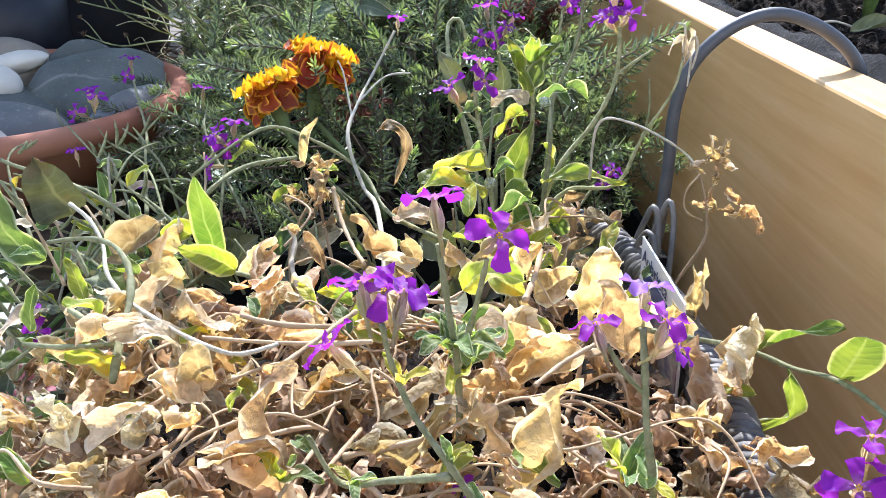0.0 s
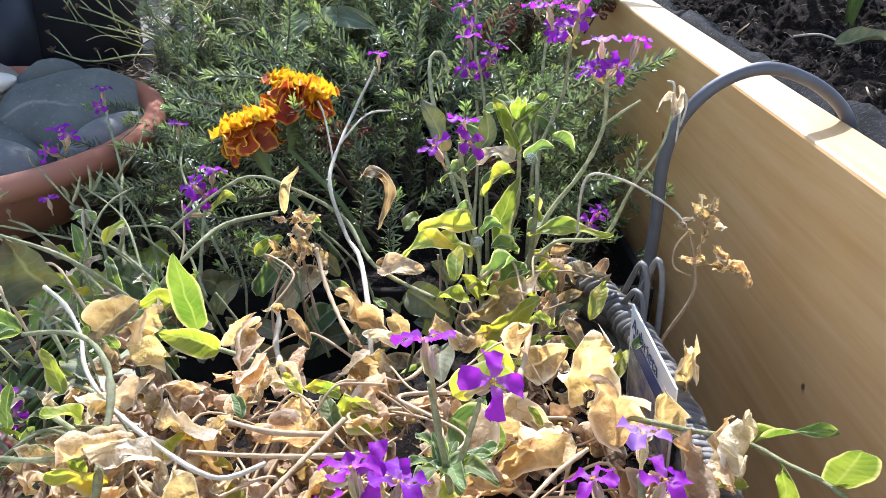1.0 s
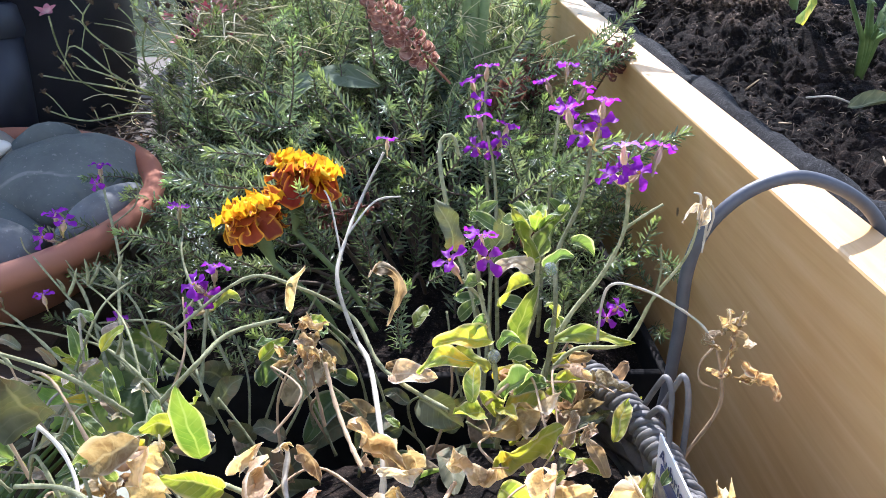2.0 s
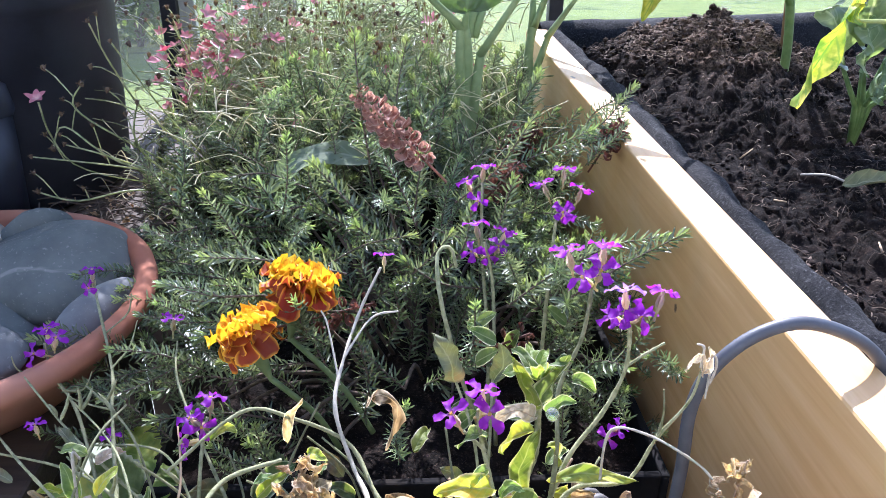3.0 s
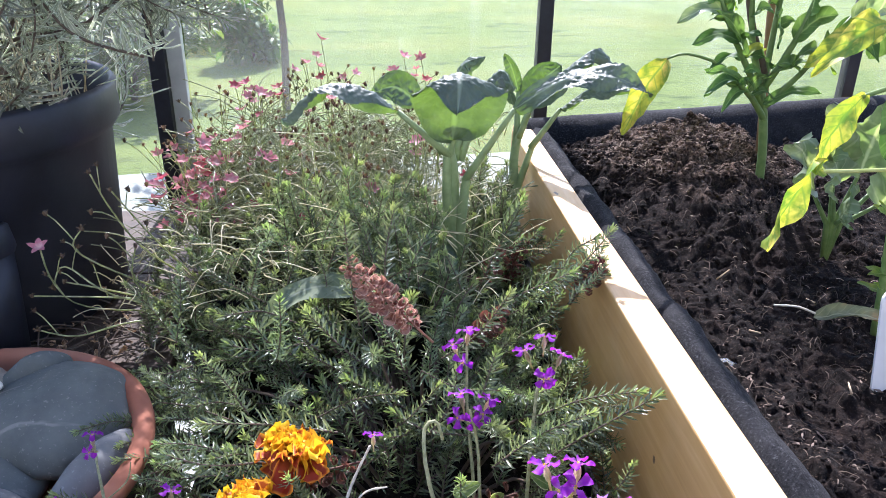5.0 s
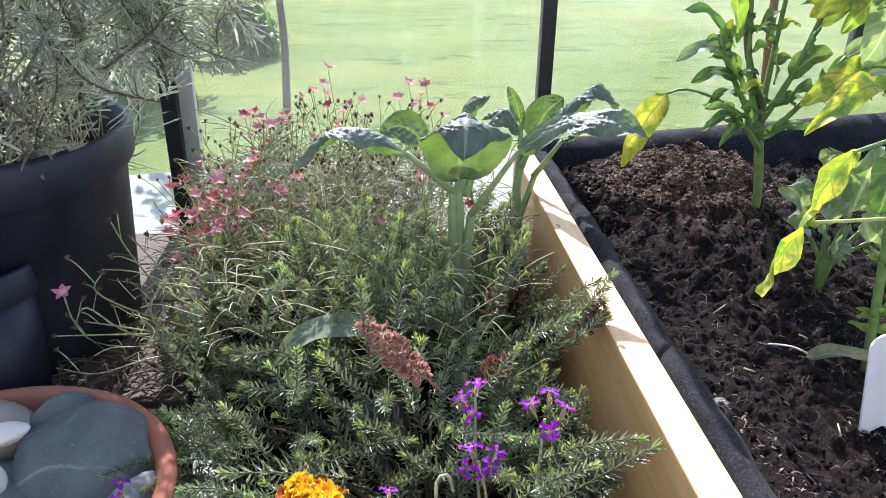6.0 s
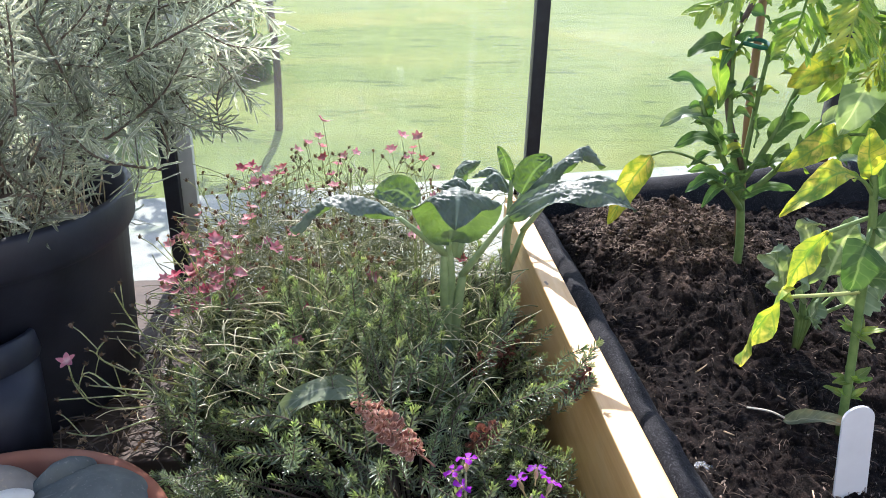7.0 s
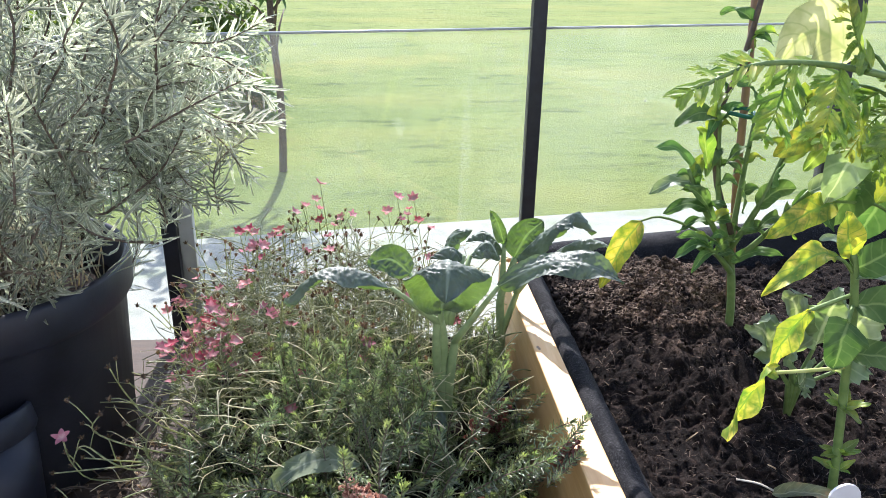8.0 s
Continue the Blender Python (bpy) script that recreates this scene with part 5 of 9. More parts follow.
def aubrieta():
    r = random.Random(11)
    t = base("aubrieta", (-0.02, 0.27, 0.565), "withered aubrieta with tan dry leaves and a few purple flowers", "aubrieta")
    # dry stems lying in a tangle
    tangle = Form()
    for k in range(130):
        x, y = r.uniform(-0.135, 0.095), r.uniform(0.11, 0.41)
        if not in_basket(x, y):
            continue
        a, ln = r.uniform(0, 6.3), r.uniform(0.03, 0.085)
        z = 0.568 + r.uniform(0, 0.036)
        dx, dy = math.cos(a) * ln, math.sin(a) * ln
        sw = r.uniform(-0.4, 0.4)
        pts = [(x, y, z), (x + dx * 0.3 - dy * sw, y + dy * 0.3 + dx * sw, z + r.uniform(0, 0.014)), (x + dx * 0.7 + dy * sw * 0.5, y + dy * 0.7 - dx * sw * 0.5, z + r.uniform(-0.004, 0.014)), (x + dx, y + dy, z + r.uniform(-0.01, 0.012))]
        if not in_basket(x + dx, y + dy, 1.02) or (max(y, y + dy) > 0.295 and k % 5):
            continue
        tangle.tube(smooth(pts, 26), [r.uniform(0.0005, 0.0011), 0.0004], 5, rough=0.4)
    part("dry_stem", tangle, DRY_STEM, t, kind="stuff")
    # dry leaves, heaped
    n = 0
    while n < 232:
        x, y = r.uniform(-0.155, 0.112), r.uniform(0.095, 0.40)
        if not in_basket(x, y, 1.06) or (y > 0.28 and x < 0.045 and r.random() < 0.93) or (y > 0.31 and r.random() < 0.85):
            continue
        z = 0.566 + r.uniform(0, 0.040) - 0.12 * max(0, y - 0.33)
        if x > 0.045 and 0.225 < y < 0.345:
            z = 0.545 + r.uniform(0, 0.018)
        w = Vector((r.uniform(-1, 1), r.uniform(-1, 1), r.uniform(-0.35, 0.9)))
        me = r.choice(BLEACHED_SHAPES if r.random() < 0.08 else DRY_SHAPES)
        placed("dry_leaf", me, t, aimed((x, y, z), w, r.uniform(0, 6.3), r.uniform(0.42, 0.86) * (0.85 if y < 0.17 else 1)))
        n += 1
    # darker leaves laid low, the shade between leaves put into their colour
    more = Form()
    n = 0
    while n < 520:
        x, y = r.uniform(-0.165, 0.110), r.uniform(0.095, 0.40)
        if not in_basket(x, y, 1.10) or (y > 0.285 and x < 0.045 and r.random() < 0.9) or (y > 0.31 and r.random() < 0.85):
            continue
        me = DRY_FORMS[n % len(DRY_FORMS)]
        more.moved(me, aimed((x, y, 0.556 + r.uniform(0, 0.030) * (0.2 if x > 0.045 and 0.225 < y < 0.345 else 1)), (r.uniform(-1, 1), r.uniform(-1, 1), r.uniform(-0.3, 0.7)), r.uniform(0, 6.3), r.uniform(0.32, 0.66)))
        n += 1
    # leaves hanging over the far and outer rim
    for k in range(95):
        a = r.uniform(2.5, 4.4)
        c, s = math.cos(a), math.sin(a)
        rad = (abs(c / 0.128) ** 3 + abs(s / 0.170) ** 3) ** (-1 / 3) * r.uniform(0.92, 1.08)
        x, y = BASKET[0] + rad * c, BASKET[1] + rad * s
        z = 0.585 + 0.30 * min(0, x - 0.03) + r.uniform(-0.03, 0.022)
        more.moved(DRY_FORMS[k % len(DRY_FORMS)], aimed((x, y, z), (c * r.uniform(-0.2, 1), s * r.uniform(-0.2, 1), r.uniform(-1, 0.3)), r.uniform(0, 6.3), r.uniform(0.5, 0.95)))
    part("dry_leaf", more, LITTER_LEAF, t, "withered litter leaves, coloured darker for the heap's shaded depths", kind="stuff")
    for k in range(14):
        y = r.uniform(0.12, 0.22)
        x = 0.098 + r.uniform(-0.020, 0.018)
        placed("dry_leaf", r.choice(DRY_SHAPES), t, aimed((x, y, 0.574 + r.uniform(-0.012, 0.012)), (r.uniform(-1, 1), r.uniform(-1, 1), r.uniform(-0.7, 0.5)), r.uniform(0, 6.3), r.uniform(0.35, 0.65)))
    # larger papery leaves that stand out: root, tip, width, facing
    for a, b, c, w, up in (((0.110, 0.285, 0.575), (0.114, 0.284, 0.594), (0.113, 0.276, 0.610), 0.015, (0, -1, 0.2)),
                           ((-0.03, 0.17, 0.575), (-0.045, 0.175, 0.604), (-0.040, 0.180, 0.626), 0.022, (-0.5, -1, 0.2)),
                           ((-0.08, 0.24, 0.58), (-0.075, 0.235, 0.606), (-0.084, 0.225, 0.622), 0.022, (0.6, -1, 0.2)), ((0.02, 0.17, 0.575), (0.034, 0.172, 0.598), (0.040, 0.18, 0.622), 0.028, (-0.4, -0.7, 0.6)),
                           ((-0.01, 0.32, 0.58), (-0.026, 0.318, 0.60), (-0.032, 0.31, 0.618), 0.020, (0.3, -0.8, 0.5)),
                           ((-0.11, 0.30, 0.585), (-0.120, 0.300, 0.604), (-0.104, 0.302, 0.614), 0.020, (0, -0.6, 1)), ((0.03, 0.345, 0.575), (0.045, 0.345, 0.592), (0.058, 0.34, 0.604), 0.022, (-0.3, -0.9, 0.6))):
        part("dry_leaf", Form().leaf([a, b, c], w * (0.45 if a[1] < 0.2 else 0.74), up, fold=0.5, wave=0.12, curl=1.5, rows=22, cols=13, rng=r, twist=r.uniform(-1.3, 1.3), crumple=0.0048), DRY_LEAF, t)

    def stem(path, rad=(0.0016, 0.0010), mat=STEM, count=16, name="stem"):
        return part(name, Form().tube(smooth(path, count * 2), [x * 0.72 for x in rad], 8, rough=0.4), mat, t)

    def green_leaf(a, b, c, w, up=(0, -0.6, 1), mat=AUBRIETA_LEAF, fold=0.3, wave=0.03, shape="oval"):
        return part("leaf", Form().leaf([a, b, c], w * 0.86, up, fold=fold * 1.3, wave=wave * 2.2, shape=shape, rows=18, cols=11, rng=r, twist=r.uniform(-0.5, 0.5), crumple=min(0.0016, w * 0.13)), mat, t)

    def rosette(at, n, size, mats):
        for k in range(n):
            a = k * 2.4 + r.uniform(-0.4, 0.4)
            e = r.uniform(0.3, 1.1)
            d = Vector((math.cos(a) * math.cos(e), math.sin(a) * math.cos(e), math.sin(e)))
            p = Vector(at)
            ln = size * r.uniform(0.6, 1.15)
            green_leaf(p, p + d * ln * 0.5 + Vector((0, 0, ln * 0.08)), p + d * ln + Vector((0, 0, -ln * 0.15)), ln * 0.42, (0, 0, 1), r.choice(mats))

    live = [AUBRIETA_LEAF, AUBRIETA_LEAF, YELLOWING_LEAF]
    # near flowers
    stem([(0.030, 0.150, 0.560), (0.018, 0.142, 0.600), (0.011, 0.140, 0.616), (0.004, 0.141, 0.628), (-0.003, 0.145, 0.637), (-0.008, 0.149, 0.648), (-0.010, 0.147, 0.660)], (0.0016, 0.0010))
    stem([(0.006, 0.140, 0.6225), (-0.009, 0.150, 0.612), (-0.023, 0.160, 0.602), (-0.031, 0.161, 0.617)], (0.0016, 0.0010))
    for at in ((0.014, 0.141, 0.608), (0.006, 0.141, 0.626), (-0.006, 0.148, 0.643), (-0.020, 0.158, 0.604)):
        rosette(at, 3, 0.010, live)
    for at, up, pale in (((-0.0145, 0.147, 0.6705), (-0.25, 0.1, 1), False), ((-0.0045, 0.1415, 0.6715), (0.3, 0, 1), False), ((-0.0095, 0.149, 0.6675), (-0.1, -0.7, 0.7), False), ((-0.0225, 0.151, 0.652), (-0.85, -0.1, 0.55), False)):
        flower_on(t, at, up, r, pale, 0.86)
    stem([(0.068, 0.172, 0.565), (0.063, 0.160, 0.597), (0.058, 0.160, 0.621), (0.056, 0.163, 0.638), (0.055, 0.166, 0.648)], (0.0017, 0.0012))
    stem([(0.057, 0.162, 0.630), (0.050, 0.161, 0.638), (0.045, 0.161, 0.646)], (0.0011, 0.0009))
    for at, up, pale in (((0.0415, 0.161, 0.6520), (-0.45, 0, 1), False), ((0.0555, 0.170, 0.6575), (0.05, 0.1, 1), True), ((0.0570, 0.1560, 0.6560), (0.2, -0.35, 1), False), ((0.0620, 0.160, 0.6470), (0.55, -0.6, 0.35), False)):
        flower_on(t, at, up, r, pale, 0.82)
    stem([(0.012, 0.200, 0.565), (0.010, 0.196, 0.61), (0.006, 0.190, 0.640), (0.003, 0.189, 0.660)], (0.0018, 0.0011))
    stem([(0.010, 0.196, 0.615), (0.014, 0.190, 0.640), (0.016, 0.184, 0.658)], (0.0014, 0.001))
    flower_on(t, (0.0015, 0.189, 0.6735), (-0.25, 0.15, 1), r, size=1.08)
    flower_on(t, (0.0185, 0.1805, 0.6665), (0.35, -0.9, 0.45), r, size=1.08)
    rosette((0.008, 0.196, 0.622), 11, 0.017, live)
    rosette((0.012, 0.205, 0.608), 8, 0.020, live)
    green_leaf((0.012, 0.225, 0.625), (0.022, 0.228, 0.632), (0.034, 0.232, 0.626), 0.013, (0, -0.6, 1), YELLOWING_LEAF)
    # flower at the near right corner
    stem([(0.150, 0.10, 0.560), (0.135, 0.13, 0.585), (0.122, 0.150, 0.605)], (0.0016, 0.001))
    for at, up in (((0.1155, 0.156, 0.6215), (-0.1, -0.3, 1)), ((0.1120, 0.150, 0.610), (-0.3, -0.8, 0.4)), ((0.120, 0.150, 0.612), (0.3, -0.7, 0.5)), ((0.108, 0.150, 0.602), (-0.4, -0.9, 0.1))):
        flower_on(t, at, up, r, size=0.95)
    # branch reaching out over the basket's side
    stem([(0.090, 0.200, 0.557), (0.098, 0.220, 0.567), (0.098, 0.230, 0.585), (0.096, 0.235, 0.601)], (0.0024, 0.0018), PALE_STEM)
    stem([(0.075, 0.245, 0.600), (0.096, 0.235, 0.6015), (0.116, 0.233, 0.598), (0.127, 0.220, 0.599), (0.131, 0.200, 0.608), (0.134, 0.180, 0.611), (0.140, 0.165, 0.605)], (0.0014, 0.0010))
    green_leaf((0.116, 0.233, 0.5985), (0.124, 0.222, 0.610), (0.1345, 0.209, 0.6225), 0.006, (0.2, -0.6, 1), LIME_LEAF, 0.6)
    part("leaf", Form().leaf([(0.1315, 0.199, 0.6095), (0.1330, 0.197, 0.6185), (0.1335, 0.195, 0.6275)], 0.0150, (-0.15, -1, 0.45), fold=0.1, wave=0.03, shape="round", rows=18, cols=11, rng=r, crumple=0.0006), LIME_LEAF, t)
    green_leaf((0.126, 0.221, 0.598), (0.1300, 0.220, 0.580), (0.110, 0.219, 0.571), 0.009, (-0.3, -0.8, 0.8), LIME_LEAF, 0.5)
    green_leaf((0.102, 0.226, 0.584), (0.110, 0.224, 0.587), (0.118, 0.222, 0.586), 0.008, (-0.1, -0.7, 1), LIME_LEAF)
    green_leaf((0.114, 0.233, 0.598), (0.1155, 0.230, 0.592), (0.118, 0.229, 0.584), 0.0035, (0.2, -0.8, 0.3), BLEACHED_LEAF)
    rosette((0.056, 0.163, 0.600), 7, 0.016, live)
    rosette((-0.040, 0.165, 0.598), 5, 0.014, live)
    # middle plant: live shoots with large leaves
    stem([(0.034, 0.350, 0.565), (0.034, 0.350, 0.585), (0.031, 0.360, 0.613), (0.024, 0.365, 0.645), (0.022, 0.366, 0.662)], (0.0021, 0.0012))
    stem([(0.026, 0.364, 0.640), (0.016, 0.366, 0.650)], (0.0012, 0.001))
    for at, up in (((0.0235, 0.365, 0.6725), (0.1, 0, 1)), ((0.0100, 0.366, 0.6600), (-0.5, -0.5, 0.8)), ((0.026, 0.36, 0.664), (0.3, -0.9, 0.3))):
        flower_on(t, at, up, r, size=1.0)
    stem([(0.052, 0.375, 0.565), (0.049, 0.380, 0.600), (0.053, 0.380, 0.625), (0.052, 0.378, 0.655)], (0.0022, 0.0014))
    green_leaf((0.049, 0.379, 0.594), (0.045, 0.378, 0.616), (0.054, 0.377, 0.640), 0.014, (-0.2, -1, 0.2), LIME_LEAF, 0.2)
    rosette((0.050, 0.379, 0.668), 7, 0.019, [AUBRIETA_LEAF, LIME_LEAF])
    for a, b, w, m in (((0.031, 0.36, 0.620), (0.003, 0.36, 0.620), 0.012, YELLOWING_LEAF), ((0.029, 0.355, 0.608), (0.006, 0.355, 0.618), 0.010, LIME_LEAF), ((0.033, 0.35, 0.587), (0.024, 0.35, 0.600), 0.010, YELLOWING_LEAF),
                       ((0.038, 0.35, 0.590), (0.062, 0.348, 0.587), 0.014, YELLOWING_LEAF), ((0.063, 0.37, 0.580), (0.077, 0.368, 0.595), 0.010, YELLOWING_LEAF), ((0.050, 0.378, 0.652), (0.037, 0.376, 0.680), 0.009, LIME_LEAF),
                       ((0.051, 0.378, 0.654), (0.062, 0.376, 0.682), 0.009, AUBRIETA_LEAF), ((0.050, 0.375, 0.650), (0.030, 0.373, 0.648), 0.010, BLEACHED_LEAF), ((0.049, 0.372, 0.644), (0.034, 0.370, 0.636), 0.009, YELLOWING_LEAF),
                       ((0.057, 0.380, 0.646), (0.069, 0.378, 0.654), 0.007, AUBRIETA_LEAF), ((0.028, 0.362, 0.632), (0.019, 0.360, 0.622), 0.006, AUBRIETA_LEAF), ((0.033, 0.360, 0.616), (0.043, 0.358, 0.624), 0.007, AUBRIETA_LEAF),
                       ((0.036, 0.352, 0.594), (0.050, 0.350, 0.610), 0.012, AUBRIETA_LEAF), ((0.073, 0.378, 0.596), (0.084, 0.376, 0.602), 0.008, DRY_LEAF), ((0.026, 0.365, 0.648), (0.013, 0.363, 0.644), 0.006, AUBRIETA_LEAF),
                       ((0.045, 0.365, 0.585), (0.058, 0.355, 0.600), 0.013, AUBRIETA_LEAF), ((0.028, 0.352, 0.585), (0.012, 0.346, 0.592), 0.012, YELLOWING_LEAF), ((0.060, 0.375, 0.585), (0.074, 0.366, 0.578), 0.012, AUBRIETA_LEAF),
                       ((0.052, 0.372, 0.600), (0.038, 0.364, 0.606), 0.010, AUBRIETA_LEAF), ((0.066, 0.384, 0.612), (0.058, 0.380, 0.630), 0.008, LIME_LEAF), ((0.072, 0.400, 0.650), (0.084, 0.396, 0.644), 0.008, AUBRIETA_LEAF)):
        a, b = Vector(a), Vector(b)
        up = Vector((r.uniform(-0.4, 0.4), -0.6, 1))
        part("leaf", Form().leaf([a, a.lerp(b, 0.5) + Vector((0, 0, 0.003 * r.uniform(-0.5, 1.6))), b + Vector((0, 0, r.uniform(-0.004, 0.002)))], w * 0.88, up, fold=r.uniform(0.2, 0.9), wave=0.09, curl=r.uniform(0, 0.9), rows=18, cols=11, rng=r, twist=r.uniform(-1.1, 1.1), crumple=0.0016), m, t)
    # old grey-green leaves in the shade behind
    for k in range(64):
        p = Vector((r.uniform(-0.16, 0.10), r.uniform(0.36, 0.468), 0.460 + r.uniform(0, 0.075)))
        d = Vector((r.uniform(-1, 1), r.uniform(-0.6, 0.4), r.uniform(-0.5, 0.9))).normalized()
        ln = r.uniform(0.018, 0.038)
        part("leaf", Form().leaf([p, p + d * ln * 0.5 + Vector((0, 0, ln * 0.15)), p + d * ln], ln * 0.5, (0, -0.7, 0.8), fold=0.4, wave=0.06, rows=12, cols=7, rng=r, crumple=0.001), r.choice([OLD_LEAF, OLD_LEAF, LITTER_LEAF, AUBRIETA_LEAF]), t)
    for k in range(22):
        p = Vector((r.uniform(-0.14, 0.08), r.uniform(0.36, 0.44), 0.51))
        q = p + Vector((r.uniform(-0.05, 0.05), r.uniform(-0.03, 0.05), r.uniform(0.04, 0.085)))
        stem([p, p.lerp(q, 0.5) + Vector((r.uniform(-0.012, 0.012), 0, 0.008)), q], (0.0013, 0.0009), r.choice([STEM, DRY_STEM, STEM]), 8)
    green_leaf((0.060, 0.379, 0.606), (0.078, 0.377, 0.612), (0.103, 0.376, 0.607), 0.011, (0, -0.5, 1), LIME_LEAF)
    green_leaf((0.022, 0.352, 0.612), (0.006, 0.350, 0.619), (-0.004, 0.348, 0.611), 0.012, (0, -0.6, 1), YELLOWING_LEAF)
    green_leaf((0.017, 0.42, 0.636), (0.012, 0.421, 0.652), (0.004, 0.419, 0.667), 0.016, (0.3, -1, 0.3), OLD_LEAF)
    green_leaf((0.036, 0.42, 0.637), (0.041, 0.421, 0.648), (0.038, 0.418, 0.661), 0.013, (-0.2, -1, 0.3), OLD_LEAF)
    stem([(0.030, 0.380, 0.570), (0.026, 0.405, 0.610), (0.017, 0.42, 0.637)], (0.0014, 0.001))
    stem([(0.030, 0.380, 0.570), (0.034, 0.405, 0.610), (0.036, 0.42, 0.638)], (0.0014, 0.001))
    for at in ((0.031, 0.357, 0.614), (0.058, 0.376, 0.650)):
        drop = Form().lathe([(0.0, -0.0034), (0.0022, -0.0026), (0.0034, 0.0), (0.0026, 0.0022), (0.0, 0.0030)], at, 14)
        part("dew_drop", drop, CRYSTAL, t, "clear bead of water on the stem")
    # tall flower stems
    stem([(0.050, 0.365, 0.560), (0.054, 0.370, 0.575), (0.069, 0.385, 0.612), (0.088, 0.395, 0.635), (0.098, 0.400, 0.657), (0.097, 0.400, 0.683)], (0.0021, 0.0014))
    stem([(0.0985, 0.400, 0.659), (0.107, 0.400, 0.666), (0.1155, 0.400, 0.672)], (0.0012, 0.0008))
    for at, up, pale in (((0.0920, 0.399, 0.7020), (-0.1, 0, 1), True), ((0.1085, 0.395, 0.7035), (0.35, 0, 1), False), ((0.0930, 0.397, 0.6910), (-0.3, -0.8, 0.5), False), ((0.100, 0.396, 0.6900), (0.2, -0.9, 0.4), False), ((0.088, 0.400, 0.688), (-0.7, -0.4, 0.4), False)):
        flower_on(t, at, up, r, pale, 1.0)
    stem([(0.058, 0.372, 0.560), (0.063, 0.380, 0.620), (0.066, 0.400, 0.645), (0.077, 0.408, 0.671), (0.079, 0.408, 0.700)], (0.0019, 0.0012))
    for at, up in (((0.0670, 0.413, 0.7155), (-0.3, 0, 1)), ((0.0820, 0.407, 0.7210), (0.1, 0, 1)), ((0.0800, 0.401, 0.7115), (0, -0.8, 0.6)), ((0.073, 0.405, 0.706), (-0.5, -0.6, 0.3))):
        flower_on(t, at, up, r)
    # the stem that ends in a withered tip by the hook
    stem([(0.062, 0.376, 0.590), (0.075, 0.378, 0.603), (0.099, 0.378, 0.606), (0.110, 0.3775, 0.633), (0.121, 0.3745, 0.657), (0.1235, 0.374, 0.676)], (0.0019, 0.0008))
    stem([(0.1105, 0.3775, 0.634), (0.111, 0.377, 0.648), (0.109, 0.377, 0.662)], (0.0010, 0.0005))
    part("dry_leaf", Form().leaf([(0.1235, 0.374, 0.674), (0.1215, 0.372, 0.684), (0.1165, 0.372, 0.681), (0.1155, 0.372, 0.675)], 0.0026, (0, -1, 0.2), fold=0.6, wave=0.08, curl=0.6, rows=10, cols=5, rng=r), BLEACHED_LEAF, t)
    part("dry_leaf", Form().leaf([(0.1235, 0.373, 0.672), (0.1250, 0.372, 0.682), (0.1245, 0.372, 0.688)], 0.0040, (0.2, -1, 0.2), fold=0.6, wave=0.1, curl=0.6, rows=10, cols=5, rng=r), BLEACHED_LEAF, t)
    for path in ([(0.1235, 0.374, 0.674), (0.1265, 0.372, 0.684), (0.1290, 0.372, 0.678), (0.1275, 0.372, 0.668)], [(0.1230, 0.374, 0.676), (0.1215, 0.372, 0.688), (0.1180, 0.372, 0.690)],
                 [(0.1235, 0.374, 0.672), (0.1262, 0.372, 0.676), (0.1268, 0.372, 0.660)]):
        stem(path, (0.0011, 0.0006), PALE_STEM, 10)
    # thin arching dry twig with a withered cluster
    stem([(0.084, 0.374, 0.610), (0.086, 0.375, 0.640), (0.103, 0.370, 0.641), (0.125, 0.360, 0.631), (0.133, 0.354, 0.622)], (0.0010, 0.0008), PALE_STEM)
    stem([(0.116, 0.340, 0.540), (0.126, 0.345, 0.562), (0.140, 0.350, 0.586), (0.139, 0.352, 0.604), (0.134, 0.354, 0.621)], (0.0015, 0.0010), DRY_STEM)
    stem([(0.134, 0.354, 0.621), (0.128, 0.353, 0.612), (0.129, 0.352, 0.602), (0.138, 0.352, 0.597)], (0.0009, 0.0007), DRY_STEM)
    stem([(0.139, 0.352, 0.604), (0.142, 0.354, 0.625), (0.1435, 0.354, 0.639)], (0.0009, 0.0006), DRY_STEM)
    for k in range(15):
        p = Vector((0.139, 0.353, 0.612)) + Vector((r.uniform(-0.010, 0.009), r.uniform(-0.006, 0.006), r.uniform(-0.014, 0.026)))
        placed("dry_leaf", r.choice(DRY_SHAPES), t, aimed(p, (r.uniform(-1, 1), r.uniform(-0.6, 0.6), r.uniform(-1, 1)), r.uniform(0, 6.3), r.uniform(0.22, 0.42)))
    for k in range(5):
        p = Vector((0.146 + 0.004 * k, 0.353, 0.603 - 0.0012 * k))
        placed("dry_leaf", r.choice(DRY_SHAPES), t, aimed(p, (1, r.uniform(-0.4, 0.4), r.uniform(-0.5, 0.2)), r.uniform(0, 6.3), r.uniform(0.2, 0.34)))
    # pale bare stem and its side shoots
    stem([(-0.0206, 0.3000, 0.5698), (-0.0199, 0.3180, 0.5847), (-0.0225, 0.3450, 0.5893), (-0.0284, 0.3850, 0.5909), (-0.0372, 0.4100, 0.5917), (-0.0470, 0.432, 0.6130), (-0.043, 0.460, 0.626), (-0.034, 0.490, 0.640), (-0.022, 0.500, 0.662)], (0.0022, 0.0011), PALE_STEM, 24)
    stem([(-0.043, 0.460, 0.626), (-0.028, 0.485, 0.636), (-0.012, 0.490, 0.6375)], (0.0011, 0.0007), PALE_STEM)
    stem([(-0.045, 0.445, 0.618), (-0.052, 0.47, 0.640), (-0.056, 0.475, 0.648)], (0.0009, 0.0006), PALE_STEM)
    flower_on(t, (-0.0200, 0.500, 0.670), (0, 0, 1), r, size=0.75)
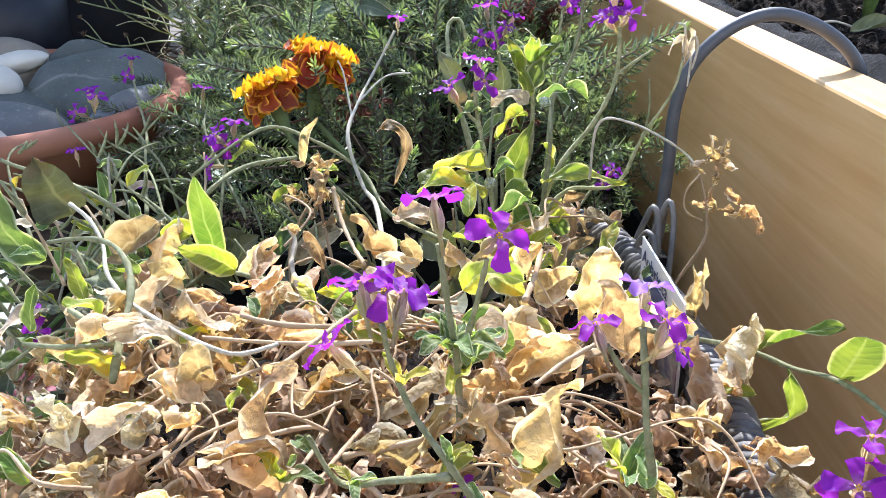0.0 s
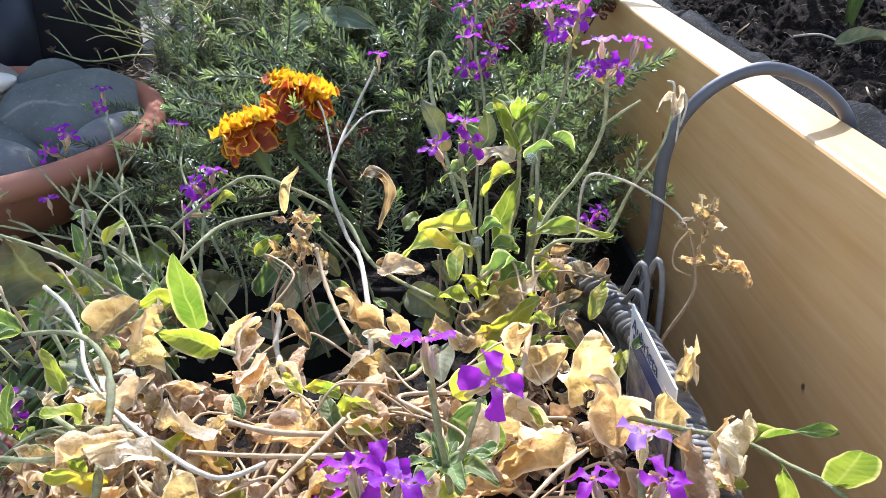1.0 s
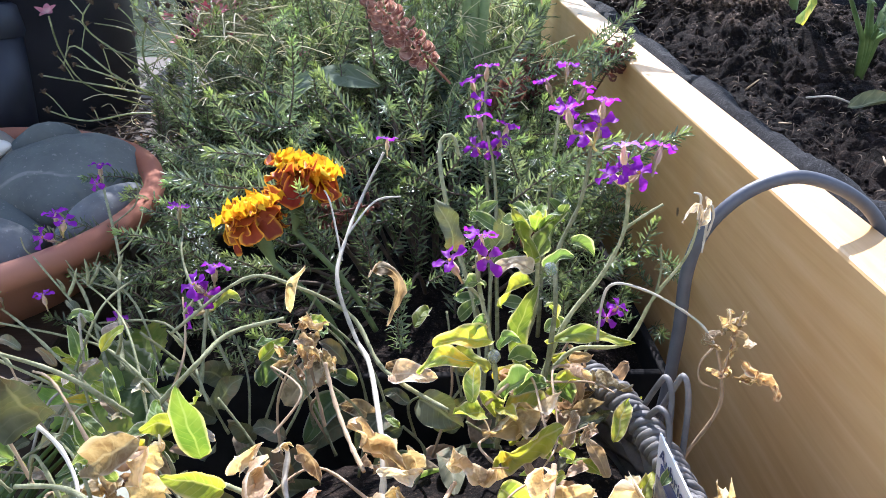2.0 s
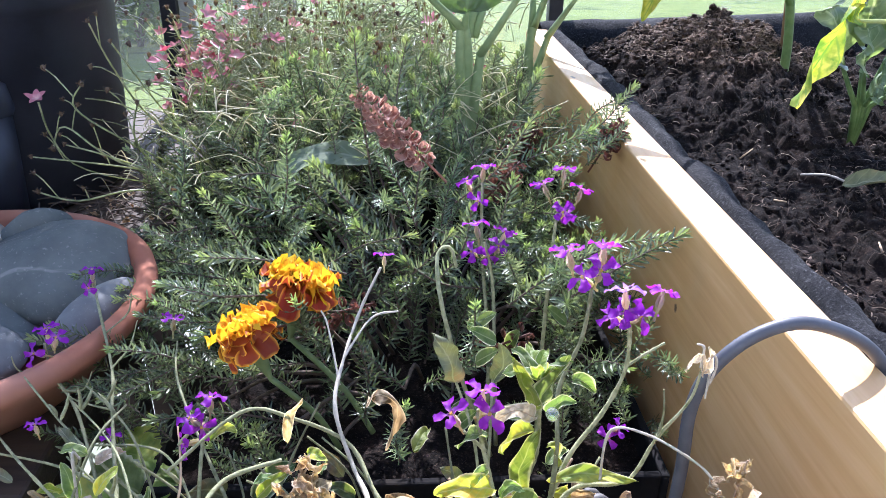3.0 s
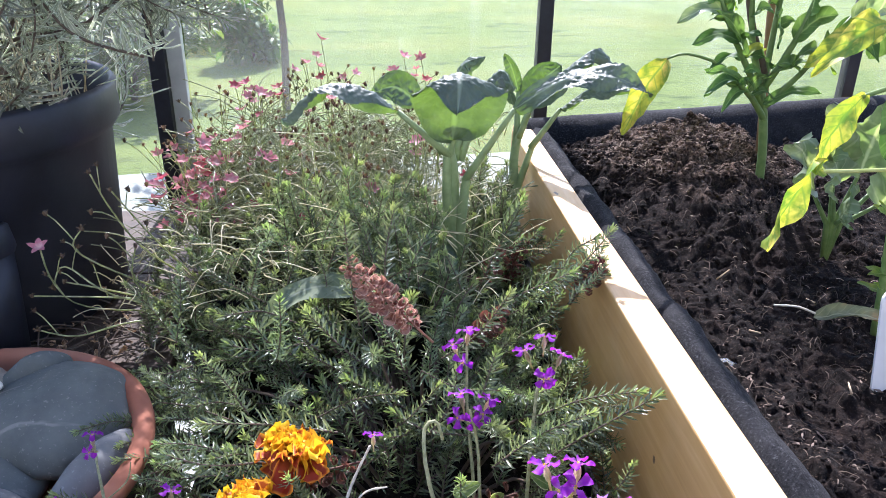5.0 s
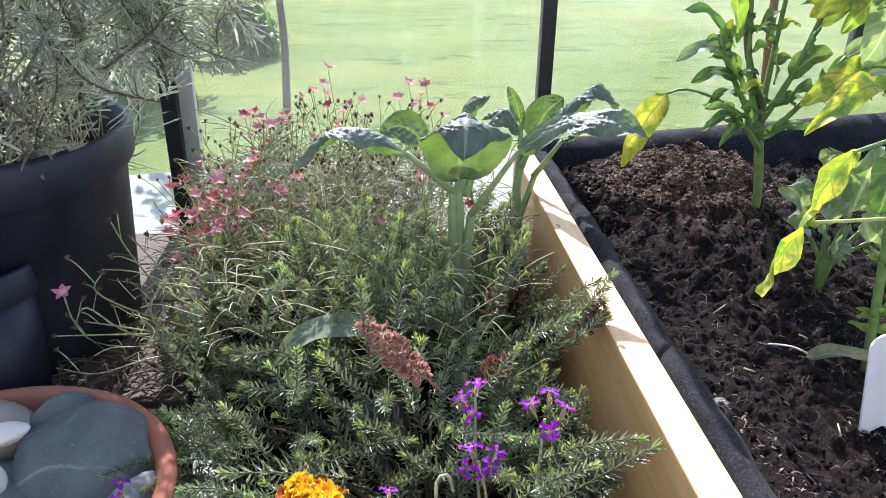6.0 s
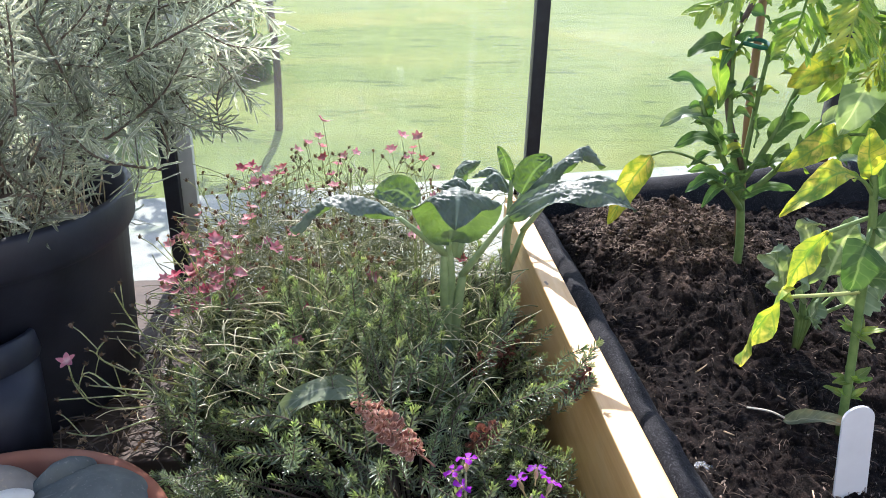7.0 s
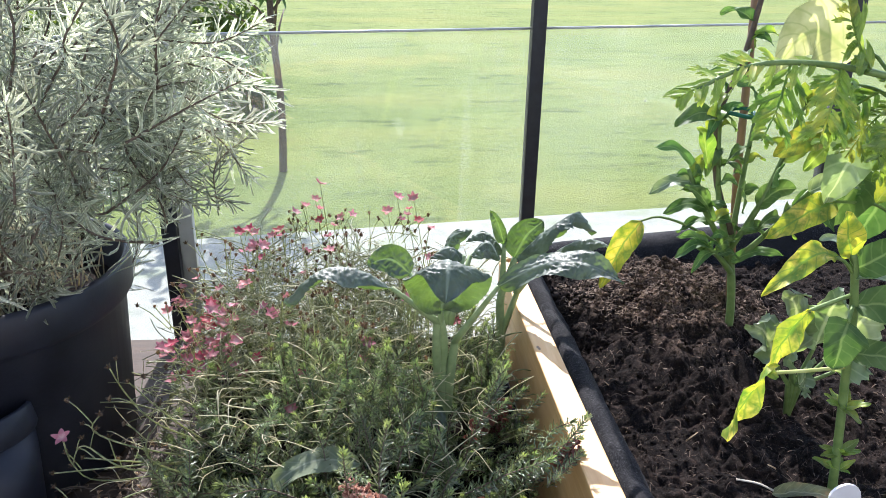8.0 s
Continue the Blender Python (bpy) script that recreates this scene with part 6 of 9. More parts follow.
    # long arching stems on the far side
    stem([(-0.13, 0.355, 0.585), (-0.107, 0.36, 0.609), (-0.095, 0.38, 0.613), (-0.070, 0.39, 0.615)], (0.0019, 0.0014))
    stem([(-0.130, 0.40, 0.60), (-0.094, 0.42, 0.621), (-0.068, 0.42, 0.616), (-0.039, 0.42, 0.597), (-0.021, 0.39, 0.583), (0.011, 0.36, 0.580)], (0.0012, 0.0018))
    for k in range(16):
        p = Vector((-0.060, 0.392, 0.604)) + Vector((r.uniform(-0.014, 0.012), r.uniform(-0.008, 0.008), r.uniform(-0.030, 0.018)))
        placed("dry_leaf", r.choice(DRY_SHAPES), t, aimed(p, (r.uniform(-1, 1), r.uniform(-1, 0.3), r.uniform(-1, 0.8)), r.uniform(0, 6.3), r.uniform(0.3, 0.5)))
    stem([(-0.052, 0.38, 0.555), (-0.058, 0.39, 0.58), (-0.062, 0.392, 0.612)], (0.0014, 0.0011), DRY_STEM)
    part("dry_leaf", Form().leaf([(-0.020, 0.43, 0.585), (-0.012, 0.43, 0.612), (-0.022, 0.43, 0.622), (-0.030, 0.43, 0.618)], 0.0068, (0.2, -1, 0.5), fold=0.7, curl=1.0, wave=0.08, rows=18, cols=9, rng=r, crumple=0.002), LITTER_LEAF, t)
    part("dry_leaf", Form().leaf([(-0.072, 0.42, 0.60), (-0.070, 0.42, 0.618), (-0.062, 0.42, 0.628)], 0.006, (0.2, -1, 0.5), fold=0.5, curl=0.8, wave=0.05, rows=12, cols=7, rng=r), DRY_LEAF, t)
    part("dry_leaf", Form().leaf([(-0.018, 0.385, 0.583), (-0.008, 0.38, 0.588), (0.006, 0.378, 0.586)], 0.014, (0, -0.6, 1), fold=0.4, wave=0.06, rows=12, cols=7, rng=r), DRY_LEAF, t)
    # left side: green leaf, flowers and bare branching stems over the gap
    green_leaf((-0.180, 0.325, 0.585), (-0.195, 0.325, 0.600), (-0.195, 0.325, 0.628), 0.018, (0.2, -1, 0.4))
    for path, rad in (([(-0.118, 0.395, 0.565), (-0.117, 0.418, 0.595), (-0.114, 0.428, 0.612)], (0.0016, 0.0011)),
                      ([(-0.160, 0.405, 0.575), (-0.181, 0.470, 0.585), (-0.189, 0.500, 0.594), (-0.213, 0.555, 0.612), (-0.215, 0.562, 0.622)], (0.0017, 0.0009)),
                      ([(-0.170, 0.410, 0.570), (-0.206, 0.480, 0.575), (-0.225, 0.500, 0.592), (-0.228, 0.505, 0.610)], (0.0016, 0.0009)),
                      ([(-0.189, 0.500, 0.594), (-0.178, 0.505, 0.606), (-0.172, 0.510, 0.622)], (0.0009, 0.0005)),
                      ([(-0.200, 0.528, 0.602), (-0.187, 0.535, 0.612), (-0.184, 0.540, 0.624)], (0.0009, 0.0005)),
                      ([(-0.181, 0.470, 0.585), (-0.200, 0.468, 0.595), (-0.206, 0.466, 0.608)], (0.0009, 0.0005)),
                      ([(-0.215, 0.490, 0.585), (-0.200, 0.482, 0.592), (-0.192, 0.480, 0.606)], (0.0009, 0.0005)),
                      ([(-0.225, 0.500, 0.592), (-0.238, 0.49, 0.600), (-0.240, 0.488, 0.612)], (0.0009, 0.0005)),
                      ([(-0.105, 0.41, 0.570), (-0.140, 0.470, 0.600), (-0.150, 0.510, 0.606)], (0.0014, 0.0008)),
                      ([(-0.140, 0.36, 0.580), (-0.170, 0.36, 0.606), (-0.215, 0.365, 0.622), (-0.235, 0.37, 0.640)], (0.0017, 0.0010)),
                      ([(-0.160, 0.38, 0.570), (-0.21, 0.42, 0.588), (-0.255, 0.475, 0.570)], (0.0014, 0.0009)),
                      ([(-0.125, 0.37, 0.575), (-0.16, 0.40, 0.588), (-0.20, 0.43, 0.580), (-0.25, 0.44, 0.585)], (0.0013, 0.0008)),
                      ([(-0.11, 0.38, 0.570), (-0.14, 0.43, 0.585), (-0.19, 0.455, 0.572)], (0.0012, 0.0008)),
                      ([(-0.15, 0.25, 0.575), (-0.175, 0.270, 0.585), (-0.205, 0.285, 0.580)], (0.0014, 0.0009)),
                      ([(-0.14, 0.20, 0.575), (-0.165, 0.225, 0.592), (-0.19, 0.24, 0.585)], (0.0014, 0.0009))):
        stem(path, rad)
    for at, up, s in (((-0.152, 0.515, 0.6195), (0.1, 0, 1), 0.9), ((-0.112, 0.432, 0.6215), (0.1, 0, 1), 0.95), ((-0.121, 0.421, 0.6170), (-0.5, -0.6, 0.5), 1.0), ((-0.116, 0.422, 0.610), (0.1, -1, 0.1), 0.9),
                      ((-0.127, 0.425, 0.5960), (-0.4, -0.6, -0.2), 0.9), ((-0.225, 0.505, 0.6200), (-0.2, -0.2, 1), 1.0), ((-0.218, 0.500, 0.6170), (0.3, -0.5, 0.7), 0.9), ((-0.232, 0.498, 0.607), (-0.4, -0.8, 0.2), 0.9),
                      ((-0.216, 0.564, 0.6290), (0.1, -0.1, 1), 0.85), ((-0.219, 0.560, 0.617), (-0.2, -1, 0.2), 0.7), ((-0.257, 0.480, 0.5790), (-0.1, -0.3, 1), 0.8), ((-0.170, 0.285, 0.580), (-0.3, -0.8, 0.3), 0.7),
                      ((-0.168, 0.285, 0.571), (0.2, -0.9, 0.1), 0.7), ((-0.185, 0.47, 0.565), (0.2, -0.6, 0.6), 0.7), ((0.110, 0.43, 0.595), (0.2, -0.6, 0.3), 0.8), ((0.105, 0.43, 0.588), (-0.2, -0.8, 0.2), 0.8),
                      ((-0.21, 0.44, 0.60), (-0.1, -0.3, 1), 0.7), ((0.012, 0.168, 0.592), (0, -0.6, 0.6), 0.5)):
        flower_on(t, at, up, r, size=s)
    green_leaf((-0.114, 0.424, 0.600), (-0.104, 0.422, 0.610), (-0.098, 0.420, 0.608), 0.008, (0, -0.7, 1), LIME_LEAF)
    # stray small leaves and yellowing ones over the heap
    for k in range(46):
        x, y = r.uniform(-0.17, 0.10), r.uniform(0.13, 0.43)
        if in_basket(x, y, 1.0):
            p = Vector((x, y, 0.585 + r.uniform(0, 0.022)))
            d = Vector((r.uniform(-1, 1), r.uniform(-1, 1), r.uniform(0, 0.9))).normalized()
            ln = r.uniform(0.008, 0.021)
            green_leaf(p, p + d * ln * 0.5 + Vector((0, 0, ln * 0.1)), p + d * ln, ln * 0.5, (0, -0.4, 1), r.choice([AUBRIETA_LEAF, YELLOWING_LEAF, YELLOWING_LEAF, LIME_LEAF]))
    for k in range(18):
        b = Vector((r.uniform(-0.20, -0.11), r.uniform(0.30, 0.42), 0.545 + r.uniform(0, 0.03)))
        q = b + Vector((r.uniform(-0.09, 0.02), r.uniform(-0.02, 0.10), r.uniform(0.0, 0.05)))
        mid = b.lerp(q, 0.5) + Vector((r.uniform(-0.012, 0.012), 0, r.uniform(0.0, 0.018)))
        stem([b, mid, q], (0.0012, 0.0007), r.choice([STEM, STEM, DRY_STEM]), 8)
        for j in range(2):
            p = mid.lerp(q, r.uniform(0.1, 0.9))
            e = p + Vector((r.uniform(-0.012, 0.012), r.uniform(-0.006, 0.006), r.uniform(0.006, 0.018)))
            part("seed_pod", Form().tube(smooth([p, p.lerp(e, 0.5) + Vector((0.001, 0, 0)), e], 6), [0.0006, 0.0012, 0.0011, 0.0010, 0.0007, 0.0002], 5), STEM, t)
    for k in range(36):
        x, y = r.uniform(-0.235, -0.12), r.uniform(0.20, 0.44)
        p = Vector((x, y, 0.565 + r.uniform(0, 0.035)))
        d = Vector((r.uniform(-1, 1), r.uniform(-1, 1), r.uniform(-0.2, 0.7))).normalized()
        ln = r.uniform(0.010, 0.019)
        green_leaf(p, p + d * ln * 0.5 + Vector((0, 0, ln * 0.15)), p + d * ln, ln * 0.42, (0, -0.5, 1), r.choice([AUBRIETA_LEAF, OLD_LEAF, OLD_LEAF, YELLOWING_LEAF, BLEACHED_LEAF]))
    for k in range(230):
        y = r.uniform(0.10, 0.42)
        x = r.uniform(-0.30, -0.130) + 0.15 * max(0, y - 0.30)
        p = Vector((x, y, 0.585 - 0.35 * max(0, -0.135 - x) + r.uniform(-0.035, 0.012)))
        if k % 3 == 0:
            q = p + Vector((r.uniform(-0.05, 0.05), r.uniform(-0.04, 0.06), r.uniform(-0.02, 0.03)))
            stem([p, p.lerp(q, 0.5) + Vector((0, 0, r.uniform(0.004, 0.02))), q], (0.0013, 0.0008), r.choice([STEM, STEM, PALE_STEM, DRY_STEM]), 8)
        d = Vector((r.uniform(-1, 1), r.uniform(-1, 0.6), r.uniform(-0.5, 0.8))).normalized()
        ln = r.uniform(0.012, 0.026)
        green_leaf(p, p + d * ln * 0.5 + Vector((0, 0, ln * 0.12)), p + d * ln, ln * 0.40, (0, -0.5, 1), r.choice([AUBRIETA_LEAF, AUBRIETA_LEAF, OLD_LEAF, OLD_LEAF, YELLOWING_LEAF, BLEACHED_LEAF]))
    for k in range(26):
        y = r.uniform(0.10, 0.34)
        x = r.uniform(-0.26, -0.13)
        placed("dry_leaf", r.choice(DRY_SHAPES), t, aimed((x, y, 0.580 - 0.35 * max(0, -0.135 - x) + r.uniform(-0.03, 0.01)), (r.uniform(-1, 1), r.uniform(-1, 1), r.uniform(-0.5, 0.7)), r.uniform(0, 6.3), r.uniform(0.35, 0.7)))
    for k in range(34):
        p = Vector((r.uniform(0.035, 0.105), r.uniform(0.30, 0.40), 0.562 + r.uniform(0, 0.018)))
        d = Vector((r.uniform(-1, 1), r.uniform(-1, 0.5), r.uniform(-0.1, 0.8))).normalized()
        ln = r.uniform(0.014, 0.024)
        green_leaf(p, p + d * ln * 0.5 + Vector((0, 0, ln * 0.12)), p + d * ln, ln * 0.42, (0, -0.6, 1), r.choice([OLD_LEAF, LITTER_LEAF, DRY_LEAF, YELLOWING_LEAF]))
    # leaves and stems that stand out of the heap
    for spine, w, mat, fold, curl, wave, crumple in (
            (((0.0678, 0.2719, 0.5900), (0.0685, 0.2679, 0.6076), (0.0703, 0.2659, 0.6218)), 0.0228, DRY_LEAF, 0.25, 0.7, 0.13, 0.0042),
            (((0.0790, 0.2429, 0.5900), (0.0683, 0.2389, 0.6086), (0.0599, 0.2369, 0.6210)), 0.0254, DRY_LEAF, 0.30, 0.9, 0.13, 0.0042),
            (((0.0457, 0.2882, 0.5900), (0.0542, 0.2842, 0.5963), (0.0645, 0.2822, 0.6022)), 0.0153, DRY_LEAF, 0.40, 0.6, 0.09, 0.0026),
            (((0.0947, 0.2543, 0.5860), (0.0942, 0.2503, 0.6005), (0.0910, 0.2483, 0.6089)), 0.0172, DRY_LEAF, 0.40, 1.2, 0.09, 0.0026),
            (((0.0562, 0.2422, 0.5920), (0.0401, 0.2382, 0.5892), (0.0254, 0.2362, 0.5770)), 0.0181, DRY_LEAF, 0.60, 1.3, 0.09, 0.0036),
            (((0.0319, 0.2624, 0.5960), (0.0427, 0.2584, 0.5921), (0.0537, 0.2564, 0.5831)), 0.0098, BLEACHED_LEAF, 0.40, 0.6, 0.09, 0.0026),
            (((-0.0973, 0.3199, 0.5900), (-0.0994, 0.3159, 0.6110), (-0.1007, 0.3139, 0.6317)), 0.0150, LIME_LEAF, 0.12, 0.1, 0.03, 0.0008),
            (((-0.0813, 0.2919, 0.5980), (-0.0915, 0.2879, 0.6060), (-0.1026, 0.2859, 0.6114)), 0.0123, YELLOWING_LEAF, 0.35, 0.4, 0.04, 0.0012),
            (((-0.1418, 0.3105, 0.5940), (-0.1269, 0.3065, 0.6058), (-0.1137, 0.3045, 0.6148)), 0.0167, DRY_LEAF, 0.40, 0.8, 0.09, 0.0026),
            (((-0.1132, 0.3350, 0.5949), (-0.1183, 0.3310, 0.5996), (-0.1252, 0.3290, 0.5957)), 0.0110, YELLOWING_LEAF, 0.40, 0.6, 0.09, 0.0010),
            (((-0.1596, 0.3190, 0.6120), (-0.1634, 0.3150, 0.6261), (-0.1679, 0.3130, 0.6410)), 0.0234, OLD_LEAF, 0.50, 0.7, 0.09, 0.0022),
            (((-0.1742, 0.3386, 0.6070), (-0.1782, 0.3346, 0.6019), (-0.1840, 0.3326, 0.5993)), 0.0150, AUBRIETA_LEAF, 0.40, 0.6, 0.09, 0.0010),
            (((-0.1115, 0.2583, 0.5960), (-0.1045, 0.2543, 0.6076), (-0.0963, 0.2523, 0.6167)), 0.0097, BLEACHED_LEAF, 0.40, 0.9, 0.09, 0.0026),
            (((-0.0843, 0.2668, 0.5940), (-0.0883, 0.2628, 0.6006), (-0.0938, 0.2608, 0.6049)), 0.0130, DRY_LEAF, 0.40, 0.9, 0.09, 0.0034),
            (((-0.0559, 0.2779, 0.5980), (-0.0493, 0.2739, 0.5981), (-0.0428, 0.2719, 0.5926)), 0.0121, BLEACHED_LEAF, 0.40, 0.9, 0.09, 0.0026),
            (((-0.0432, 0.2566, 0.6020), (-0.0446, 0.2526, 0.5940), (-0.0469, 0.2506, 0.5819)), 0.0109, DRY_LEAF, 0.40, 0.9, 0.09, 0.0026),
            (((-0.0282, 0.2551, 0.6040), (-0.0350, 0.2511, 0.6104), (-0.0410, 0.2491, 0.6116)), 0.0055, YELLOWING_LEAF, 0.40, 0.6, 0.09, 0.0010),
            (((-0.0271, 0.2563, 0.6020), (-0.0193, 0.2523, 0.5957), (-0.0089, 0.2503, 0.5926)), 0.0138, YELLOWING_LEAF, 0.50, 0.9, 0.09, 0.0030),
            (((0.0121, 0.2361, 0.6080), (0.0213, 0.2321, 0.6044), (0.0314, 0.2301, 0.6005)), 0.0204, AUBRIETA_LEAF, 0.15, 0.2, 0.02, 0.0008),
            (((-0.0028, 0.3000, 0.5964), (-0.0124, 0.2960, 0.6022), (-0.0222, 0.2940, 0.6049)), 0.0075, BLEACHED_LEAF, 0.40, 0.8, 0.09, 0.0026),
            (((-0.0068, 0.3050, 0.5960), (-0.0088, 0.3010, 0.6051), (-0.0104, 0.2990, 0.6121)), 0.0092, DRY_LEAF, 0.40, 0.9, 0.09, 0.0026),
            (((-0.0697, 0.2025, 0.6040), (-0.0705, 0.1985, 0.6157), (-0.0713, 0.1965, 0.6226)), 0.0110, DRY_LEAF, 0.40, 0.6, 0.09, 0.0026),
            (((-0.1009, 0.2164, 0.6000), (-0.1095, 0.2124, 0.6059), (-0.1167, 0.2104, 0.6107)), 0.0085, YELLOWING_LEAF, 0.50, 0.9, 0.09, 0.0026),
            (((-0.0836, 0.3180, 0.5831), (-0.0773, 0.3140, 0.5944), (-0.0685, 0.3120, 0.6015)), 0.0084, DRY_LEAF, 0.40, 0.8, 0.09, 0.0026),
            (((-0.0040, 0.3750, 0.5747), (0.0071, 0.3710, 0.5711), (0.0182, 0.3690, 0.5626)), 0.0194, OLD_LEAF, 0.30, 0.6, 0.09, 0.0010),
            (((-0.0197, 0.4000, 0.5755), (-0.0095, 0.3960, 0.5801), (-0.0008, 0.3940, 0.5748)), 0.0105, LITTER_LEAF, 0.40, 0.6, 0.09, 0.0026),
            (((0.0302, 0.3200, 0.5820), (0.0427, 0.3160, 0.5946), (0.0573, 0.3140, 0.6083)), 0.0121, YELLOWING_LEAF, 0.40, 0.9, 0.09, 0.0026),
            (((0.0271, 0.2900, 0.5972), (0.0343, 0.2860, 0.5962), (0.0410, 0.2840, 0.5915)), 0.0127, YELLOWING_LEAF, 0.40, 0.6, 0.09, 0.0010),
            (((-0.0553, 0.3000, 0.6114), (-0.0577, 0.2960, 0.6173), (-0.0613, 0.2940, 0.6165)), 0.0052, DRY_LEAF, 0.40, 1.0, 0.09, 0.0026),
            (((-0.0541, 0.3050, 0.6045), (-0.0476, 0.3010, 0.6050), (-0.0449, 0.2990, 0.5953)), 0.0081, DRY_LEAF, 0.60, 1.0, 0.09, 0.0026)):
        part("dry_leaf" if mat in (DRY_LEAF, BLEACHED_LEAF, LITTER_LEAF) else "leaf", Form().leaf(list(spine), w, (r.uniform(-0.3, 0.3), -1, 0.6), fold=fold, wave=wave, curl=curl, rows=22, cols=13, rng=r, crumple=crumple), mat, t)
    for path, rad, mat in (
            ([(-0.1500, 0.3000, 0.6245), (-0.1394, 0.2920, 0.6208), (-0.1302, 0.2800, 0.6153), (-0.1245, 0.2660, 0.6120), (-0.1160, 0.2520, 0.6122), (-0.1044, 0.2380, 0.6120), (-0.0825, 0.2160, 0.6150), (-0.0664, 0.2020, 0.6174), (-0.0573, 0.2000, 0.6166), (-0.0469, 0.2060, 0.6165)], (0.0012, 0.0011), PALE_STEM),
            ([(-0.1492, 0.2750, 0.6184), (-0.1317, 0.2700, 0.6226), (-0.1183, 0.2620, 0.6237), (-0.1087, 0.2500, 0.6211), (-0.1045, 0.2380, 0.6157), (-0.1036, 0.2220, 0.6076), (-0.1008, 0.2050, 0.6023)], (0.0012, 0.0020), STEM),
            ([(-0.0516, 0.2720, 0.6004), (-0.0574, 0.2900, 0.6019), (-0.0570, 0.3000, 0.6078), (-0.0588, 0.3020, 0.6122)], (0.0019, 0.0013), PALE_STEM),
            ([(-0.0843, 0.3020, 0.5914), (-0.0697, 0.2920, 0.5934), (-0.0541, 0.2750, 0.5993)], (0.0014, 0.0018), STEM),
            ([(-0.0238, 0.2240, 0.6181), (-0.0363, 0.2050, 0.6172), (-0.0451, 0.1880, 0.6186)], (0.0013, 0.0010), DRY_STEM),
            ([(0.0562, 0.2160, 0.6106), (0.0441, 0.2060, 0.6100), (0.0336, 0.1950, 0.6089)], (0.0013, 0.0010), DRY_STEM),
            ([(0.0478, 0.2900, 0.6095), (0.0435, 0.2720, 0.6077), (0.0367, 0.2500, 0.6080)], (0.0016, 0.0018), DRY_STEM),
            ([(-0.0474, 0.3600, 0.6095), (-0.0424, 0.3450, 0.5990), (-0.0342, 0.3220, 0.5946), (-0.0275, 0.3050, 0.5939)], (0.0013, 0.0016), DRY_STEM),
            ([(-0.0275, 0.2220, 0.6132), (-0.0486, 0.2260, 0.6113), (-0.0648, 0.2320, 0.6113)], (0.0014, 0.0011), DRY_STEM),
            ([(-0.0177, 0.2120, 0.6137), (-0.0360, 0.2140, 0.6115), (-0.0559, 0.2150, 0.6115), (-0.0739, 0.2160, 0.6125)], (0.0013, 0.0010), DRY_STEM),
            ([(-0.1306, 0.2450, 0.6054), (-0.1113, 0.2320, 0.6048), (-0.0809, 0.2200, 0.6089)], (0.0015, 0.0011), STEM),
            ([(-0.1367, 0.2220, 0.6054), (-0.1243, 0.2220, 0.6044), (-0.1049, 0.2240, 0.6045)], (0.0013, 0.0012), STEM)):
        stem(path, rad, mat, 14)
    return t


aubrieta()


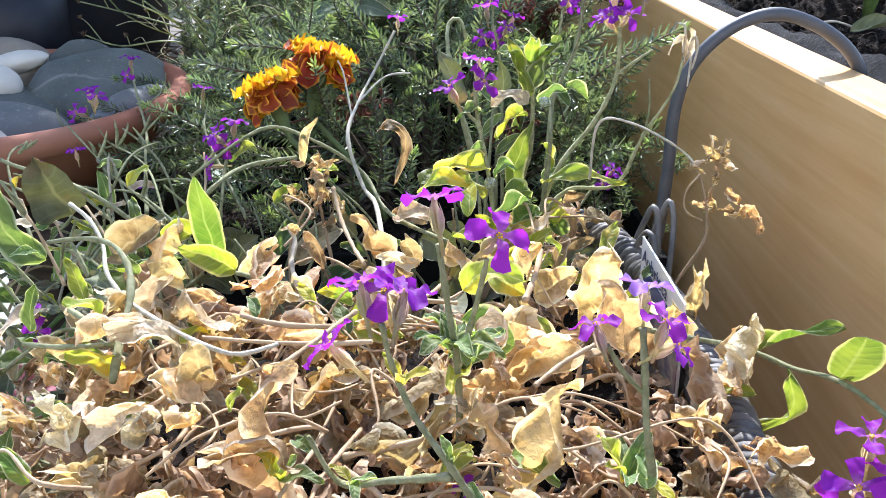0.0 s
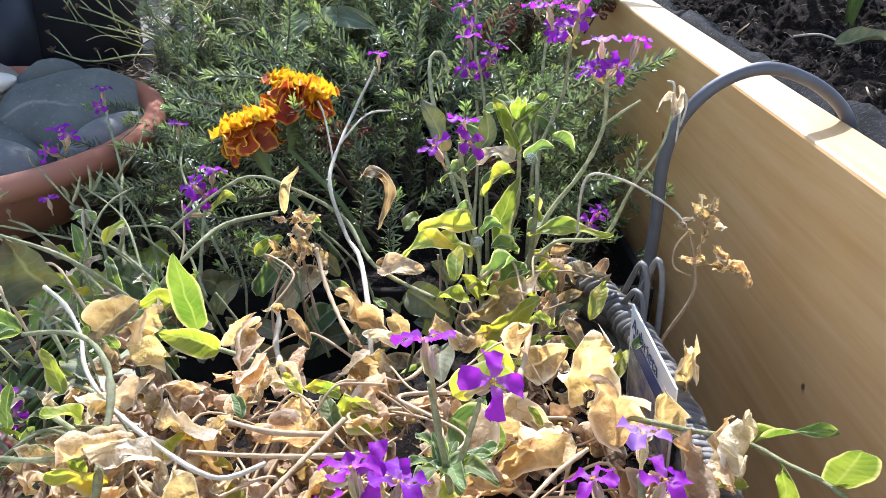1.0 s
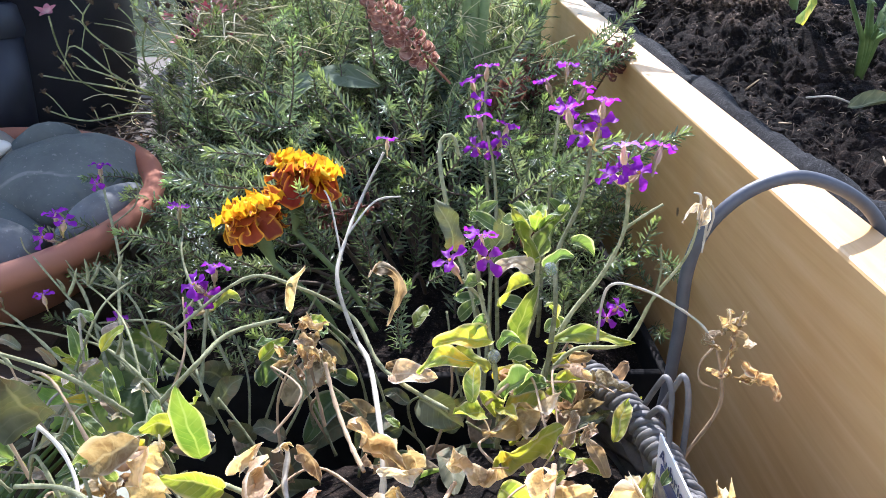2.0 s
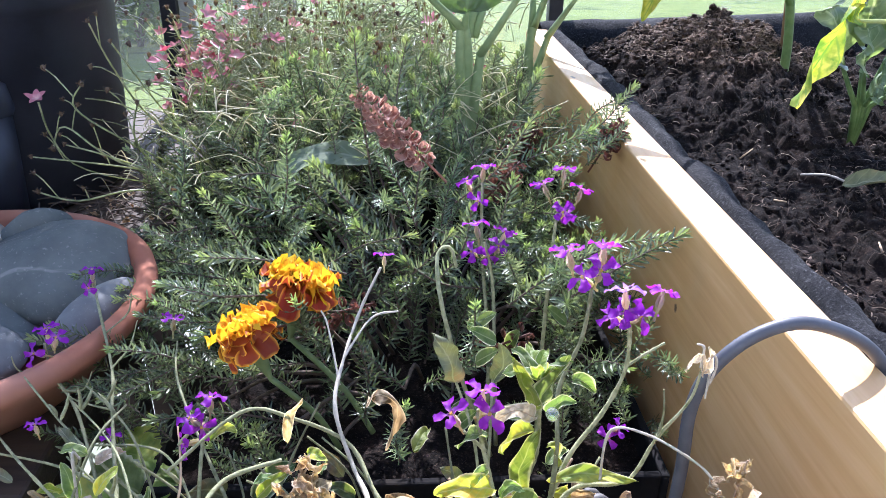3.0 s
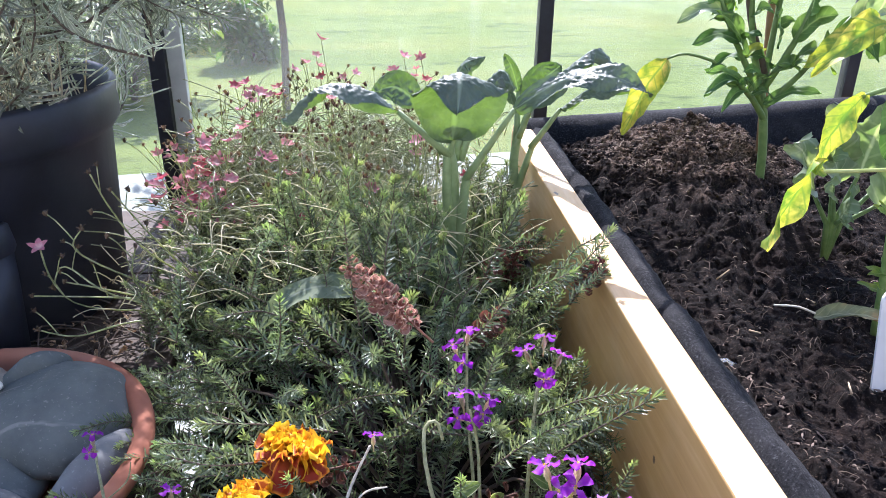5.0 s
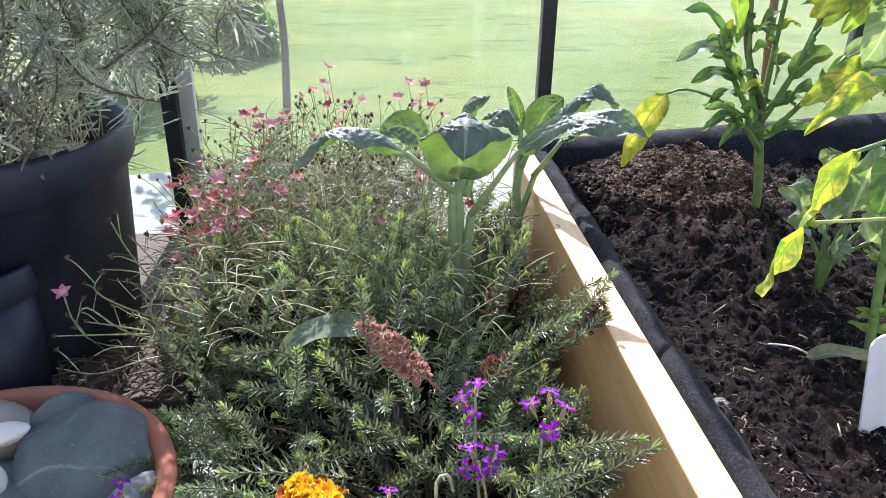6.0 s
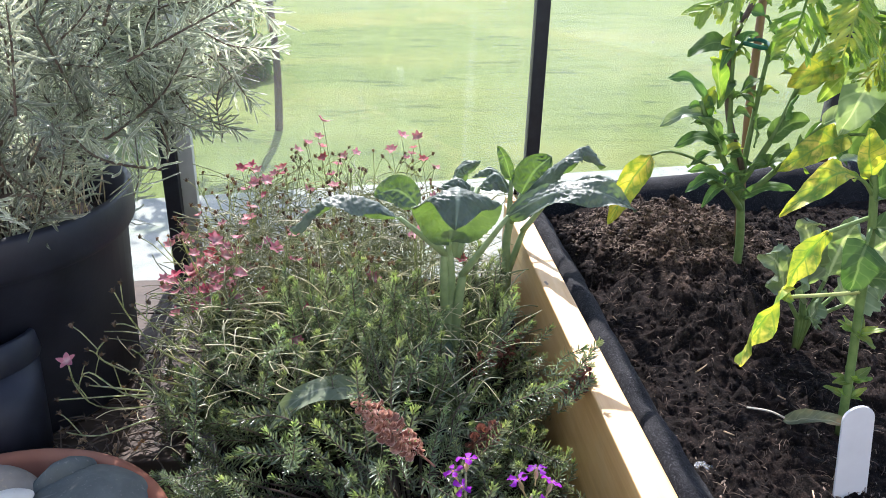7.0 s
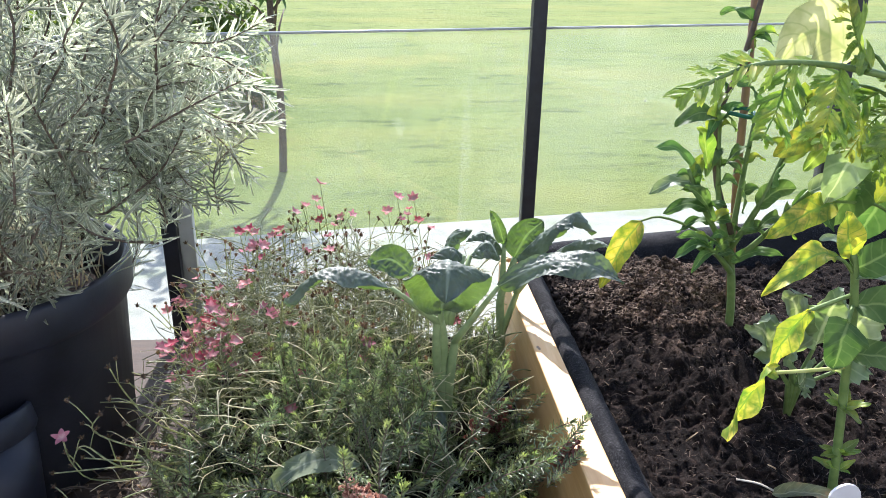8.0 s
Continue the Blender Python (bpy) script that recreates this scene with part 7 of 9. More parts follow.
def bedding_plant():
    """The low leafy plant beside the basket."""
    r = random.Random(19)
    cx, cy = -0.300, 0.270
    t = base("bedding_plant", (cx, cy, 0.385), "low leafy bedding plant with a few pink flowers", "bedding plant")
    pot = base("plant_pot", (cx, cy, 0.0), "tall black plastic pot of the bedding plant", "pot")
    part("pot_wall", Form().lathe([(0.0, 0.0), (0.075, 0.0), (0.105, 0.375), (0.112, 0.378), (0.113, 0.402), (0.106, 0.404), (0.100, 0.378), (0.0, 0.376)], (cx, cy, 0.0), 40), DULL_PLASTIC, pot)
    part("soil", Form().lathe([(0.0, 0.386), (0.099, 0.383)], (cx, cy, 0.0), 24), SOIL, pot)
    for k in range(26):
        a, q = r.uniform(0, 6.3), r.uniform(0.03, 0.13)
        b = Vector((cx + r.uniform(-0.05, 0.05), cy + r.uniform(-0.05, 0.05), 0.380))
        e = Vector((cx + q * math.cos(a), cy + q * math.sin(a), 0.520 - 0.5 * q + r.uniform(-0.02, 0.02)))
        part("stem", Form().tube(smooth([b, b.lerp(e, 0.5) + Vector((0, 0, 0.02)), e], 8), [0.0020, 0.0012], 5), GREEN_STEM, t)
    for k in range(230):
        a, q = r.uniform(0, 6.3), 0.145 * math.sqrt(r.random())
        p = Vector((cx + q * math.cos(a), cy + q * math.sin(a), 0.525 - 2.6 * q * q + r.uniform(-0.06, 0.010)))
        d = Vector((math.cos(a) * 0.8 + r.uniform(-0.6, 0.6), math.sin(a) * 0.8 + r.uniform(-0.6, 0.6), r.uniform(-0.3, 0.8))).normalized()
        ln = r.uniform(0.022, 0.040)
        part("leaf", Form().leaf([p - d * ln * 0.3, p + d * ln * 0.2 + Vector((0, 0, ln * 0.12)), p + d * ln * 0.7], ln * 0.52, (0, -0.4, 1), fold=0.3, wave=0.05, rows=10, cols=7, rng=r), r.choice([AUBRIETA_LEAF, OLD_LEAF, AUBRIETA_LEAF, LIME_LEAF]), t)
    for x, y, z, turn in ((-0.192, 0.520, 0.515, 0.4), (-0.196, 0.480, 0.520, 1.2), (-0.172, 0.488, 0.508, -0.3), (-0.205, 0.452, 0.525, 2.0), (-0.180, 0.452, 0.515, 0.2),
                          (-0.212, 0.425, 0.530, 2.6), (-0.188, 0.420, 0.522, 0.9), (-0.168, 0.455, 0.500, -0.8), (-0.222, 0.468, 0.505, 2.9), (-0.205, 0.505, 0.490, 1.7)):
        p = Vector((x, y, z))
        d = Vector((math.sin(turn) * -0.8, math.cos(turn) * 0.8, 0.15))
        part("leaf", Form().leaf([p - d * 0.026, p + Vector((0, 0, 0.005)), p + d * 0.026 + Vector((0, 0, -0.006))], 0.036, (r.uniform(-0.2, 0.2), -0.35, 1), fold=0.25, wave=0.05, rows=26, cols=11, rng=r, teeth=0.10, crumple=0.0014), FEATHER_LEAF if len(t.children) % 3 else AUBRIETA_LEAF, t)
        b = Vector((cx + 0.03, cy + 0.05, 0.40))
        part("stem", Form().tube(smooth([b, b.lerp(p, 0.55) + Vector((0, 0, 0.025)), p - d * 0.026], 10), [0.0020, 0.0011], 5), GREEN_STEM, t)
    for at in ((-0.200, 0.322, 0.532), (-0.186, 0.296, 0.530), (-0.195, 0.280, 0.526), (-0.210, 0.300, 0.534), (-0.225, 0.250, 0.535)):
        m = Matrix.Translation(at) @ Vector((0.3, -0.6, 1)).to_track_quat("Z", "Y").to_matrix().to_4x4() @ Matrix.Rotation(r.uniform(0, 6.3), 4, "Z") @ Matrix.Scale(1.35, 4)
        placed("flower", PINK_FLOWER, t, m, "pale pink flower")
        part("stem", Form().tube(smooth([(at[0] - 0.04, at[1] - 0.01, 0.470), (at[0] - 0.012, at[1], at[2] - 0.02), (at[0], at[1], at[2] - 0.001)], 8), [0.0014, 0.0009], 5), GREEN_STEM, t)


bedding_plant()


def back_aubrieta():
    """Flower stems that come up through the heather."""
    r = random.Random(17)
    t = base("aubrieta", (0.06, 0.54, 0.525), "purple aubrieta flowers on grey stems among the heather", "aubrieta")

    def stem(path, rad=(0.0016, 0.0009)):
        part("stem", Form().tube(smooth(path, 14), list(rad), 6), STEM, t)

    stem([(0.050, 0.52, 0.515), (0.050, 0.54, 0.58), (0.046, 0.565, 0.64), (0.046, 0.578, 0.684)])
    stem([(0.055, 0.51, 0.515), (0.052, 0.52, 0.58), (0.050, 0.532, 0.63), (0.044, 0.536, 0.660)])
    stem([(0.085, 0.52, 0.515), (0.086, 0.53, 0.58), (0.090, 0.545, 0.64), (0.094, 0.555, 0.680)])
    stem([(0.050, 0.500, 0.515), (0.030, 0.485, 0.58), (0.014, 0.49, 0.64), (0.012, 0.51, 0.664), (0.020, 0.515, 0.667), (0.024, 0.512, 0.655)], (0.0017, 0.0011))
    for at, up, s in (((0.047, 0.582, 0.6935), (0.1, 0, 1), 1), ((0.036, 0.579, 0.6845), (-0.4, -0.5, 0.8), 0.9), ((0.043, 0.575, 0.672), (0, -0.9, 0.3), 0.85), ((0.097, 0.560, 0.7005), (0.1, 0, 1), 0.95), ((0.084, 0.561, 0.6895), (-0.5, 0, 0.9), 1),
                      ((0.110, 0.561, 0.6855), (0.45, 0, 0.9), 1), ((0.095, 0.545, 0.6765), (-0.1, -0.9, 0.3), 0.9), ((0.100, 0.552, 0.672), (0.2, -0.9, 0.1), 0.9), ((0.038, 0.536, 0.6725), (-0.2, 0, 1), 1),
                      ((0.057, 0.537, 0.6665), (0.4, 0, 1), 1), ((0.036, 0.538, 0.6520), (-0.3, -0.8, 0.2), 0.9), ((0.047, 0.536, 0.650), (0.2, -0.9, 0.1), 0.8), ((0.052, 0.53, 0.66), (0.1, -0.8, 0.5), 0.9)):
        flower_on(t, at, up, r, size=s)
    for k in range(9):
        p = Vector((r.uniform(0.02, 0.10), r.uniform(0.48, 0.53), r.uniform(0.53, 0.62)))
        d = Vector((r.uniform(-1, 1), -0.4, r.uniform(0.2, 1))).normalized()
        part("leaf", Form().leaf([p, p + d * 0.012, p + d * 0.024], 0.011, (0, -0.7, 1), rows=9, cols=5, rng=r), AUBRIETA_LEAF, t)


back_aubrieta()


def plant_label():
    t = base("plant_label", (0.103, 0.306, 0.560), "printed plastic plant label pushed into the basket", "plant label")
    a, b = Vector((0.0970, 0.310, 0.6075)), Vector((0.0995, 0.254, 0.6045))
    along, face = (b - a).normalized(), Vector((-0.96, -0.22, -0.10)).normalized()
    down = along.cross(face)
    if down.z > 0:
        down = -down
    face = down.cross(along)
    if face.x > 0:
        face = -face
    L = (b - a).length

    def plate(u0, u1, v0, v1, lift, thick):
        form = Form()
        pts = []
        for k in (0, 1):
            off = face * (lift + (thick if k else 0))
            pts += [a + along * u * L + down * v + off for u, v in ((u0, v0), (u1, v0), (u1, v1), (u0, v1))]
        form.add(pts, [(0, 1, 2, 3), (7, 6, 5, 4), (0, 4, 5, 1), (1, 5, 6, 2), (2, 6, 7, 3), (3, 7, 4, 0)])
        return form

    part("card", plate(0, 1, 0, 0.060, 0, 0.0008), WHITE_PLASTIC, t, flat=True)
    part("blue_panel", plate(0.10, 0.98, 0.0125, 0.0215, 0.0010, 0.0003), PRINT_BLUE, t, flat=True)
    part("photo_panel", plate(0.04, 0.98, 0.0225, 0.050, 0.0010, 0.0003), PRINT_PHOTO, t, flat=True)
    text = bpy.data.curves.new("label_text", "FONT")
    text.body = "Aubrieta"
    text.size = 0.0098
    text.extrude = 0.0001
    text.align_x = "LEFT"
    ob = new("lettering", text)
    x_axis, y_axis = along, -down
    m = Matrix((x_axis, y_axis, x_axis.cross(y_axis))).transposed().to_4x4()
    m.translation = a + along * 0.0035 + down * 0.0105 + face * 0.0014
    ob.data.materials.append(PRINT_INK)
    ob.parent = t
    ob.matrix_basis = Matrix.Translation(-foot(t)) @ m


plant_label()


# ---- marigold ----
def marigold():
    r = random.Random(31)
    t = base("marigold", (-0.045, 0.50, 0.525), "french marigold with two yellow and rust-red blooms", "marigold")
    for c, size, facing, root in (((-0.075, 0.528, 0.631), 0.96, (0.22, 0.25, 1), (-0.030, 0.515, 0.525)), ((-0.101, 0.490, 0.621), 0.86, (-0.42, 0.20, 1), (-0.052, 0.500, 0.525))):
        c = Vector(c)
        m = Matrix.Translation(c) @ Vector(facing).normalized().to_track_quat("Z", "Y").to_matrix().to_4x4() @ Matrix.Scale(size, 4)
        up = (m.to_3x3() @ Vector((0, 0, 1))).normalized()
        cup = Form().lathe([(0.0015, -0.036), (0.0022, -0.031), (0.0048, -0.022), (0.0066, -0.010), (0.0074, -0.004), (0.0068, 0.001)], (0, 0, 0), 12)
        bloom = part("bloom", Form().moved(cup, m), MARIGOLD_CUP, t, "ruffled marigold bloom on a green cup")
        for k in range(17):
            a = 2 * math.pi * k / 9 + r.uniform(-0.25, 0.25)
            d = Vector((math.cos(a), math.sin(a), 0))
            ln = r.uniform(0.020, 0.026) * (1 if k < 9 else 0.86)
            up_by = 0.0 if k < 9 else 0.006
            f = Form().leaf([d * 0.005 + Vector((0, 0, -0.001)), d * ln * 0.6 + Vector((0, 0, 0.001 + up_by)), d * ln + Vector((0, 0, up_by - 0.003 - r.uniform(0, 0.014)))], r.uniform(0.016, 0.022), (r.uniform(-0.3, 0.3), r.uniform(-0.3, 0.3), 1), fold=r.uniform(-0.5, 0.2), wave=0.11, curl=0.3, shape="wedge", rows=14, cols=11, rng=r, crumple=0.0012)
            part("petal", Form().moved(f, m), RUST if k < 9 or r.random() < 0.6 else YELLOW, bloom)
        for k in range(70):
            u = k / 69
            a = k * 2.399
            d = Vector((math.cos(a), math.sin(a), 0))
            rad = 0.021 * math.sqrt(1 - u * 0.92)
            lean = 1.15 * (1 - u) + 0.15
            w = d * math.sin(lean) + Vector((0, 0, math.cos(lean)))
            p0 = d * rad * 0.25
            ln = (0.010 + 0.008 * (1 - u)) * r.uniform(0.75, 1.25)
            f = Form().leaf([p0, p0 + w * ln * 0.6 + Vector((0, 0, 0.003)), p0 + w * ln + d * 0.003 + Vector((0, 0, 0.002 + 0.002 * r.random()))], r.uniform(0.007, 0.0115), (0, 0, 1) if lean > 0.6 else -d + Vector((0, 0, 0.4)), fold=r.uniform(0.1, 0.8), wave=0.2, curl=0.6, shape="wedge", rows=8, cols=7, rng=r, crumple=0.0012)
            part("petal", Form().moved(f, m), RUST if (k < 16 and r.random() < 0.35) or (k % 19 == 3) else YELLOW, bloom)
        end = m @ Vector((0, 0, -0.034))
        part("stem", Form().tube(smooth([root, Vector(root).lerp(end, 0.5) + Vector((0.006, 0, 0)), end], 12), [0.0022, 0.0018], 8), MARIGOLD_CUP, t)


marigold()


# ---- rosemary in the tub ----
ROSEMARY_SPRIGS = sprig_meshes("rosemary_sprig", 7, (TWIG, ROSEMARY_NEEDLE, ROSEMARY_NEEDLE), length=0.135, needles=62, needle=0.042, width=0.0029, lift=1.2, seed=0, bend=0.7, whorl=3, wild=0.6, shape="strap")


def rosemary():
    r = random.Random(23)
    cx, cy = TUB
    t = base("rosemary", (cx, cy, 0.745), "bushy grey-green rosemary with narrow curved leaves", "rosemary")
    woody = Form()
    for k in range(215):
        a = r.uniform(0, 6.3)
        reach = 0.27 * math.sqrt(r.random())
        h = r.uniform(0.03, 0.40)
        tip_at = Vector((cx + 0.09 + reach * 1.2 * math.cos(a), cy - 0.01 + reach * 0.95 * math.sin(a), 0.80 + h - 0.35 * max(0, reach - 0.10)))
        lean = Vector((math.cos(a) * reach * 3.2 + r.uniform(-0.4, 0.4), math.sin(a) * reach * 3.2 + r.uniform(-0.4, 0.4), r.uniform(0.1, 1.4)))
        d = lean.normalized()
        size = r.uniform(0.55, 1.05)
        root = tip_at - d * 0.135 * size
        if math.hypot(root.x - cx, root.y - cy) > 0.16 and root.z < 0.83:
            root.z = 0.83
        if glass_y(tip_at.x) - tip_at.y < 0.06 or tip_at.x > -0.115:
            continue
        if tip_at.x > -0.30 and (tip_at.z < 0.86 or root.z < 0.84):
            continue
        if tip_at.y < 0.80 and tip_at.z < 0.84 and tip_at.x > -0.42:
            continue
        placed("sprig", r.choice(ROSEMARY_SPRIGS), t, aimed(root, d, r.uniform(0, 6.3), size))
        if k % 2 == 0 and math.hypot(root.x - cx, root.y - cy) < 0.17:
            b = Vector((cx + r.uniform(-0.05, 0.05), cy + r.uniform(-0.05, 0.05), 0.738))
            woody.tube(smooth([b, b.lerp(root, 0.5) + Vector((0, 0, 0.03)), root], 7), [0.0032, 0.0014], 5)
    part("woody_stem", woody, TWIG, t, kind="stuff")
    stalks = Form()
    for k in range(150):
        a, q = r.uniform(0, 6.3), 0.145 * math.sqrt(r.random())
        b = Vector((cx + q * math.cos(a), cy + q * math.sin(a), 0.734))
        e = b + Vector((r.uniform(-0.035, 0.035), r.uniform(-0.035, 0.035), r.uniform(0.05, 0.15)))
        stalks.tube(smooth([b, b.lerp(e, 0.5) + Vector((r.uniform(-0.01, 0.01), r.uniform(-0.01, 0.01), 0)), e], 6), [0.0010, 0.0006], 4, False)
    part("dry_stalk", stalks, STRAW_STEM, t, kind="stuff")
    for k in range(16):
        tip_at = Vector((r.uniform(-0.285, -0.20), r.uniform(0.93, 1.02), r.uniform(0.89, 1.10)))
        d = Vector((r.uniform(-0.3, 0.7), r.uniform(-0.5, 0.2), r.uniform(0.3, 1.2))).normalized()
        placed("sprig", r.choice(ROSEMARY_SPRIGS), t, aimed(tip_at - d * 0.1, d, r.uniform(0, 6.3), 0.76))
    # sprigs that trail over the near rim
    for root, tip_at in (((-0.44, 0.82, 0.85), (-0.42, 0.74, 0.80)), ((-0.48, 0.80, 0.86), (-0.46, 0.73, 0.80)), ((-0.31, 0.93, 0.90), (-0.23, 0.93, 0.86)), ((-0.24, 0.96, 0.95), (-0.145, 0.95, 0.90)), ((-0.22, 0.97, 0.97), (-0.120, 0.96, 0.95)), ((-0.24, 0.96, 1.0), (-0.125, 0.94, 0.985)), ((-0.23, 0.95, 1.03), (-0.13, 0.94, 1.05)), ((-0.24, 0.95, 0.92), (-0.165, 0.93, 0.865)), ((-0.28, 0.94, 0.92), (-0.20, 0.92, 0.865)),
                         ((-0.30, 0.95, 0.95), (-0.20, 0.96, 0.915)), ((-0.29, 0.93, 1.00), (-0.18, 0.95, 0.99)), ((-0.27, 0.96, 0.93), (-0.19, 0.93, 0.99)), ((-0.26, 0.97, 1.02), (-0.20, 0.97, 1.12)), ((-0.36, 0.90, 0.90), (-0.26, 0.84, 0.905)),
                         ((-0.38, 0.85, 0.88), (-0.30, 0.78, 0.90)), ((-0.40, 0.84, 0.93), (-0.33, 0.77, 0.98)), ((-0.34, 0.90, 0.98), (-0.27, 0.85, 1.06))):
        d = Vector(tip_at) - Vector(root)
        placed("sprig", r.choice(ROSEMARY_SPRIGS), t, aimed(root, d, r.uniform(0, 6.3), d.length / 0.135))


rosemary()


# ---- pink-flowered clump: wiry stems with small star flowers and seed heads ----
def star_flower(mat, seed, petals=6):
    r = random.Random(seed)
    form = Form()
    for k in range(petals):
        a = 2 * math.pi * k / petals
        d = Vector((math.cos(a), math.sin(a), 0))
        rise = r.uniform(0.4, 1.3)
        ln = 0.0078
        form.leaf([(0, 0, 0), d * ln * 0.5 + Vector((0, 0, ln * 0.2)), d * ln + Vector((0, 0, ln * rise * 0.6))], 0.0056, (0, 0, 1), fold=0.3, rows=6, cols=5, rng=r)
    return form.mesh("petals", mat)


def seed_head(seed):
    r = random.Random(seed)
    form = Form().lathe([(0.0004, -0.003), (0.0018, -0.001), (0.0022, 0.001), (0.0014, 0.003)], (0, 0, 0), 7)
    tips = []
    for k in range(5):
        a = k * 1.257
        d = Vector((math.cos(a), math.sin(a), 0))
        leaf_tip = Form()
        tips.append(leaf_tip)
        leaf_tip.leaf([d * 0.0015, d * 0.0035 + Vector((0, 0, 0.002)), d * 0.0048 + Vector((0, 0, 0.0035 * r.uniform(0.2, 1)))], 0.0018, (0, 0, 1), rows=4, cols=3, rng=r)
    return graft(form, tips)[0]


SEED_BROWN = leaf_material("dark_seed_head", (0.075, 0.045, 0.035), (0.20, 0.125, 0.095), glow=0.25, rough=0.7, size=200, value=0.4)
STARS = [star_flower(PINK, 1), star_flower(PINK, 2), star_flower(RED_PETAL, 3), star_flower(PINK, 4, 5)]
SEED_FORMS = [seed_head(k) for k in range(3)]
SEEDS = [f.mesh("seed_head", SEED_BROWN) for f in SEED_FORMS]


def pink_clump():
    r = random.Random(29)
    t = base("saxifrage", (-0.04, 1.0, 0.54), "clump of wiry stems with small pink star flowers", "saxifrage")
    wiry = Form()
    # the mat of fine stems
    for k in range(3900):
        x, y = r.uniform(-0.27, 0.15), 0.83 + 0.37 * r.random() ** 0.7
        if y > glass_y(x) - 0.03:
            continue
        z = 0.575 + r.uniform(0, 0.085) * (1 + 0.35 * max(0, min(1, (y - 0.9) / 0.2))) - 0.4 * max(0, -0.2 - x) + 0.05 * noise.noise((x * 14, y * 14, 2)) * (y > 0.86)
        if (x < -0.19 and r.random() < (-0.19 - x) * 9) or (x > 0.04 and z > 0.60 and r.random() < 0.85) or (x > -0.06 and y < 0.94 and r.random() < 0.5):
            continue
        a, ln = r.uniform(0, 6.3), r.uniform(0.025, 0.085)
        d = Vector((math.cos(a), math.sin(a) * 0.8, r.uniform(-0.25, 0.7))) * ln
        p = Vector((x, y, z))
        wiry.tube(smooth([p, p + d * 0.5 + Vector((r.uniform(-0.008, 0.008), 0, r.uniform(0, 0.020))), p + d], 7), r.uniform(0.00032, 0.00075), 4, False)
    part("fine_stem", wiry, SAXIFRAGE_LEAF, t, kind="stuff")
    dry = Form()
    for k in range(560):
        x, y = r.uniform(-0.30, 0.12), r.uniform(0.74, 1.19)
        if y > glass_y(x) - 0.03 or (x < -0.20 and y < 0.8 and r.random() < 0.5):
            continue
        z = 0.560 + r.uniform(0, 0.115) * (1 + 0.3 * max(0, min(1, (y - 0.9) / 0.2))) - 0.5 * max(0, -0.2 - x)
        a, ln = r.uniform(0, 6.3), r.uniform(0.02, 0.07) * (0.6 if x < -0.2 else 1)
        d = Vector((math.cos(a), math.sin(a) * 0.8, r.uniform(-0.2, 0.55))) * ln
        p = Vector((x, y, z))
        if p.y + d.y > glass_y(p.x + d.x) - 0.02:
            continue
        dry.tube(smooth([p, p + d * 0.5 + Vector((r.uniform(-0.01, 0.01), 0, r.uniform(0, 0.014))), p + d], 7), r.uniform(0.0003, 0.00065), 4, False)
    part("dry_stem", dry, STRAW_STEM, t, kind="stuff")
    # upright stems with heads
    ups = Form()
    heads = []
    for k in range(125):
        x = r.uniform(-0.275, 0.06)
        y = r.uniform(0.90, 1.17)
        if y > glass_y(x) - 0.05:
            y = glass_y(x) - 0.05 - r.uniform(0, 0.12)
        h = r.uniform(0.07, 0.180) * (1.0 if x > -0.2 else 0.8)
        top = Vector((x + r.uniform(-0.03, 0.03), y + r.uniform(-0.03, 0.02), 0.585 + h))
        b = Vector((min(max(x, -0.20), 0.15), min(max(y, 0.89), 1.13), 0.545))
        ups.tube(smooth([b, b.lerp(top, 0.5) + Vector((r.uniform(-0.012, 0.012), r.uniform(-0.01, 0.01), 0)), top], 8), [0.0009, 0.0006], 4, False)
        heads.append((top, r.random() < (0.30 if x < -0.13 else 0.05)))
        for j in range(r.randint(1, 3)):
            e = top + Vector((r.uniform(-0.022, 0.022), r.uniform(-0.015, 0.015), r.uniform(-0.018, 0.012)))
            m0 = b.lerp(top, r.uniform(0.75, 0.92))
            ups.tube(smooth([m0, m0.lerp(e, 0.6) + Vector((0, 0, 0.004)), e], 5), 0.0005, 4, False)
            heads.append((e, r.random() < (0.12 if x < -0.14 else 0.02)))
    # tall ones against the lawn
    for x, y, z in ((-0.093, 1.20, 0.795), (-0.10, 1.19, 0.775), (-0.115, 1.19, 0.765), (0.020, 1.21, 0.770), (0.005, 1.20, 0.752), (0.035, 1.21, 0.742), (-0.185, 1.16, 0.735), (-0.20, 1.15, 0.71), (-0.065, 1.20, 0.742), (-0.075, 1.20, 0.73), (0.045, 1.22, 0.765), (-0.13, 1.19, 0.755)):
        top = Vector((x, min(y, glass_y(x) - 0.035), z))
        b = Vector((x + 0.02, 1.12, 0.55))
        ups.tube(smooth([b, b.lerp(top, 0.55) + Vector((0.006, 0, 0)), top], 9), [0.0010, 0.0006], 4, False)
        heads.append((top, True))
        for j in range(4):
            m0 = b.lerp(top, r.uniform(0.62, 0.95))
            e = m0 + Vector((r.uniform(-0.028, 0.028), r.uniform(-0.02, 0.01), r.uniform(0.010, 0.034)))
            ups.tube(smooth([m0, m0.lerp(e, 0.6) + Vector((0, 0, 0.004)), e], 5), 0.0006, 4, False)
            heads.append((e, j == 0))
    # one low flower in front of the tub
    ups.tube(smooth([(-0.19, 0.86, 0.57), (-0.25, 0.80, 0.598), (-0.290, 0.755, 0.630), (-0.300, 0.735, 0.665), (-0.302, 0.730, 0.696)], 16), 0.0008, 4, False)
    heads.append((Vector((-0.302, 0.730, 0.699)), True))
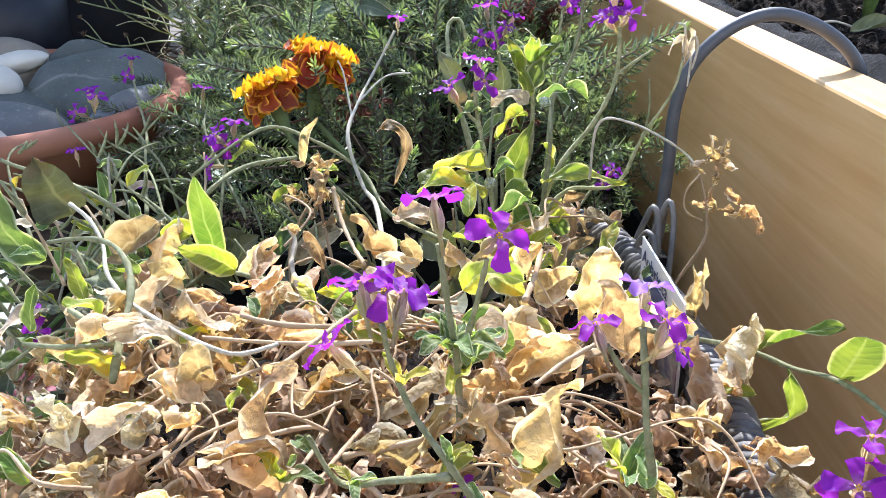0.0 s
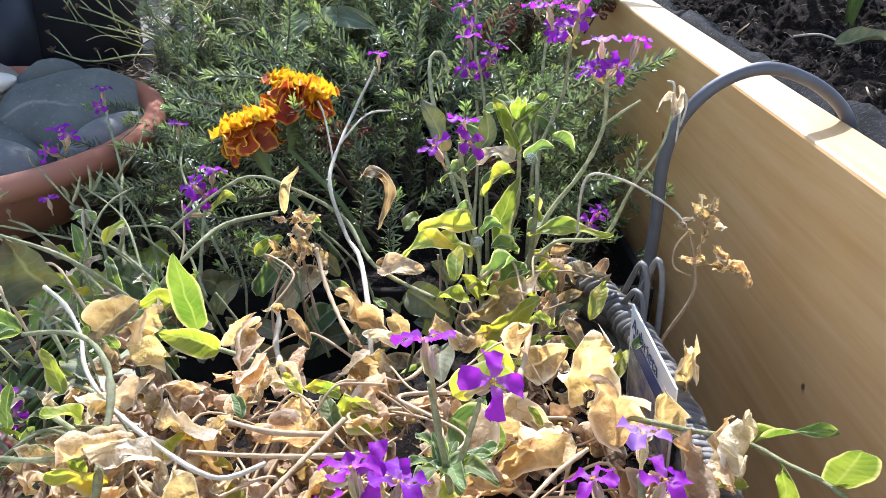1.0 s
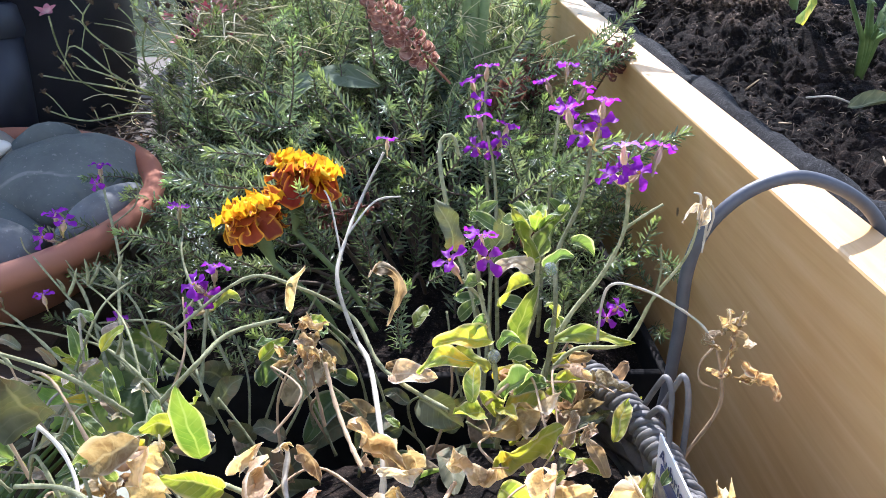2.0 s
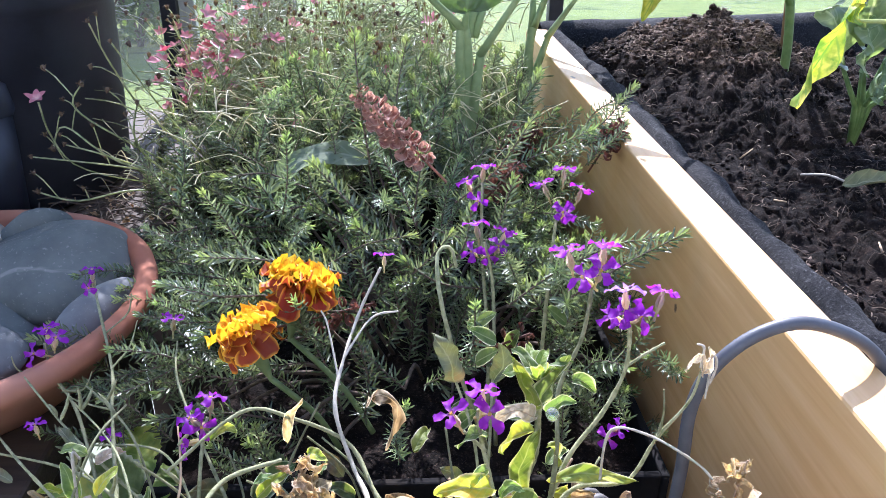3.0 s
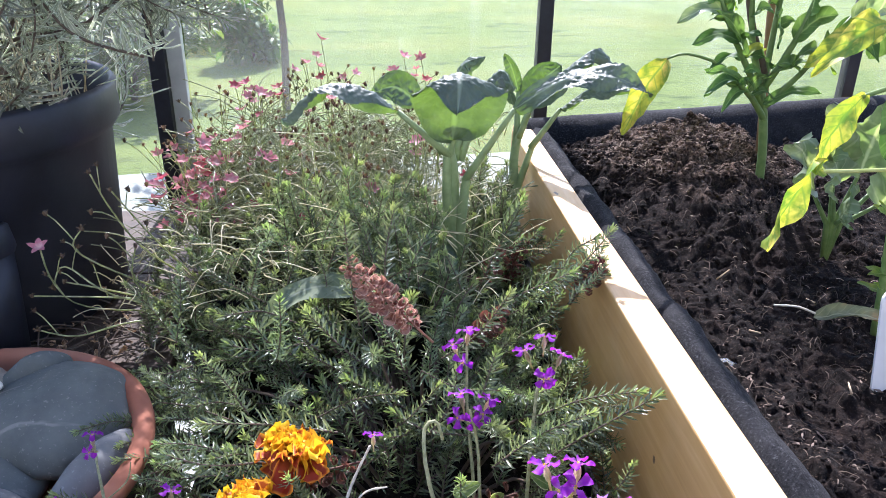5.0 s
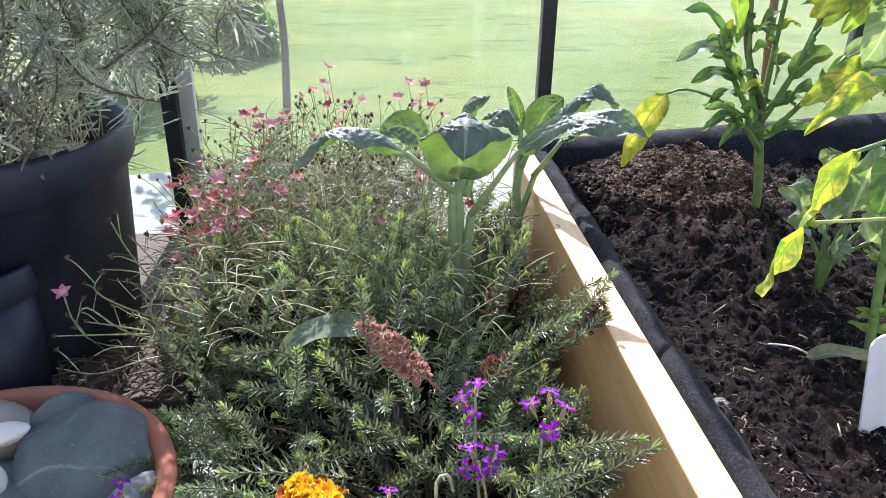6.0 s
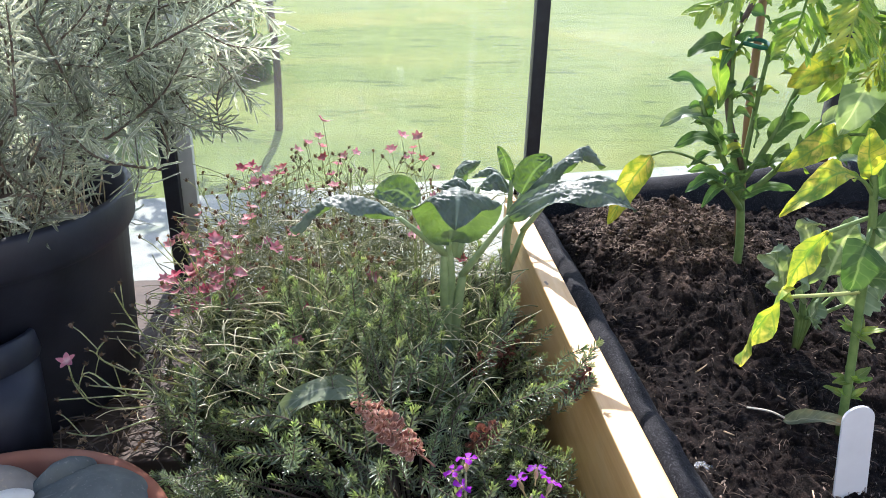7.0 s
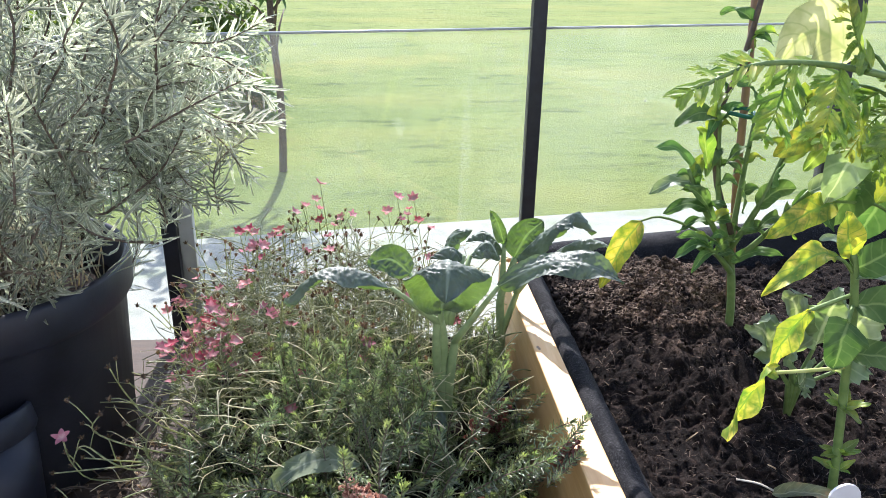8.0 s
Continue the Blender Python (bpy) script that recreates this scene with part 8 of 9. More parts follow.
    # wiry stems that lean out in front of the tub
    for path in ([(-0.20, 0.86, 0.57), (-0.255, 0.79, 0.640), (-0.288, 0.765, 0.680), (-0.277, 0.760, 0.703)], [(-0.19, 0.88, 0.57), (-0.235, 0.80, 0.660), (-0.252, 0.770, 0.715), (-0.262, 0.760, 0.755)],
                 [(-0.20, 0.85, 0.565), (-0.262, 0.770, 0.630), (-0.300, 0.765, 0.664), (-0.312, 0.760, 0.645)], [(-0.19, 0.87, 0.57), (-0.225, 0.80, 0.670), (-0.247, 0.760, 0.739)],
                 [(-0.20, 0.84, 0.565), (-0.250, 0.775, 0.600), (-0.295, 0.750, 0.600), (-0.325, 0.742, 0.612)], [(-0.21, 0.85, 0.570), (-0.270, 0.790, 0.625), (-0.306, 0.770, 0.646)],
                 [(-0.19, 0.86, 0.57), (-0.262, 0.800, 0.612), (-0.330, 0.755, 0.640)], [(-0.20, 0.83, 0.565), (-0.240, 0.770, 0.640), (-0.230, 0.750, 0.690)]):
        line = smooth(path, 16)
        ups.tube(line, [0.0011, 0.0007], 5, False)
        heads.append((line[-1], False))
        for j in (9, 12):
            e = line[j] + Vector((r.uniform(-0.025, 0.01), r.uniform(-0.01, 0.01), r.uniform(0.008, 0.028)))
            ups.tube(smooth([line[j], line[j].lerp(e, 0.6) + Vector((0, 0, 0.003)), e], 5), 0.0006, 4, False)
            heads.append((e, False))
    part("flower_stem", ups, SAXIFRAGE_LEAF, t, kind="stuff")
    n = 0
    more_heads = Form()
    for top, open_flower in heads:
        up = Vector((r.uniform(-0.5, 0.5), r.uniform(-0.6, 0.3), 1))
        m = Matrix.Translation(top) @ up.to_track_quat("Z", "Y").to_matrix().to_4x4() @ Matrix.Rotation(r.uniform(0, 6.3), 4, "Z") @ Matrix.Scale(r.uniform(0.8, 1.25) * (1.1 if open_flower else 0.85), 4)
        if open_flower:
            placed("flower", r.choice(STARS), t, m)
        elif n < 300:
            placed("seed_head", r.choice(SEEDS), t, m)
            n += 1
        else:
            more_heads.moved(SEED_FORMS[len(more_heads.v) % 3], m)
    part("seed_head", more_heads, SEED_BROWN, t, kind="stuff")
    for x, y, z in ((-0.235, 0.935, 0.640), (-0.22, 0.93, 0.648), (-0.205, 0.94, 0.636), (-0.245, 0.95, 0.652), (-0.195, 0.955, 0.645), (-0.26, 0.94, 0.63), (-0.215, 0.97, 0.66), (-0.18, 0.95, 0.63), (-0.03, 0.93, 0.655), (-0.105, 0.93, 0.64),
                    *[(r.uniform(-0.275, -0.155), r.uniform(0.92, 1.06), r.uniform(0.635, 0.705)) for _ in range(26)],
                    (-0.24, 0.97, 0.668), (-0.225, 0.99, 0.675), (-0.16, 0.95, 0.65), (-0.11, 0.86, 0.635), (-0.05, 0.88, 0.63)):
        m = Matrix.Translation((x, y, z)) @ Vector((r.uniform(-0.6, 0.6), -0.5, 1)).to_track_quat("Z", "Y").to_matrix().to_4x4() @ Matrix.Scale(r.uniform(0.8, 1.2), 4)
        placed("flower", r.choice(STARS), t, m)


pink_clump()


# ---- broad-leaved plants with puckered leaves ----
def broad_plant(at, label, stalk, leaves, seed):
    r = random.Random(seed)
    t = base("broad_leaved_plant", at, label, "leafy plant", "broad-leaved plants by the board")
    for path, rad in stalk:
        part("stalk", Form().tube(smooth(path, 16), list(rad), 10), KALE_STALK, t)
    for spine, w, up, fold, curl in leaves:
        petiole = Form().tube(smooth(spine[:2], 5), [0.0046, 0.0027], 8)
        part("petiole", petiole, KALE_STALK, t)
        part("leaf", Form().leaf(spine[1:], w, up, fold=fold, curl=curl, wave=0.035, shape="oval", rows=76, cols=35, rng=r, pucker=0.21), KALE_LEAF, t)


UPRIGHT, ARCHED = (0, -1, 0.35), (0, -0.25, -1)
broad_plant((0.064, 0.905, 0.545), "broad-leaved plant with puckered grey-green leaves and pale stalks",
            [([(0.066, 0.905, 0.535), (0.063, 0.902, 0.60), (0.064, 0.900, 0.66), (0.063, 0.896, 0.705), (0.060, 0.892, 0.727)], (0.0110, 0.0050)),
             ([(0.070, 0.903, 0.60), (0.074, 0.895, 0.66), (0.078, 0.893, 0.70)], (0.0075, 0.0045)),
             ([(0.062, 0.903, 0.62), (0.057, 0.893, 0.68), (0.056, 0.890, 0.728)], (0.0062, 0.0042))],
            [([(0.058, 0.890, 0.726), (0.005, 0.878, 0.776), (-0.025, 0.872, 0.799), (-0.057, 0.866, 0.808), (-0.081, 0.860, 0.800), (-0.108, 0.856, 0.770)], 0.046, ARCHED, 0.15, 1.1),
             ([(0.077, 0.893, 0.698), (0.122, 0.869, 0.780), (0.161, 0.850, 0.812), (0.194, 0.838, 0.821), (0.221, 0.826, 0.818), (0.243, 0.815, 0.806)], 0.040, (0.05, -0.45, 1), -0.15, 0.15),
             ([(0.060, 0.892, 0.724), (0.061, 0.884, 0.744), (0.063, 0.872, 0.790), (0.064, 0.854, 0.819), (0.062, 0.828, 0.818), (0.058, 0.806, 0.792)], 0.104, UPRIGHT, 0.42, 0.0),
             ([(0.054, 0.915, 0.720), (0.027, 0.925, 0.772), (0.004, 0.926, 0.790), (-0.022, 0.925, 0.784)], 0.036, (0.1, -0.9, 0.5), 0.1, 0.2),
             ([(0.068, 0.905, 0.715), (0.069, 0.938, 0.790), (0.077, 0.940, 0.812), (0.100, 0.940, 0.820)], 0.024, (0, 0.2, -1), 0.3, 1.0),
             ([(0.064, 0.905, 0.715), (0.090, 0.930, 0.792), (0.072, 0.925, 0.804), (0.050, 0.920, 0.794)], 0.034, (0, 0.1, -1), 0.2, 1.2),
             ([(0.072, 0.905, 0.715), (0.098, 0.935, 0.790), (0.118, 0.935, 0.806), (0.132, 0.928, 0.786)], 0.036, (0.1, 0.1, -1), 0.2, 1.0),
             ([(0.056, 0.900, 0.640), (0.050, 0.865, 0.636), (0.045, 0.840, 0.610), (0.044, 0.828, 0.580)], 0.040, (0, -0.6, 1), 0.2, 0.3)], 3)
broad_plant((0.158, 1.055, 0.545), "second broad-leaved plant with dark curled leaves beside the board",
            [([(0.160, 1.055, 0.535), (0.160, 1.052, 0.618), (0.156, 1.050, 0.667), (0.160, 1.050, 0.700)], (0.0075, 0.0050)),
             ([(0.160, 1.050, 0.62), (0.170, 1.046, 0.66), (0.178, 1.045, 0.688)], (0.005, 0.0038))],
            [([(0.160, 1.045, 0.700), (0.172, 1.034, 0.742), (0.197, 1.020, 0.779), (0.220, 1.010, 0.805), (0.240, 1.000, 0.817), (0.262, 0.993, 0.792)], 0.050, (0.35, -0.1, -1), 0.15, 1.1),
             ([(0.161, 1.050, 0.698), (0.172, 1.050, 0.738), (0.188, 1.050, 0.770), (0.208, 1.048, 0.790)], 0.046, (-0.3, -1, 0.2), 0.15, 0.2),
             ([(0.158, 1.050, 0.700), (0.158, 1.055, 0.755), (0.150, 1.058, 0.782), (0.139, 1.060, 0.802)], 0.019, (-0.3, -0.9, 0.3), 0.5, 0.7),
             ([(0.157, 1.050, 0.690), (0.159, 1.055, 0.742), (0.146, 1.055, 0.762), (0.128, 1.055, 0.772), (0.106, 1.050, 0.762)], 0.036, (0, 0.1, -1), 0.2, 1.1),
             ([(0.176, 1.045, 0.686), (0.208, 1.035, 0.738), (0.242, 1.030, 0.765), (0.280, 1.030, 0.768), (0.313, 1.020, 0.750)], 0.034, (0.1, 0.0, -1), 0.2, 1.0)], 4)
# the old low leaf lying in the heather
FADED_LEAF = leaf_material("faded_matt_leaf", (0.17, 0.205, 0.135), (0.26, 0.29, 0.20), vein=(0.32, 0.35, 0.26), glow=0.25, rough=0.9, size=40, veins=7, spec=0.1, quilt=120.0)
old = base("fallen_leaf", (-0.085, 0.755, 0.625), "large fading grey-green leaf lying in the heather", "leaf")
part("blade", Form().leaf([(-0.030, 0.768, 0.628), (-0.070, 0.760, 0.641), (-0.104, 0.750, 0.632), (-0.128, 0.740, 0.608)], 0.028, (0, -0.5, 1), fold=-0.1, wave=0.03, curl=0.5, rows=22, cols=11, rng=random.Random(5)), FADED_LEAF, old)


# ---- pepper plants in the raised bed ----
def leaf_part(t, spine, w, mat, up=(0, -0.4, 1), fold=0.25, wave=0.03, r=rng, shape="oval", teeth=0.0):
    return part("leaf", Form().leaf(spine, w, up, fold=fold, wave=wave * 1.3, shape=shape, rows=18, cols=9, rng=r, teeth=teeth, crumple=min(0.0016, w * 0.05)), mat, t)


def tall_pepper():
    r = random.Random(41)
    t = base("pepper_plant", (0.458, 0.992, 0.640), "leafy pepper plant tied to a brown cane", "pepper plant", "pepper plants in the bed")
    part("stem", Form().tube(smooth([(0.458, 0.992, 0.62), (0.455, 0.990, 0.68), (0.447, 0.990, 0.735), (0.437, 0.990, 0.772)], 12), [0.0056, 0.0048], 10), GREEN_STEM, t)
    forks = [[(0.438, 0.990, 0.768), (0.418, 0.995, 0.83), (0.408, 1.0, 0.90), (0.404, 1.0, 0.95)], [(0.438, 0.990, 0.768), (0.462, 0.98, 0.83), (0.480, 0.975, 0.90), (0.49, 0.97, 0.96)],
             [(0.442, 0.990, 0.752), (0.415, 0.985, 0.795), (0.385, 0.98, 0.84), (0.365, 0.98, 0.88)], [(0.444, 0.990, 0.750), (0.475, 0.97, 0.80), (0.505, 0.95, 0.86)],
             [(0.440, 0.992, 0.765), (0.445, 1.0, 0.85), (0.448, 1.0, 0.93)], [(0.448, 0.990, 0.735), (0.42, 0.975, 0.765), (0.395, 0.965, 0.785)]]
    for f in forks:
        part("branch", Form().tube(smooth(f, 10), [0.0045, 0.0024], 7), GREEN_STEM, t)
    # leaves: root, tip, width, kind
    spec = [((0.404, 1.0, 0.94), (0.342, 0.985, 0.930), 0.030, 0), ((0.38, 0.98, 0.86), (0.318, 0.975, 0.850), 0.026, 2), ((0.37, 0.98, 0.885), (0.322, 0.985, 0.905), 0.022, 0), ((0.39, 0.98, 0.88), (0.372, 0.985, 0.93), 0.030, 1),
            ((0.395, 0.975, 0.83), (0.335, 0.965, 0.828), 0.022, 0), ((0.405, 0.975, 0.815), (0.355, 0.96, 0.865), 0.022, 0), ((0.448, 0.99, 0.82), (0.425, 0.96, 0.862), 0.032, 0), ((0.46, 0.98, 0.83), (0.492, 0.955, 0.862), 0.034, 0),
            ((0.47, 0.975, 0.86), (0.462, 0.95, 0.885), 0.034, 0), ((0.485, 0.97, 0.92), (0.51, 0.955, 0.905), 0.040, 1), ((0.478, 0.975, 0.89), (0.52, 0.95, 0.935), 0.034, 1), ((0.408, 1.0, 0.90), (0.388, 0.98, 0.87), 0.024, 0),
            ((0.50, 0.95, 0.85), (0.535, 0.93, 0.815), 0.034, 0), ((0.505, 0.95, 0.86), (0.555, 0.93, 0.87), 0.036, 2), ((0.44, 0.985, 0.755), (0.492, 0.955, 0.775), 0.018, 0),
            ((0.40, 0.965, 0.785), (0.352, 0.95, 0.775), 0.018, 0), ((0.41, 0.97, 0.775), (0.375, 0.95, 0.755), 0.016, 0), ((0.43, 0.98, 0.78), (0.395, 0.955, 0.800), 0.018, 0), ((0.322, 1.0, 0.806), (0.276, 0.994, 0.716), 0.042, 3),
            ((0.45, 1.0, 0.93), (0.475, 0.98, 0.975), 0.022, 1), ((0.49, 0.97, 0.96), (0.525, 0.95, 0.985), 0.030, 1), ((0.49, 0.97, 0.95), (0.468, 0.955, 0.985), 0.024, 1), ((0.404, 1.0, 0.95), (0.385, 0.985, 0.915), 0.026, 1)]
    kinds = (PEPPER_LEAF, LIME_PEPPER, SILVER_LEAF, SICK_LEAF)
    part("petiole", Form().tube(smooth([(0.438, 0.990, 0.768), (0.385, 0.990, 0.800), (0.345, 0.998, 0.812), (0.322, 1.0, 0.806)], 10), [0.0024, 0.0014], 6), GREEN_STEM, t)
    for a, b, w, k in spec:
        a, b = Vector(a), Vector(b)
        mid = a.lerp(b, 0.5) + Vector((0, 0, 0.010))
        leaf_part(t, [a, mid, b], w * 0.86, kinds[k], (r.uniform(-0.3, 0.3), -0.7, 1), r.uniform(0.1, 0.5), r=r)
    leader = smooth([(0.440, 0.994, 0.79), (0.412, 1.0, 0.86), (0.404, 1.004, 0.94), (0.425, 1.01, 1.0), (0.44, 1.012, 1.10), (0.448, 1.012, 1.22), (0.462, 1.012, 1.36)], 30)
    for k in range(62):
        f = smooth(r.choice(forks), 10)
        a = f[r.randint(4, 9)]
        if k % 4 == 0:
            a = leader[r.randint(12, 21)]
        d = Vector((r.uniform(-1, 1), r.uniform(-0.8, 0.4), r.uniform(-0.4, 0.7))).normalized()
        ln = r.uniform(0.014, 0.046)
        leaf_part(t, [a, a + d * ln * 0.5 + Vector((0, 0, 0.005)), a + d * ln + Vector((0, 0, -0.006))], ln * 0.40, r.choice([PEPPER_LEAF, PEPPER_LEAF, PEPPER_LEAF, LIME_PEPPER]), (r.uniform(-0.6, 0.6), -0.5, 1), 0.4, 0.06, r=r, shape="point")
    # unseen crown leaves above the view, added to shade the compost
    for k in range(70):
        a = leader[r.randint(22, 29)]
        d = Vector((r.uniform(-0.6, 1), r.uniform(-0.8, 0.6), r.uniform(-0.3, 0.7))).normalized()
        reach, ln = r.uniform(0.01, 0.09), r.uniform(0.04, 0.08)
        p = a + d * reach
        part("petiole", Form().tube([a, a + d * reach * 0.5 + Vector((0, 0, 0.004)), p], 0.0013, 5), GREEN_STEM, t)
        leaf_part(t, [p, p + d * ln * 0.5 + Vector((0, 0, 0.006)), p + d * ln + Vector((0, 0, -0.012))], ln * 0.46, r.choice([PEPPER_LEAF, PEPPER_LEAF, LIME_PEPPER]), (r.uniform(-0.6, 0.6), -0.5, 1), 0.3, 0.05, r=r, shape="point")


LIME_PEPPER = leaf_material("young_pepper_leaf", (0.13, 0.22, 0.045), (0.24, 0.33, 0.07), vein=(0.30, 0.37, 0.15), blotch=(0.36, 0.38, 0.07), glow=0.42, rough=0.4, size=60, veins=7, glow_colour=(1.5, 1.55, 0.55))
tall_pepper()


def cane():
    c = base("garden_cane", (0.480, 1.034, 0.62), "brown bamboo cane pushed into the compost", "cane")
    part("rod", Form().tube([(0.481, 1.034, 0.60), (0.453, 1.030, 0.85), (0.420, 1.024, 1.32)], 0.0052, 8), BAMBOO, c)
    part("hose", Form().tube(smooth([(0.440, 0.994, 0.79), (0.412, 1.0, 0.86), (0.404, 1.004, 0.94), (0.425, 1.01, 1.0), (0.44, 1.012, 1.10), (0.448, 1.012, 1.22), (0.462, 1.012, 1.36)], 28), [0.0044, 0.0026], 7), TWIG, c, "dark woody leader tied to the cane")
    tie = [(0.436 + 0.024 * math.cos(a) - 0.008, 1.014 + 0.017 * math.sin(a), 0.941 + 0.003 * math.sin(2 * a)) for a in [k * 0.3 for k in range(44)]]
    part("tie", Form().tube(tie, 0.0026, 6), GREEN_TIE, c, "dark green twist tie")


cane()


def young_pepper():
    r = random.Random(43)
    t = base("pepper_plant", (0.440, 0.698, 0.625), "young pepper plant with yellowing drooping leaves", "pepper plant", "pepper plants in the bed")
    part("stem", Form().tube(smooth([(0.441, 0.698, 0.61), (0.435, 0.70, 0.68), (0.425, 0.70, 0.76), (0.418, 0.70, 0.823), (0.409, 0.70, 0.868), (0.404, 0.70, 0.884)], 16), [0.0046, 0.0034], 9), GREEN_STEM, t)
    leaf_part(t, [(0.404, 0.70, 0.880), (0.392, 0.695, 0.905), (0.382, 0.690, 0.928)], 0.026, SICK_LEAF, (-0.2, -1, 0.3), 0.3, r=r)
    leaf_part(t, [(0.384, 0.692, 0.885), (0.364, 0.69, 0.889), (0.345, 0.69, 0.872), (0.322, 0.69, 0.850)], 0.024, SICK_LEAF, (0.1, -0.8, 0.8), 0.4, 0.06, r=r)
    part("petiole", Form().tube(smooth([(0.409, 0.70, 0.864), (0.396, 0.696, 0.878), (0.383, 0.692, 0.885)], 6), 0.0018, 6), GREEN_STEM, t)
    part("petiole", Form().tube(smooth([(0.411, 0.70, 0.844), (0.388, 0.696, 0.838), (0.368, 0.690, 0.834)], 6), 0.0020, 6), GREEN_STEM, t)
    leaf_part(t, [(0.370, 0.690, 0.835), (0.356, 0.686, 0.821), (0.344, 0.685, 0.799), (0.340, 0.684, 0.772)], 0.024, SICK_LEAF, (-0.2, -1, 0.1), 0.25, 0.06, r=r)
    part("petiole", Form().tube(smooth([(0.425, 0.70, 0.770), (0.385, 0.694, 0.771), (0.346, 0.69, 0.772)], 6), 0.0018, 6), LIGHT_STALK, t)
    leaf_part(t, [(0.350, 0.69, 0.773), (0.336, 0.686, 0.782), (0.330, 0.685, 0.758), (0.318, 0.685, 0.731), (0.311, 0.685, 0.704)], 0.021, SICK_LEAF, (-0.3, -1, 0.1), 0.35, 0.06, r=r)
    part("petiole", Form().tube(smooth([(0.416, 0.70, 0.835), (0.408, 0.69, 0.832), (0.402, 0.682, 0.826)], 5), 0.0018, 6), GREEN_STEM, t)
    leaf_part(t, [(0.403, 0.683, 0.827), (0.394, 0.674, 0.812), (0.391, 0.670, 0.786)], 0.046, PEPPER_LEAF, (0, -1, 0.25), 0.2, r=r)
    leaf_part(t, [(0.408, 0.70, 0.868), (0.422, 0.685, 0.890), (0.436, 0.670, 0.915)], 0.030, PEPPER_LEAF, (-0.4, -1, 0.4), 0.25, r=r)
    leaf_part(t, [(0.410, 0.70, 0.862), (0.440, 0.680, 0.872), (0.480, 0.660, 0.866)], 0.026, SILVER_LEAF, (0.1, -0.5, 1), 0.3, r=r)
    leaf_part(t, [(0.406, 0.70, 0.872), (0.393, 0.705, 0.893), (0.378, 0.712, 0.894)], 0.016, SILVER_LEAF, (0, -0.3, 1), 0.3, r=r)
    leaf_part(t, [(0.416, 0.70, 0.835), (0.448, 0.68, 0.842), (0.492, 0.66, 0.838)], 0.036, PEPPER_LEAF, (0, -0.8, 0.8), 0.2, r=r)
    leaf_part(t, [(0.424, 0.70, 0.785), (0.450, 0.68, 0.790), (0.485, 0.66, 0.780)], 0.030, PEPPER_LEAF, (0, -0.8, 0.8), 0.2, r=r)
    for z0, n in ((0.725, 8), (0.672, 9), (0.652, 5)):
        for k in range(n):
            a = k * 2.4
            p = Vector((0.430 + (0.735 - z0) * 0.15, 0.70, z0))
            d = Vector((math.cos(a), math.sin(a), r.uniform(-0.1, 0.9))).normalized()
            ln = r.uniform(0.014, 0.026)
            leaf_part(t, [p, p + d * ln * 0.5, p + d * ln], ln * 0.4, LIME_PEPPER, (0, -0.4, 1), 0.3, r=r)


LIGHT_STALK = plain_material("pale_yellow_stalk", (0.36, 0.42, 0.12), (0.48, 0.52, 0.2), 60, 0.5, 0.2)
young_pepper()


def pale_squash():
    r = random.Random(47)
    t = base("squash_plant", (0.470, 0.845, 0.625), "low plant with broad pale silvered leaves", "squash plant")
    for a, b, w in (((0.462, 0.842, 0.66), (0.382, 0.80, 0.762), 0.052), ((0.466, 0.842, 0.66), (0.418, 0.80, 0.800), 0.046), ((0.470, 0.842, 0.66), (0.470, 0.795, 0.800), 0.050), ((0.472, 0.842, 0.66), (0.440, 0.775, 0.700), 0.046),
                    ((0.478, 0.842, 0.66), (0.522, 0.79, 0.728), 0.058), ((0.478, 0.845, 0.66), (0.545, 0.82, 0.775), 0.060), ((0.47, 0.842, 0.66), (0.420, 0.79, 0.748), 0.048)):
        a, b = Vector(a), Vector(b)
        stalk_end = a.lerp(b, 0.45)
        part("petiole", Form().tube([Vector((0.470, 0.845, 0.61)), a, stalk_end], [0.0035, 0.0030, 0.0020], 7), GREEN_STEM, t)
        leaf_part(t, [stalk_end, stalk_end.lerp(b, 0.5) + Vector((0, 0, 0.012)), b], w, SILVER_LEAF, (r.uniform(-0.3, 0.3), -0.7, 0.9), 0.15, 0.10, r, teeth=0.16)


pale_squash()


